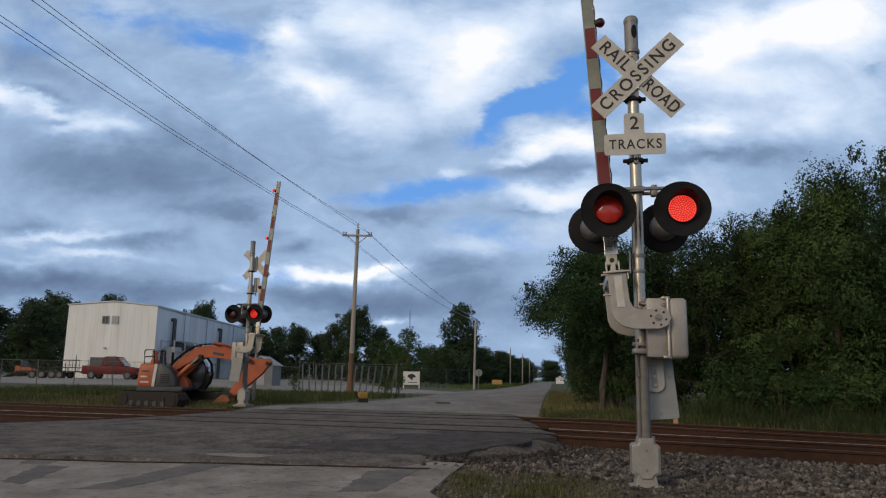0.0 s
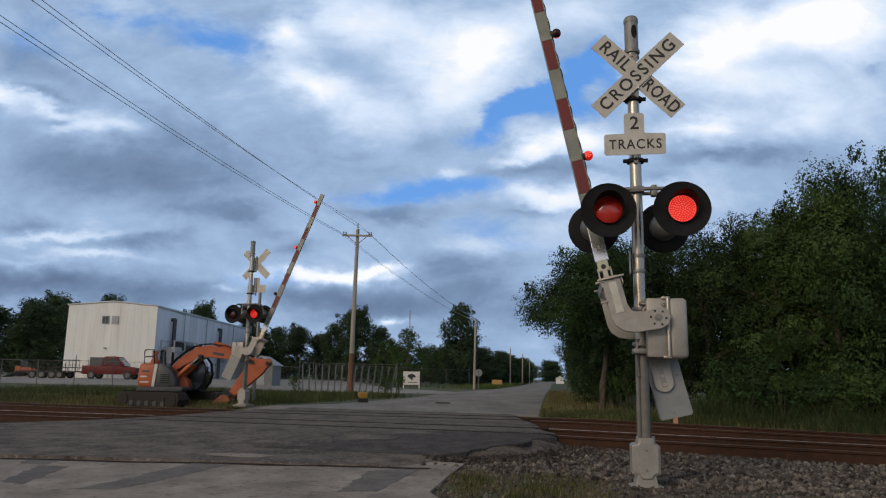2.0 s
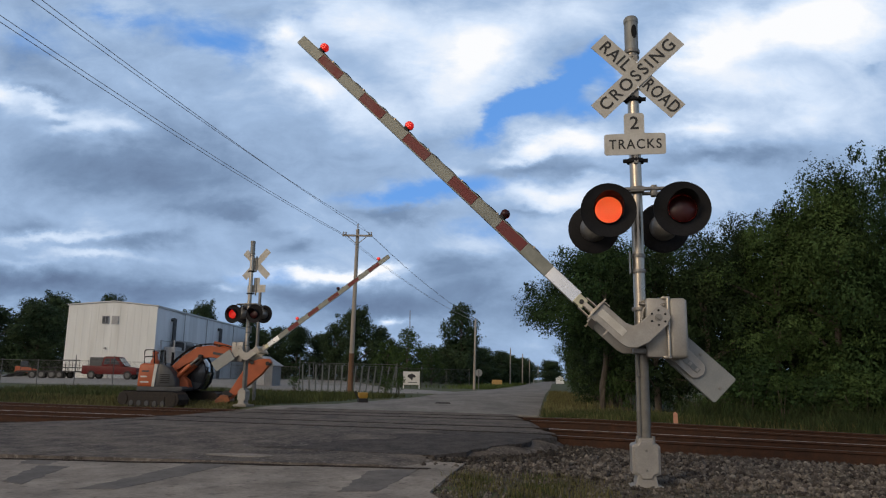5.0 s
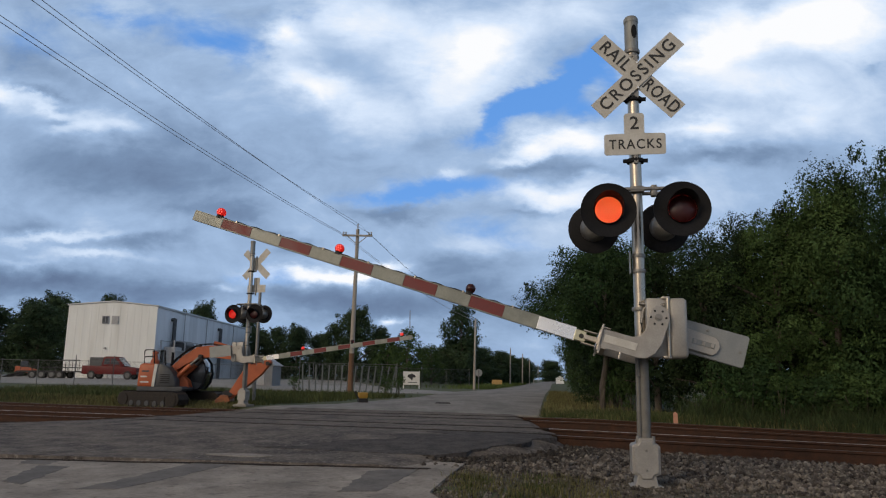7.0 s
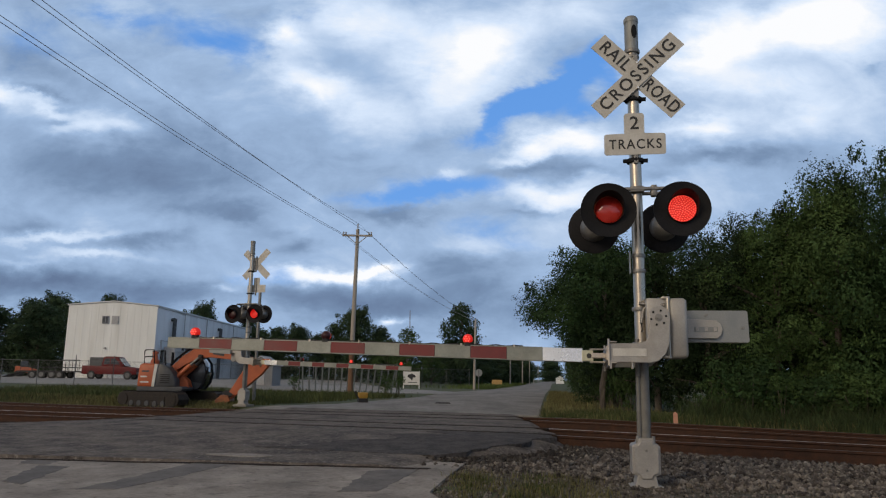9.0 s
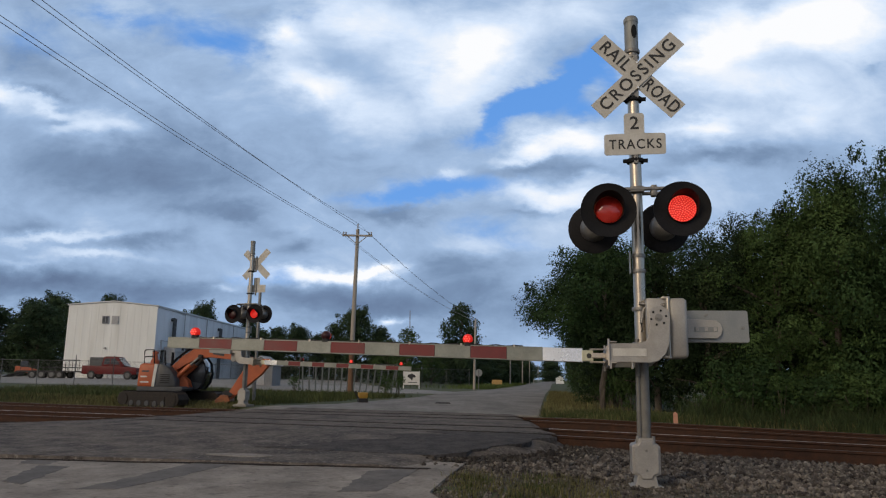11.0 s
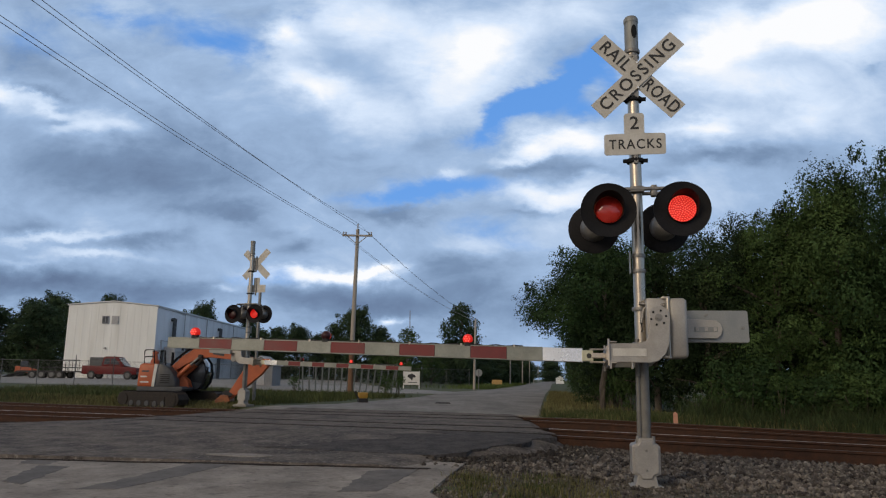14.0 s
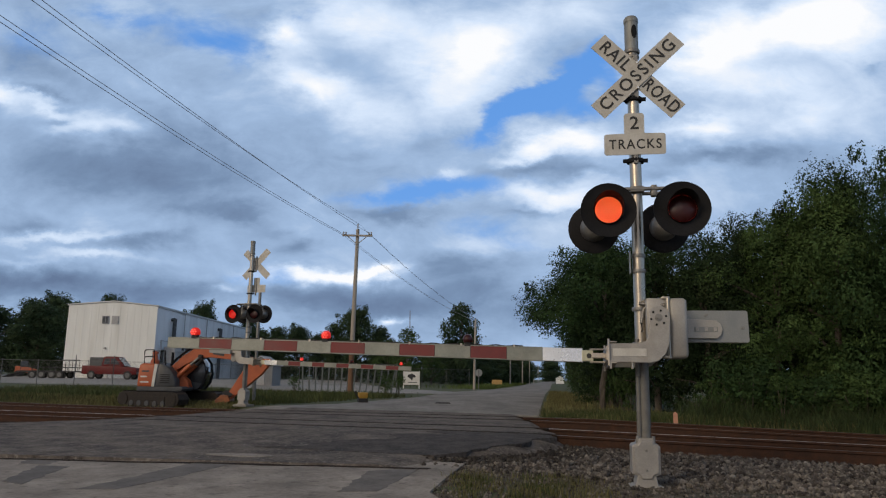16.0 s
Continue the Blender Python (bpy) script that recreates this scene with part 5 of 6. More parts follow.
def building():
    b = empty("metal_building", pose(-46.7, 90, 0.42), "tall white metal-clad industrial building with grey side wall", "building")
    w, d, e, pk = 11.1, 44.0, 9.0, 9.5
    def ribbed(x0, x1, z0, top, step, mat, name, along_y, at):
        bm = bmesh.new()
        n = int((x1 - x0) / step)
        prev = None
        pts = []
        for i in range(n):
            x = x0 + i * step
            for off, dep in ((0.0, 0.0), (0.10, -0.018), (0.16, -0.018), (0.26, 0.0)):
                pts.append((x + off, dep))
        pts.append((x1, 0.0))
        for x, dep in pts:
            lo = (x, dep, z0) if not along_y else (at - dep, x, z0)
            hi = (x, dep, top(x)) if not along_y else (at - dep, x, top(x))
            cur = (bm.verts.new(lo), bm.verts.new(hi))
            if prev:
                bm.faces.new((prev[0], cur[0], cur[1], prev[1]))
            prev = cur
        ob = part(name, bm, mat, b)
        mod = ob.modifiers.new("thick", "SOLIDIFY")
        mod.thickness, mod.offset = 0.12, -1.0 if not along_y else -1.0
        return ob
    ribbed(0.0, w, -0.6, lambda x: e + (pk - e) * (1 - abs(x - w / 2) / (w / 2)), 0.9, M_SIDING, "wall", False, 0)
    ribbed(0.05, d, -0.6, lambda y: e - 0.02, 0.9, M_SIDING_G, "wall", True, w)
    bm = bmesh.new()
    prism(bm, [(0.1, -0.6), (w - 0.2, -0.6), (w - 0.2, e - 0.1), (w / 2, pk - 0.15), (0.1, e - 0.1)], 0.2, d - 0.05)
    part("inner_frame", bm, M_SIDING, b)
    bm = bmesh.new()
    prism(bm, [(-0.15, e + 0.02), (w / 2, pk + 0.04), (w + 0.15, e + 0.02), (w + 0.15, e + 0.16), (w / 2, pk + 0.18), (-0.15, e + 0.16)], -0.12, d)
    part("roof", bm, material("metal_roof", (0.40, 0.41, 0.41), (0.50, 0.51, 0.51), 2, 0.5, 0.3), b, "pale metal roof with a low ridge")
    bm = bmesh.new()
    box(bm, (w + 0.08, d / 2, e - 0.06), (0.16, d, 0.16), 0.02)
    part("gutter", bm, M_FRAME, b)
    for x, dark in ((4.75, True), (5.95, False)):
        bm = bmesh.new()
        box(bm, (x, -0.07, 7.25), (0.86, 0.10, 1.0), 0.02)
        win = part("window", bm, M_FRAME, b, "small square window under the gable")
        bm = bmesh.new()
        for i in (-1, 1):
            box(bm, (x + 0.19 * i, -0.125, 7.25), (0.34, 0.02, 0.86), 0.0)
        part("pane", bm, M_PANE if dark else M_FRAME, win)
    bm = bmesh.new()
    box(bm, (5.0, -0.12, 3.75), (0.25, 0.18, 0.22), 0.02)
    part("wall_light", bm, M_FRAME, b)
    for y in (5.0, 25.0):
        bm = bmesh.new()
        rod(bm, (w + 0.45, y, -0.4), (w + 0.45, y, 7.9), 0.26, None, 12)
        rod(bm, (w + 0.45, y, 7.75), (w - 0.1, y, 7.75), 0.24, None, 12)
        part("duct", bm, M_DUCT, b, "dark steel duct running up the side wall", True)
    for y in (6.2, 26.2):
        bm = bmesh.new()
        rod(bm, (w + 1.0, y - 0.6, 4.35), (w + 1.0, y + 3.4, 4.35), 0.72, None, 16)
        rod(bm, (w + 0.45, y - 1.2, 4.2), (w + 1.0, y - 0.4, 4.35), 0.3, None, 10)
        part("blower", bm, M_DUCT, b, "dark cylindrical fan casing on the wall's gantry", True)
    for x in (w + 0.3, w + 2.0):
        for y in (1.2, 5.0, 9.6):
            bm = bmesh.new()
            rod(bm, (x, y, -0.4), (x, y, 4.9), 0.09, None, 8)
            part("gantry_post", bm, M_FRAME, b)
        bm = bmesh.new()
        rod(bm, (x, 1.2, 3.6), (x, 9.6, 3.6), 0.10, None, 8)
        rod(bm, (x, 1.2, 4.85), (x, 9.6, 4.85), 0.05, None, 8)
        part("gantry_rail", bm, M_FRAME, b)
    for y in (9.5, 19.0, 33):
        bm = bmesh.new()
        rod(bm, (w + 0.15, y, -0.4), (w + 0.15, y, e), 0.07, None, 8)
        part("downpipe", bm, M_FRAME, b)
    for y, h in ((3.0, 4.4), (8.5, 3.6)):
        bm = bmesh.new()
        box(bm, (w + 1.2, y, h / 2 - 0.3), (1.5, 2.2, h), 0.05)
        part("plant_unit", bm, M_FRAME, b, "grey machinery housing by the wall")


building()


def rooftop_unit():
    u = empty("cooling_unit", pose(-41.2, 88.2, 0.45), "grey cooling unit on a railed stand before the building", "cooling unit")
    bm = bmesh.new()
    box(bm, (0, 0, 2.0), (2.2, 1.2, 1.1), 0.05)
    part("body", bm, M_DUCT, u)
    for x in (-1.2, 1.2):
        for y in (-0.6, 0.6):
            bm = bmesh.new()
            rod(bm, (x, y, -0.05), (x, y, 2.2), 0.06, None, 6)
            part("leg", bm, M_FRAME, u)
    bm = bmesh.new()
    box(bm, (0, 0, 1.38), (2.7, 1.4, 0.12), 0.01)
    part("platform", bm, M_FRAME, u)


rooftop_unit()


# ---------- poles and wires ----------
def pole(x, y, height, r, label, arm=0.0, group="roadside poles", dark_to=0.0):
    p = empty("utility_pole", pose(x, y, land(x, y)), label, "utility pole", group)
    bm = bmesh.new()
    lean = 0.012 * height
    tube(bm, [(0, 0, -0.1), (lean * 0.5, 0, height * 0.5), (lean, 0, height)], [r, r * 0.82, r * 0.66], 12)
    part("post", bm, M_POLE, p, "", True)
    if dark_to:
        bm = bmesh.new()
        tube(bm, [(0, 0, -0.05), (lean * 0.1, 0, height * 0.1), (lean * dark_to / height, 0, dark_to)], [r * 1.03, r * 1.01, r * 0.985], 12)
        part("stained_butt", bm, M_POLE_LOW, p, "reddish creosote-stained lower end", True)
    if arm:
        bm = bmesh.new()
        box(bm, (lean, -r * 0.9, height - 0.45), (arm, 0.10, 0.12), 0.01)
        for s in (-1, 1):
            rod(bm, (lean + s * arm * 0.32, -r, height - 0.5), (lean, -r, height - 1.05), 0.025, None, 6)
        part("crossarm", bm, M_POLE, p)
        for s in (-0.46, -0.38, 0.46, 0.38):
            bm = bmesh.new()
            lathe(bm, [(0.03, height - 0.40), (0.06, height - 0.34), (0.035, height - 0.30), (0.06, height - 0.24), (0.0, height - 0.18)], 10, Matrix.Translation((lean + s * arm, -r, 0)))
            part("insulator", bm, M_FRAME, p, "", True)
        bm = bmesh.new()
        rod(bm, (lean, 0, height - 0.05), (lean, 0, height + 0.35), 0.03, 0.05, 8)
        part("insulator", bm, M_FRAME, p)
    return p


pole(-5.83, 47.0, 10.8, 0.17, "weathered wooden utility pole with crossarm and wires", 2.0, dark_to=2.6)
pole(3.55, 78.0, 7.5, 0.14, "plain wooden pole at the roadside", 0.0)
pole(12.3, 130.0, 6.6, 0.14, "distant wooden pole along the road", 0.0)
pole(17.6, 158.0, 6.6, 0.14, "distant wooden pole along the road", 0.0)
pole(23.0, 190.0, 6.4, 0.14, "distant wooden pole along the road", 0.0)
pole(29.5, 232.0, 6.6, 0.15, "distant wooden pole along the road", 0.0)
pole(37.5, 282.0, 6.8, 0.15, "distant wooden pole along the road", 0.0)


def wire(a, b, sag, r=0.014):
    a, b = Vector(a), Vector(b)
    pts = [a.lerp(b, k / 24) - Vector((0, 0, sag * 4 * (k / 24) * (1 - k / 24))) for k in range(25)]
    bm = bmesh.new()
    tube(bm, pts, r, 6)
    ob = part("overhead_wire", bm, M_WIRE, None, "", True)
    tagged(ob, "thin grey overhead wire strung between poles", "overhead wire", "overhead wires")


for dx, z0, x1, z1 in ((-0.95, 10.45, -13.95, 10.75), (-0.78, 10.45, -13.95, 10.95), (0.12, 11.2, -13.45, 11.45), (0.85, 10.55, -13.2, 11.60)):
    wire((-5.7 + dx, 47, z0), (x1, 6.0, z1), 0.42, 0.0105)
    wire((-5.7 + dx, 47, z0), (3.6 + dx * 0.4, 78, 7.45), 0.5, 0.009)


# ---------- red pickup and trailer ----------
M_TRUCK = material("dark_red_car_paint", (0.095, 0.006, 0.007), (0.13, 0.009, 0.009), 2.0, 0.5, 0.0, bump=0, spec=0.25)
M_TYRE = material("black_tyre_rubber", (0.012, 0.012, 0.012), (0.03, 0.03, 0.03), 8, 0.85, bump=0.2)
M_RIM = material("grey_wheel_rim", (0.10, 0.10, 0.10), (0.18, 0.18, 0.18), 5, 0.4, 0.6, bump=0)
M_DARKSTEEL = material("black_trailer_steel", (0.012, 0.012, 0.013), (0.035, 0.033, 0.032), 4, 0.6, 0.2, bump=0.1)


def wheel(owner, x, y, r, w=0.26):
    bm = bmesh.new()
    lathe(bm, [(r * 0.6, -w / 2), (r * 0.92, -w / 2), (r, -w * 0.36), (r, w * 0.36), (r * 0.92, w / 2), (r * 0.6, w / 2)], 24, Matrix.Translation((x, y, r)) @ UPRIGHT)
    t = part("wheel", bm, M_TYRE, owner, "", True)
    bm = bmesh.new()
    rod(bm, (x, y - w * 0.42, r), (x, y + w * 0.42, r), r * 0.62, None, 18)
    part("rim", bm, M_RIM, t)


def pickup():
    z = land(-33.7, 75)
    t = empty("pickup_truck", pose(-33.7, 75, z) @ Matrix.Diagonal((1.02, 1.0, 1.12, 1)), "dark red crew pickup truck parked in the gravel yard", "pickup truck")
    bm = bmesh.new()
    prism(bm, [(-2.75, 0.55), (-2.75, 1.15), (-2.70, 1.22), (-0.75, 1.22), (1.05, 1.20), (2.35, 1.08), (2.70, 0.98), (2.76, 0.60), (2.70, 0.45), (-2.65, 0.45)], -0.95, 0.95, 0.06)
    body = part("body", bm, M_TRUCK, t, "", True)
    bm = bmesh.new()
    prism(bm, [(-0.90, 1.2), (-0.72, 1.95), (-0.55, 2.06), (0.50, 2.06), (0.70, 2.0), (1.45, 1.2)], -0.82, 0.82, 0.07)
    cab = part("cab", bm, M_TRUCK, t, "", True)
    for pts in ([(-0.66, 1.36), (-0.54, 1.86), (-0.06, 1.88), (-0.06, 1.36)], [(0.06, 1.36), (0.06, 1.88), (0.48, 1.86), (0.98, 1.36)]):
        bm = bmesh.new()
        prism(bm, pts, -0.835, -0.80, 0.0)
        part("side_window", bm, M_PANE, cab)
    bm = bmesh.new()
    v = [bm.verts.new(q) for q in ((0.74, -0.68, 1.97), (1.45, -0.74, 1.24), (1.45, 0.74, 1.24), (0.74, 0.68, 1.97))]
    bm.faces.new(v)
    bmesh.ops.solidify(bm, geom=bm.faces[:], thickness=0.02)
    part("windscreen", bm, M_PANE, cab)
    for x in (-1.75, 1.85):
        for y in (-0.86, 0.86):
            wheel(t, x, y, 0.39)
    for x, s in ((2.72, 0.16), (-2.76, 0.10)):
        bm = bmesh.new()
        box(bm, (x, 0, 0.58), (s, 1.8, 0.18), 0.03)
        part("bumper", bm, M_RIM, t)


pickup()


def trailer():
    z = land(-40.2, 76)
    t = empty("utility_trailer", pose(-40.2, 76, z), "long black flatbed utility trailer with raised ramp gate", "trailer")
    bm = bmesh.new()
    box(bm, (0, 0, 0.72), (6.2, 2.1, 0.14), 0.02)
    part("deck", bm, M_DARKSTEEL, t)
    for y in (-1.02, 1.02):
        bm = bmesh.new()
        rod(bm, (-3.0, y, 1.15), (3.0, y, 1.15), 0.04, None, 6)
        for x in (-3.0, -1.8, -0.6, 0.6, 1.8, 3.0):
            rod(bm, (x, y, 0.7), (x, y, 1.15), 0.03, None, 6)
        part("side_rail", bm, M_DARKSTEEL, t)
        for x in (-1.7, -0.75, 0.3, 1.1):
            wheel(t, x, y * 1.08, 0.40, 0.22)
    bm = bmesh.new()
    for k in range(6):
        rod(bm, (1.2 + k * 0.36, -1.0, 0.75), (1.2 + k * 0.36, -1.0, 1.9), 0.025, None, 6)
    rod(bm, (1.2, -1.0, 1.9), (3.0, -1.0, 1.9), 0.035, None, 6)
    rod(bm, (1.2, -1.0, 1.4), (3.0, -1.0, 1.4), 0.025, None, 6)
    part("cage", bm, M_DARKSTEEL, t)
    bm = bmesh.new()
    box(bm, (-4.0, 0, 0.42), (1.9, 1.8, 0.07), 0.01, Matrix.Rotation(radians(-18), 3, "Y"))
    part("ramp", bm, M_DARKSTEEL, t)


trailer()

# ---------- excavator ----------
M_ORANGE = material("orange_machine_paint", (0.36, 0.082, 0.028), (0.50, 0.125, 0.042), 2.0, 0.5, bump=0.04, stain_shade=(0.30, 0.09, 0.04), stain_shade_scale=1.5, stain_shade_amount=0.5)
M_GREYPAINT = material("dark_grey_machine_paint", (0.035, 0.038, 0.042), (0.07, 0.074, 0.08), 3.0, 0.5, bump=0.04, stain_shade=(0.05, 0.045, 0.04), stain_shade_scale=2, stain_shade_amount=0.4)
M_TRACK = material("muddy_crawler_track", (0.013, 0.011, 0.010), (0.042, 0.034, 0.028), 6.0, 0.8, 0.2, bump=0.5)
M_CREAM = material("pale_stripe_paint", (0.55, 0.54, 0.5), (0.65, 0.64, 0.6), 4, 0.5, bump=0)
M_BUCKET = material("worn_bucket_steel", (0.16, 0.06, 0.03), (0.34, 0.12, 0.05), 5, 0.6, 0.3, bump=0.3)


def excavator():
    z = land(-10.55, 28.2) - 0.02
    e = empty("excavator", pose(-10.55, 28.2, z, 0, 0, 0) @ Matrix.Scale(1.04, 4), "orange crawler excavator with lowered boom beside the tracks", "excavator")
    for y in (-1.05, 1.05):
        bm = bmesh.new()
        prism(bm, [(-1.45, 0.0), (1.45, 0.0), (1.70, 0.12), (1.78, 0.34), (1.66, 0.56), (1.45, 0.64), (-1.45, 0.64), (-1.66, 0.56), (-1.78, 0.34), (-1.70, 0.12)], y - 0.27, y + 0.27, 0.03)
        tr = part("crawler_track", bm, M_TRACK, e, "muddy black crawler track")
        tr.matrix_basis = Matrix.Translation((0.28, 0, 0)) @ Matrix.Rotation(radians(-24), 4, "Z") @ Matrix.Diagonal((0.82, 0.95, 0.82, 1))
        for k in range(16):
            for zz in (0.0, 0.645):
                bm = bmesh.new()
                box(bm, (-1.42 + k * 0.19, y, zz), (0.035, 0.54, 0.05), 0.0)
                part("grouser", bm, M_TRACK, tr)
        for x, r in ((-1.38, 0.26), (-0.9, 0.12), (-0.45, 0.12), (0.0, 0.12), (0.45, 0.12), (0.9, 0.12), (1.38, 0.26)):
            bm = bmesh.new()
            zc = 0.32 if r > 0.2 else 0.15
            rod(bm, (x, y - 0.30, zc), (x, y + 0.30, zc), r, None, 14)
            part("roller", bm, M_TRACK if r > 0.2 else M_GREYPAINT, tr)
        bm = bmesh.new()
        box(bm, (0, y - 0.28 if y < 0 else y + 0.28, 0.36), (2.0, 0.03, 0.18), 0.01)
        part("track_frame", bm, M_TRACK, tr)
    bm = bmesh.new()
    rod(bm, (0.1, 0, 0.38), (0.1, 0, 0.58), 0.6, None, 24)
    part("slew_ring", bm, M_TRACK, e)
    bm = bmesh.new()
    prism(bm, [(-0.68, 0.54), (0.90, 0.54), (0.97, 0.62), (0.93, 0.71), (-0.70, 0.71)], -1.05, 1.05, 0.03)
    part("deck", bm, M_GREYPAINT, e)
    # the counterweight is rounded at its two rear corners
    bm = bmesh.new()
    prism(bm, [(-0.70, 0.68), (-0.17, 0.68), (-0.11, 1.50), (-0.56, 1.53), (-0.66, 1.45)], -1.06, 1.06)
    sharp = [ed for ed in bm.edges if min(v.co.x for v in ed.verts) < -0.5]
    bmesh.ops.bevel(bm, geom=sharp, offset=0.09, segments=3, affect="EDGES", profile=0.5)
    cw = part("counterweight", bm, M_ORANGE, e, "rounded orange rear counterweight", True)
    for k, (w, x) in enumerate(((0.30, -0.42), (0.22, -0.46), (0.26, -0.40))):
        bm = bmesh.new()
        box(bm, (x, -1.066, 0.86 + 0.19 * k), (w, 0.008, 0.055))
        part("decal_bar", bm, M_CREAM if k < 2 else M_GREYPAINT, cw)
    bm = bmesh.new()
    prism(bm, [(-0.165, 0.70), (-0.065, 0.70), (0.015, 1.49), (-0.105, 1.50)], -1.065, 1.065, 0.01)
    part("stripe", bm, M_CREAM, e, "cream stripe")
    bm = bmesh.new()
    prism(bm, [(-0.06, 0.70), (0.68, 0.70), (0.66, 0.93), (0.56, 1.20), (0.40, 1.39), (0.20, 1.49), (0.02, 1.51)], -1.05, -0.52, 0.06)
    hood = part("engine_cover", bm, M_GREYPAINT, e, "rounded dark grey side cover", True)
    for k in range(5):
        bm = bmesh.new()
        box(bm, (0.30, -1.056, 0.84 + 0.07 * k), (0.34, 0.01, 0.025), 0.0)
        part("louvre", bm, M_BLACK, hood)
    bm = bmesh.new()
    prism(bm, [(-0.10, 0.70), (0.30, 0.70), (0.26, 1.46), (-0.08, 1.56)], -0.50, 1.05, 0.04)
    part("engine_housing", bm, M_GREYPAINT, e, "", True)
    for pts in ([(-0.52, -0.95, 1.50), (-0.54, -0.95, 1.95), (-0.48, -0.95, 2.0), (-0.20, -0.95, 2.0), (-0.16, -0.95, 1.50)],
                [(-0.52, -0.95, 1.74), (-0.34, -0.95, 1.76), (-0.18, -0.95, 1.74)],
                [(-0.54, -0.2, 1.50), (-0.54, -0.2, 1.98), (-0.10, -0.2, 1.98), (-0.10, -0.2, 1.50)],
                [(0.02, -0.9, 1.48), (0.03, -0.9, 1.98), (0.18, -0.9, 1.98), (0.24, -0.9, 1.44)]):
        bm = bmesh.new()
        tube(bm, pts, 0.022, 6)
        part("handrail", bm, M_BLACK, e)
    bm = bmesh.new()
    lathe(bm, [(0.15, 1.48), (0.15, 1.62), (0.10, 1.68), (0.075, 1.86), (0.11, 1.88), (0.11, 1.93), (0.0, 1.97)], 14, Matrix.Translation((-0.34, -0.45, 0)))
    part("air_cleaner", bm, M_ORANGE, e, "orange air intake on the engine deck", True)
    bm = bmesh.new()
    rod(bm, (0.06, 0.2, 1.45), (0.06, 0.2, 1.95), 0.05, None, 10)
    part("exhaust", bm, M_BLACK, e, "", True)
    # boom foot and swing frame between the cover and the cab
    for y in (-0.52, -0.17):
        bm = bmesh.new()
        prism(bm, [(0.30, 0.68), (1.00, 0.68), (0.92, 0.92), (0.56, 1.22), (0.42, 1.44), (0.22, 1.44), (0.20, 1.10)], y, y + 0.05, 0.01)
        part("boom_foot_plate", bm, M_ORANGE, e)
    bm = bmesh.new()
    rod(bm, (0.29, -0.56, 1.29), (0.29, -0.10, 1.29), 0.09, None, 14)
    part("foot_pin", bm, M_DARKSTEEL, e)
    # cab on the far side
    shell = [(0.38, 0.60), (1.12, 0.60), (1.30, 0.84), (1.38, 1.20), (1.31, 1.54), (1.12, 1.80), (0.38, 1.84)]
    bm = bmesh.new()
    prism(bm, shell, 0.12, 0.98, 0.04)
    cab = part("cab", bm, M_PANE, e, "glazed operator cab with black frame", True)
    for y in (0.10, 1.0):
        bm = bmesh.new()
        tube(bm, [(x, y, z2) for x, z2 in shell + shell[:1]], 0.028, 6)
        tube(bm, [(0.82, y, 0.60), (0.80, y, 1.82)], 0.024, 6)
        part("frame", bm, M_BLACK, cab)
    bm = bmesh.new()
    prism(bm, [(0.38, 0.58), (1.13, 0.58), (1.26, 0.80), (0.82, 0.90), (0.38, 0.90)], 0.085, 0.11, 0.005)
    part("door_panel", bm, M_GREYPAINT, cab)
    bm = bmesh.new()
    box(bm, (0.76, 0.55, 1.87), (0.80, 0.92, 0.06), 0.025)
    part("roof", bm, M_GREYPAINT, cab)
    bm = bmesh.new()
    box(bm, (1.46, 0.02, 1.30), (0.03, 0.12, 0.24), 0.01)
    rod(bm, (1.36, 0.08, 1.42), (1.46, 0.02, 1.40), 0.015, None, 6)
    part("mirror", bm, M_BLACK, cab)
    # boom, stick, bucket, rams
    boom_c = [(0.29, 1.29), (0.77, 1.67), (1.22, 1.93), (1.64, 1.99), (2.10, 1.94), (2.60, 1.84), (3.20, 1.66)]
    half = [0.10, 0.16, 0.21, 0.22, 0.20, 0.16, 0.11]
    up, dn = [], []
    for i, (x, zz) in enumerate(boom_c):
        a, b = boom_c[max(0, i - 1)], boom_c[min(len(boom_c) - 1, i + 1)]
        d = Vector((b[0] - a[0], b[1] - a[1])).normalized()
        up.append((x - d.y * half[i], zz + d.x * half[i]))
        dn.append((x + d.y * half[i], zz - d.x * half[i]))
    bm = bmesh.new()
    prism(bm, up + dn[::-1], -0.48, -0.18, 0.012)
    boom = part("boom", bm, M_ORANGE, e, "curved orange boom with hoses along its back")
    for y in (-0.485, -0.175):
        bm = bmesh.new()
        prism(bm, [(p[0] + (q[0] - p[0]) * t, p[1] + (q[1] - p[1]) * t) for p, q, t in [(u1, d1, 0.03) for u1, d1 in zip(up[1:6], dn[1:6])] + [(u1, d1, 0.14) for u1, d1 in zip(up[5:0:-1], dn[5:0:-1])]], y - 0.006, y + 0.006)
        part("flange", bm, M_ORANGE, boom)
    bm = bmesh.new()
    rod(bm, (1.36, -0.68, 1.80), (1.36, 0.02, 1.80), 0.07, None, 14)
    part("ram_pin", bm, M_DARKSTEEL, boom)
    bm = bmesh.new()
    box(bm, (1.98, -0.487, 1.90), (0.42, 0.006, 0.09), 0.0, Matrix.Rotation(radians(9), 3, "Y"))
    part("decal_bar", bm, M_GREYPAINT, boom)
    for k in range(3):
        bm = bmesh.new()
        y = -0.26 - 0.07 * k
        tube(bm, [(0.16, y, 1.40), (0.42, y, 1.72), (0.90, y, 2.10), (1.25, y, 2.24), (1.70, y, 2.27), (2.2, y, 2.20), (2.75, y, 2.04), (3.2, y, 1.84)], 0.022, 6)
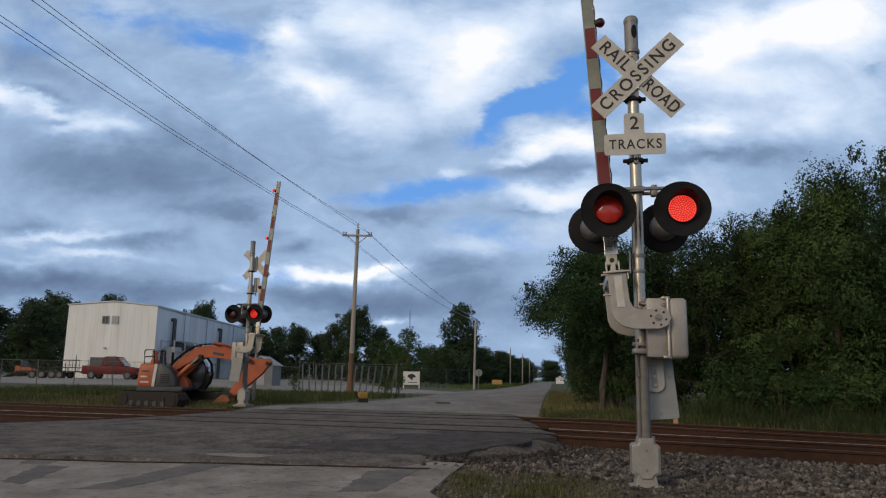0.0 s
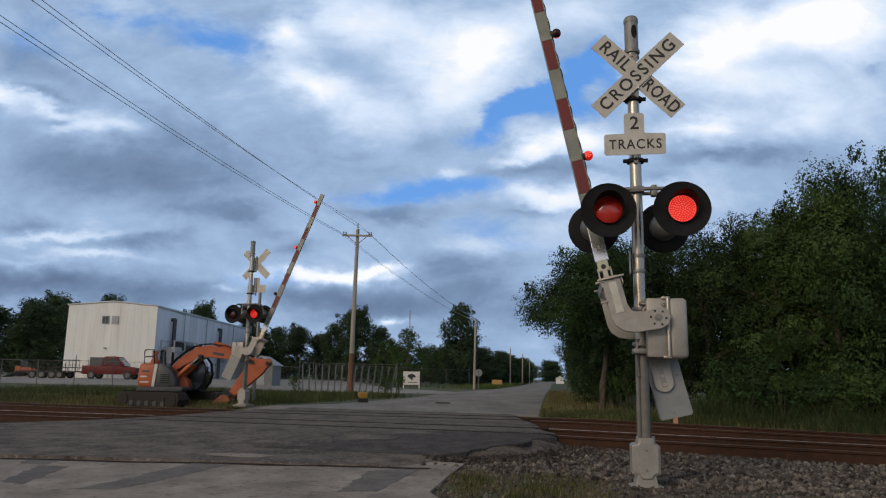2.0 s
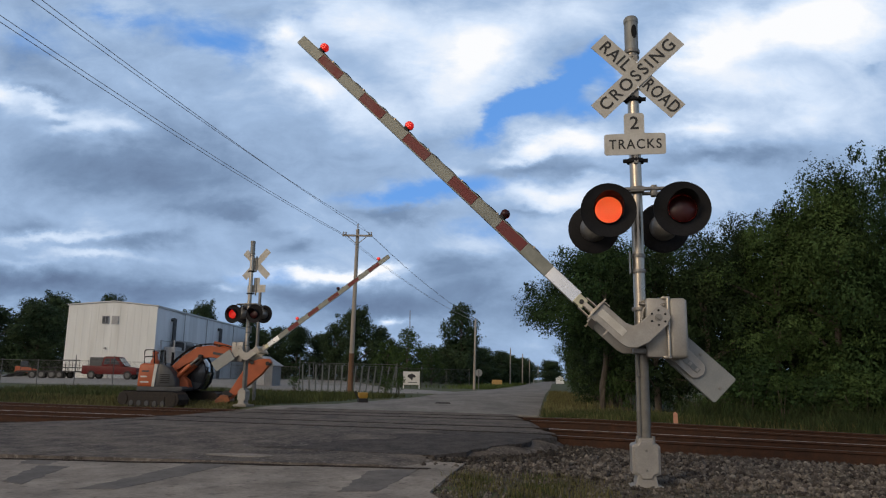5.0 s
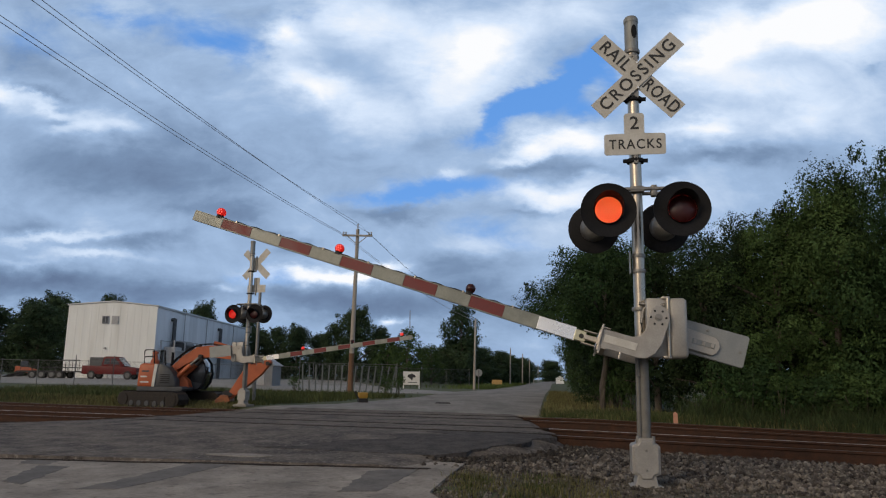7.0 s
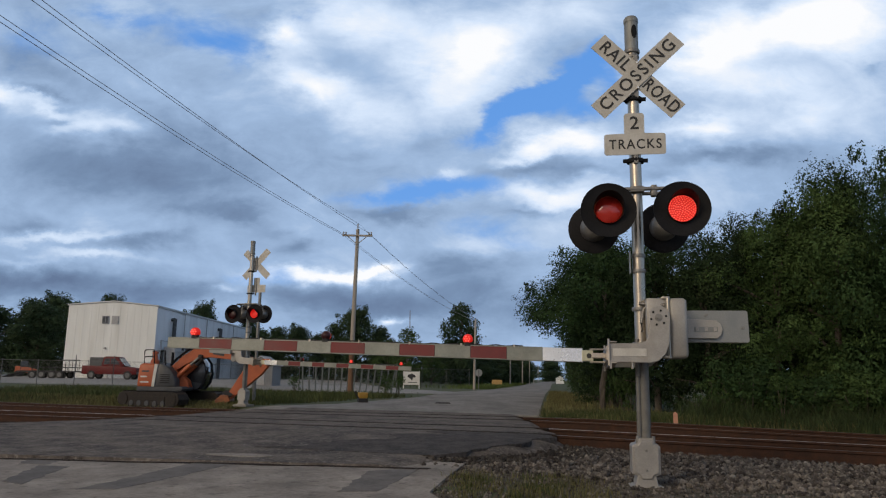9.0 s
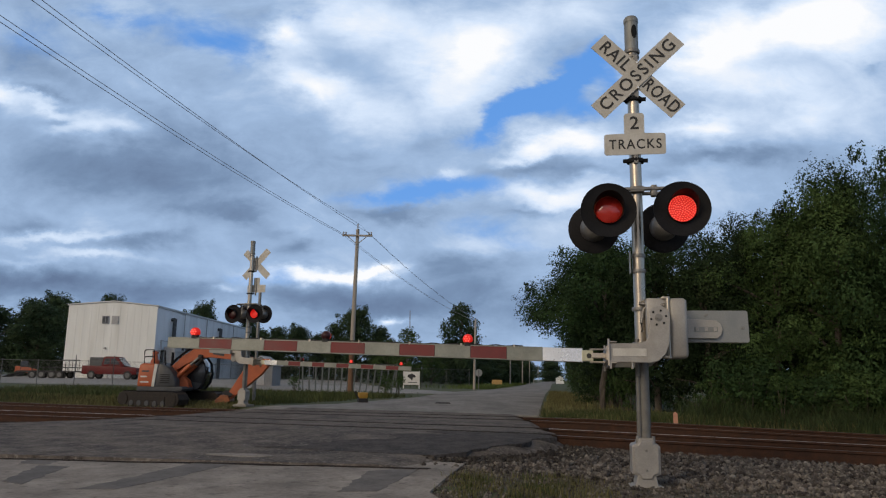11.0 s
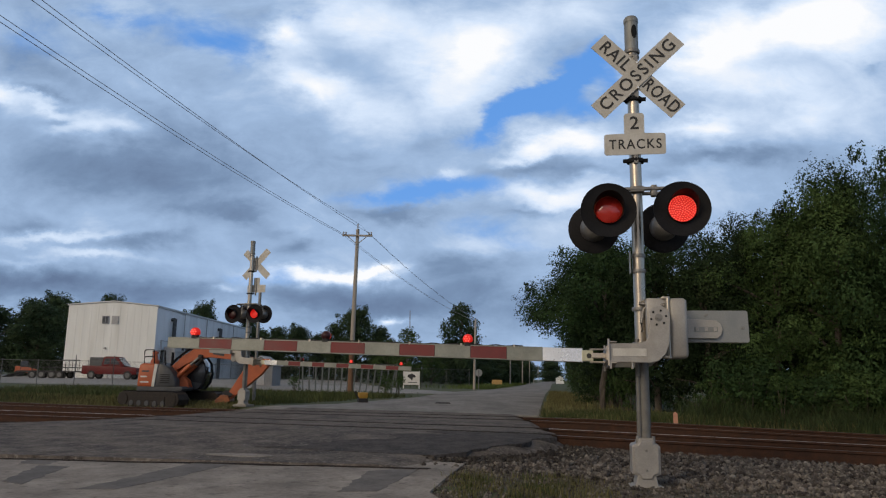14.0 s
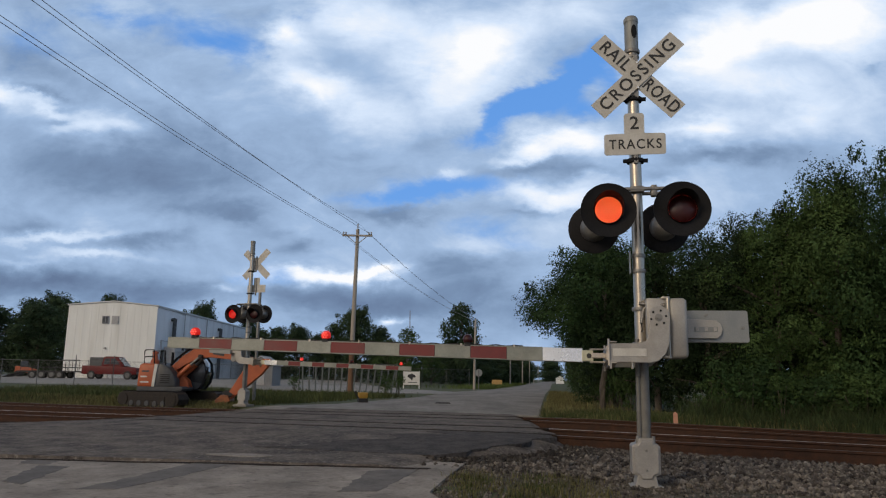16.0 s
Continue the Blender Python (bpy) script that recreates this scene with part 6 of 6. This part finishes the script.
        part("hose", bm, M_BLACK, boom, "", True)
    for x, zz in ((1.22, 2.18), (1.95, 2.18), (2.55, 2.04)):
        bm = bmesh.new()
        box(bm, (x, -0.33, zz), (0.10, 0.26, 0.10), 0.015)
        part("hose_clamp", bm, M_DARKSTEEL, boom)
    bm = bmesh.new()
    prism(bm, [(2.80, 1.52), (2.95, 1.80), (3.20, 1.74), (3.62, 1.76), (3.70, 1.64), (3.38, 1.20), (2.55, 0.48), (2.20, 0.20), (2.02, 0.30), (2.28, 0.62)], -0.48, -0.18, 0.02)
    part("stick", bm, M_ORANGE, e, "orange stick angled down to the ground")
    bm = bmesh.new()
    prism(bm, [(1.70, 0.02), (1.80, 0.26), (2.00, 0.44), (2.24, 0.42), (2.34, 0.24), (2.20, 0.06), (2.02, 0.12), (1.90, 0.0)], -0.66, -0.02, 0.02)
    bk = part("bucket", bm, M_BUCKET, e, "worn bucket resting on the ground")
    for k in range(4):
        bm = bmesh.new()
        box(bm, (1.70, -0.60 + k * 0.17, 0.02), (0.14, 0.05, 0.05), 0.01)
        part("tooth", bm, M_DARKSTEEL, bk)
    for a, b, r in (((0.50, -0.62, 0.98), (1.36, -0.62, 1.80), 0.085), ((0.50, -0.04, 0.98), (1.36, -0.04, 1.80), 0.085), ((1.75, -0.33, 2.30), (3.10, -0.33, 1.92), 0.085), ((3.78, -0.33, 1.50), (2.52, -0.33, 0.42), 0.07)):
        a, b = Vector(a), Vector(b)
        m = a.lerp(b, 0.62)
        bm = bmesh.new()
        rod(bm, a, m, r, None, 12)
        ram = part("hydraulic_ram", bm, M_ORANGE, e, "", True)
        bm = bmesh.new()
        rod(bm, m, b, r * 0.55, None, 10)
        part("ram_rod", bm, M_STEEL, ram, "", True)
    for y in (-0.56, -0.12):
        bm = bmesh.new()
        prism(bm, [(2.46, 0.30), (2.62, 0.46), (2.36, 0.62), (2.22, 0.52)], y, y + 0.03, 0.004)
        part("bucket_link", bm, M_DARKSTEEL, e)
    for x, zz in ((3.22, 1.62), (3.80, 1.58), (2.36, 0.30)):
        bm = bmesh.new()
        rod(bm, (x, -0.54, zz), (x, -0.12, zz), 0.075, None, 12)
        part("pin", bm, M_DARKSTEEL, e)
    for ob in e.children:
        if ob.name.split(".")[0] in ("stick", "bucket"):
            ob.matrix_basis = Matrix.Translation((0.22, 0, 0))


excavator()


# ---------- yard fence, signs, small things ----------
M_SHEETFENCE = material("grey_green_fence_slats", (0.075, 0.09, 0.09), (0.13, 0.145, 0.145), 2.0, 0.6, 0.2, bump=0.05, vary=0.12)
M_GALV = material("fence_post_steel", (0.10, 0.103, 0.103), (0.16, 0.163, 0.163), 5, 0.5, 0.5, bump=0)


def fence_run(x0, y0, x1, y1, h, slats, label):
    n = max(2, int(math.hypot(x1 - x0, y1 - y0) / 3.0))
    f = empty("chain_link_fence", pose(x0, y0, 0), label, "fence", "yard fences")
    d = Vector((x1 - x0, y1 - y0, 0))
    for k in range(n + 1):
        p = d * (k / n)
        z = land(x0 + p.x, y0 + p.y)
        bm = bmesh.new()
        rod(bm, (p.x, p.y, z - 0.05), (p.x, p.y, z + h + (0.35 if k % 4 == 0 else 0.05)), 0.028, None, 8)
        part("post", bm, M_GALV, f)
    zs, ze = land(x0, y0), land(x1, y1)
    for frac in (0.98, 0.03):
        bm = bmesh.new()
        rod(bm, (0, 0, zs + h * frac), (d.x, d.y, ze + h * frac), 0.014, None, 6)
        part("rail", bm, M_GALV, f)
    # woven wire, as crossing diagonals
    L = d.length
    step = 0.16 if not slats else 0.3
    vs, fs = [], []
    r = 0.0032
    side = Vector((d.y, -d.x, 0)).normalized() * r
    k = -h
    while k < L:
        for sgn in (1, -1):
            a, b = (k, k + h) if sgn > 0 else (k + h, k)
            za, zb = 0.03, h * 0.97
            def cut(t):
                return a + (b - a) * t
            t0, t1 = 0.0, 1.0
            lo, hi = min(a, b), max(a, b)
            if lo < 0:
                if sgn > 0:
                    t0 = (0 - a) / (b - a)
                else:
                    t1 = (0 - a) / (b - a)
            if hi > L:
                if sgn > 0:
                    t1 = (L - a) / (b - a)
                else:
                    t0 = (L - a) / (b - a)
            if t1 - t0 < 0.02:
                continue
            e = d.normalized()
            p, q = e * cut(t0), e * cut(t1)
            zp, zq = za + (zb - za) * t0, za + (zb - za) * t1
            g0 = zs + (ze - zs) * (cut(t0) / L)
            g1 = zs + (ze - zs) * (cut(t1) / L)
            i = len(vs)
            w = e * r
            vs += [tuple(p - w + Vector((0, 0, g0 + zp))), tuple(p + w + Vector((0, 0, g0 + zp))), tuple(q + w + Vector((0, 0, g1 + zq))), tuple(q - w + Vector((0, 0, g1 + zq)))]
            fs.append((i, i + 1, i + 2, i + 3))
        k += step
    tagged(raw("wire_mesh", vs, fs, M_GALV, f), "", "", "", "stuff")
    if slats:
        m = int(L / 0.42)
        for k in range(m):
            p = d * ((k + 0.5) / m)
            z = land(x0 + p.x, y0 + p.y)
            bm = bmesh.new()
            box(bm, (p.x, p.y + 0.05, z + h * 0.48), (0.09, 0.03, h * 0.90), 0.0, Matrix.Rotation(radians(slats * (k / m - 0.2)), 3, "Y"))
            part("slat", bm, M_SHEETFENCE, f)


fence_run(-9.6, 49.5, -3.0, 49.5, 2.0, 14, "chain-link fence with leaning grey-green slats")
fence_run(-22.0, 49.0, -9.6, 49.5, 1.7, 0, "plain galvanised chain-link fence along the yard")
fence_run(-60.0, 58.0, -22.0, 49.0, 1.7, 0, "plain galvanised chain-link fence along the yard")
fence_run(-2.2, 84.0, 3.4, 88.0, 2.2, 0, "tall chain-link fence near the side road")
fence_run(-14.0, 80.0, -2.2, 84.0, 2.2, 0, "tall chain-link fence near the side road")


def animal_sign():
    s = empty("board_sign", pose(-3.03, 75.0, land(-3.03, 75.0)), "white board sign with a black emblem on two posts", "sign")
    bm = bmesh.new()
    box(bm, (0, 0, 1.05), (1.55, 0.05, 1.35), 0.01)
    part("board", bm, M_CREAM, s)
    for x in (-0.8, 0.8):
        bm = bmesh.new()
        box(bm, (x, 0, 0.85), (0.10, 0.10, 1.8), 0.01)
        part("post", bm, M_CREAM, s)
    bm = bmesh.new()
    prism(bm, [(-0.42, 1.20), (-0.30, 1.42), (-0.05, 1.46), (0.02, 1.56), (0.12, 1.46), (0.32, 1.40), (0.44, 1.22), (0.36, 1.12), (0.18, 1.14), (0.12, 0.95), (0.02, 0.80), (-0.06, 0.98), (-0.22, 1.08)], -0.035, -0.027)
    part("emblem", bm, M_INK, s, "plain black emblem shape")
    bm = bmesh.new()
    box(bm, (0.12, -0.03, 0.62), (0.9, 0.008, 0.07), 0.0)
    part("caption_bar", bm, M_INK, s)


animal_sign()


def stop_sign():
    s = empty("stop_sign", pose(3.95, 76.5, land(3.95, 76.5)), "octagonal road sign seen from its grey back", "road sign")
    bm = bmesh.new()
    rod(bm, (0, 0, -0.05), (0, 0, 2.1), 0.035, None, 8)
    part("post", bm, M_GALV, s)
    bm = bmesh.new()
    rod(bm, (0, 0.04, 1.75), (0, 0.055, 1.75), 0.40, None, 8)
    part("plate", bm, M_PLATE, s)


stop_sign()


def small_shed():
    h = empty("small_house", pose(-15.0, 62.0, land(-15.0, 62)) @ Matrix.Scale(0.80, 4), "small pale grey gabled shed beyond the fence", "shed")
    bm = bmesh.new()
    prism(bm, [(-1.3, -0.1), (1.3, -0.1), (1.3, 2.1), (0, 2.9), (-1.3, 2.1)], -2.0, 2.0)
    part("wall", bm, material("weathered_grey_boards", (0.14, 0.145, 0.15), (0.22, 0.225, 0.23), 3.0, 0.8, bump=0.2), h)
    for s in (-1, 1):
        bm = bmesh.new()
        prism(bm, [(0, 2.92), (s * 1.5, 2.0), (s * 1.5, 2.1), (0, 3.04)], -2.2, 2.2)
        part("roof", bm, M_FRAME, h)
    bm = bmesh.new()
    box(bm, (0.1, -2.02, 1.0), (0.8, 0.06, 1.9), 0.01)
    part("door", bm, M_FRAME, h)


small_shed()


def yellow_machine():
    t = empty("plate_compactor", pose(-3.4, 32.0, land(-3.4, 32.0), 0, 0, 20), "small yellow and black motor tool standing on the grass", "motor tool")
    bm = bmesh.new()
    box(bm, (0, 0, 0.33), (0.40, 0.32, 0.26), 0.05)
    part("engine", bm, material("yellow_machine_paint", (0.30, 0.17, 0.02), (0.42, 0.25, 0.03), 4, 0.5), t, "", True)
    bm = bmesh.new()
    box(bm, (0, 0, 0.10), (0.42, 0.36, 0.20), 0.04)
    part("base", bm, M_DARKSTEEL, t)
    bm = bmesh.new()
    tube(bm, [(-0.2, 0.1, 0.2), (-0.36, 0.1, 0.5), (-0.36, -0.1, 0.5), (-0.2, -0.1, 0.2)], 0.02, 6)
    part("handle", bm, M_DARKSTEEL, t)


yellow_machine()


def marker_stake():
    x, y = 6.05, 18.95
    s = empty("marker_post", pose(x, y, land(x, y)), "short faded orange marker post in the grass", "marker post")
    bm = bmesh.new()
    prism(bm, [(-0.055, -0.05), (0.055, -0.05), (0.055, 0.34), (0.0, 0.40), (-0.055, 0.36)], -0.012, 0.012, 0.004)
    part("post", bm, material("faded_orange_plastic", (0.48, 0.22, 0.13), (0.60, 0.30, 0.19), 5, 0.6), s)


marker_stake()


def lattice_mast():
    m = empty("radio_mast", pose(-8.9, 200, 0), "thin distant radio mast above the trees", "radio mast")
    bm = bmesh.new()
    for k in range(3):
        a = k * 2.094
        rod(bm, (0.3 * math.cos(a), 0.3 * math.sin(a), -0.1), (0.12 * math.cos(a), 0.12 * math.sin(a), 19.5), 0.05, None, 5)
    part("leg", bm, M_WIRE, m)


lattice_mast()


# a house shape stands in for the white trailer truck down the road
def far_truck_stand_in():
    h = empty("house", pose(35.0, 215, 0, 0, 0, -9) @ Matrix.Scale(0.6, 4), "small white house shape standing in for a trailer truck far down the road", "house")
    bm = bmesh.new()
    prism(bm, [(-1.9, -0.1), (1.9, -0.1), (1.9, 2.6), (0, 3.7), (-1.9, 2.6)], -4, 4)
    part("wall", bm, M_SIDING, h)
    for s in (-1, 1):
        bm = bmesh.new()
        prism(bm, [(0, 3.74), (s * 2.1, 2.5), (s * 2.1, 2.62), (0, 3.88)], -4.3, 4.3)
        part("roof", bm, M_FRAME, h)


far_truck_stand_in()


def far_dump():
    d = empty("equipment_box", pose(8.6, 112, 0), "ochre metal equipment box in the far grass", "equipment box")
    bm = bmesh.new()
    box(bm, (0, 0, 0.62), (1.5, 1.1, 0.8), 0.08)
    part("body", bm, material("ochre_paint", (0.36, 0.22, 0.07), (0.46, 0.29, 0.10), 4, 0.6), d)
    bm = bmesh.new()
    box(bm, (0, 0, 0.1), (1.7, 1.3, 0.3), 0.02)
    part("skid", bm, M_DARKSTEEL, d)


far_dump()


def yard_machines():
    for i, (x, y, s) in enumerate(((-58.5, 92, 1.0), (-53.5, 94, 0.8), (-61.5, 96, 1.0))):
        e = empty("loader", pose(x, y, land(x, y), 0, 0, 20 * i) @ Matrix.Scale(s, 4), "orange and grey plant machine parked at the yard's end", "plant machine", "yard machines")
        bm = bmesh.new()
        prism(bm, [(-1.4, 0.6), (1.4, 0.6), (1.5, 1.2), (0.4, 1.5), (-1.4, 1.7)], -0.8, 0.8, 0.08)
        part("body", bm, M_ORANGE, e, "", True)
        bm = bmesh.new()
        box(bm, (-0.2, 0, 2.0), (1.1, 1.2, 1.1), 0.1)
        part("cab", bm, M_PANE if i else M_CREAM, e)
        for wx in (-0.9, 0.95):
            for wy in (-0.85, 0.85):
                wheel(e, wx, wy, 0.5, 0.35)


yard_machines()


def slim_pole():
    x, y = -7.76, 30.5
    p = empty("slim_pole", pose(x, y, land(x, y)), "slim grey steel pole behind the crossing signal", "pole")
    bm = bmesh.new()
    rod(bm, (0, 0, -0.05), (0, 0, 4.75), 0.07, 0.065, 12)
    part("post", bm, M_STEEL, p, "", True)


slim_pole()


def white_stub():
    x, y = -16.6, 27.6
    p = empty("marker_stub", pose(x, y, land(x, y)), "tiny white marker stub beside the track bed", "marker")
    bm = bmesh.new()
    box(bm, (0, 0, 0.10), (0.14, 0.08, 0.26), 0.02)
    part("post", bm, M_CREAM, p)


white_stub()


def shrub(x, y, s, seed):
    rng = np.random.default_rng(seed)
    root = empty("shrub", pose(x, y, land(x, y)), "sparse green roadside shrub in the tall grass", "shrub", "roadside shrubs")
    bm = bmesh.new()
    lumps = []
    for i in range(9):
        a = i * 2.4
        tip = (0.5 * s * math.cos(a) * rng.random(), 0.5 * s * math.sin(a) * rng.random(), s * rng.uniform(0.5, 1.2))
        tube(bm, [(0, 0, -0.05), (tip[0] * 0.4, tip[1] * 0.4, tip[2] * 0.5), tip], [0.015, 0.01, 0.004], 5)
        lumps.append((tip, (0.26 * s,) * 3))
    part("stem", bm, M_BARK, root)
    v, f = leaf_cloud(rng, lumps, 1600, 0.042)
    raw("foliage", v, f, M_LEAF_B, root)


for i, (x, y, s) in enumerate(((-3.3, 44.0, 1.0), (-2.6, 45.5, 0.9), (-9.0, 45.0, 0.8), (9.6, 20.6, 1.0), (11.8, 19.2, 1.1), (14.2, 17.6, 1.2), (16.5, 16.8, 1.2), (8.0, 21.6, 0.9))):
    shrub(x, y, s, 90 + i)


# ---------- what moves ----------
def flash_rows(base, beat, axis):
    """The lens turns its lit or dark side out, in turn, every 0.541 s."""
    rows, side = [], 0 if beat == 1 else 1
    rows.append((0.0, side * 180))
    k = 0
    while 0.37 + 0.541 * k < 15.85:
        exact = (0.37 + 0.541 * k) * FPS
        f = round(exact) - 1
        half = 15 * round(exact / 15)
        if f < half < f + 3:
            f = half - 3 if exact < half else half
        for step in range(4):
            rows.append(((f + step) / FPS, side * 180 + 60 * step))
        side += 1
        k += 1
    rows.append((16.0, side * 180))
    return [(t, base @ Matrix.Rotation(radians(a), 4, axis)) for t, a in rows]


NEAR_SWING = [(0.0, 85.2), (0.9, 85.2), (1.0, 84.6), (1.5, 80.9), (2.0, 76.8), (2.5, 72.3), (3.0, 66.6), (3.5, 61.2), (4.0, 55.5), (4.5, 49.6), (5.0, 43.3), (5.5, 36.8), (6.0, 29.7), (6.3, 25.4), (6.5, 22.7), (7.0, 16.2), (7.5, 9.9), (8.0, 4.3), (8.5, 0.3), (8.7, 0.0), (16.0, 0.0)]
FAR_SWING = [(0.0, 83.6), (0.9, 83.2), (1.0, 81.0), (1.5, 72.0), (2.0, 66.7), (2.5, 62.5), (3.0, 57.1), (3.5, 51.8), (4.0, 46.4), (4.5, 40.5), (5.0, 34.4), (5.5, 28.2), (6.0, 20.5), (6.4, 15.2), (7.0, 6.9), (7.5, 2.6), (8.0, -1.6), (8.3, -2.9), (16.0, -2.9)]


def motions():
    for sig, swing, tilt in ((signal_near, NEAR_SWING, Matrix.Rotation(radians(-4.0), 4, "X")), (signal_far, FAR_SWING, Matrix.Rotation(radians(6.0), 4, "Z"))):
        for ob in sig.children_recursive:
            kind = ob.name.split(".")[0]
            if kind == "gate_arm":
                walk(ob, [(t, Matrix.Translation(PIVOT) @ tilt @ Matrix.Rotation(radians(a), 4, "Y")) for t, a in swing])
            elif kind in ("lamp_lens", "arm_lamp") and "beat" in ob:
                beat = ob["beat"]
                walk(ob, flash_rows(ob.matrix_basis.copy(), beat, "Y" if kind == "lamp_lens" else "Z"))


motions()
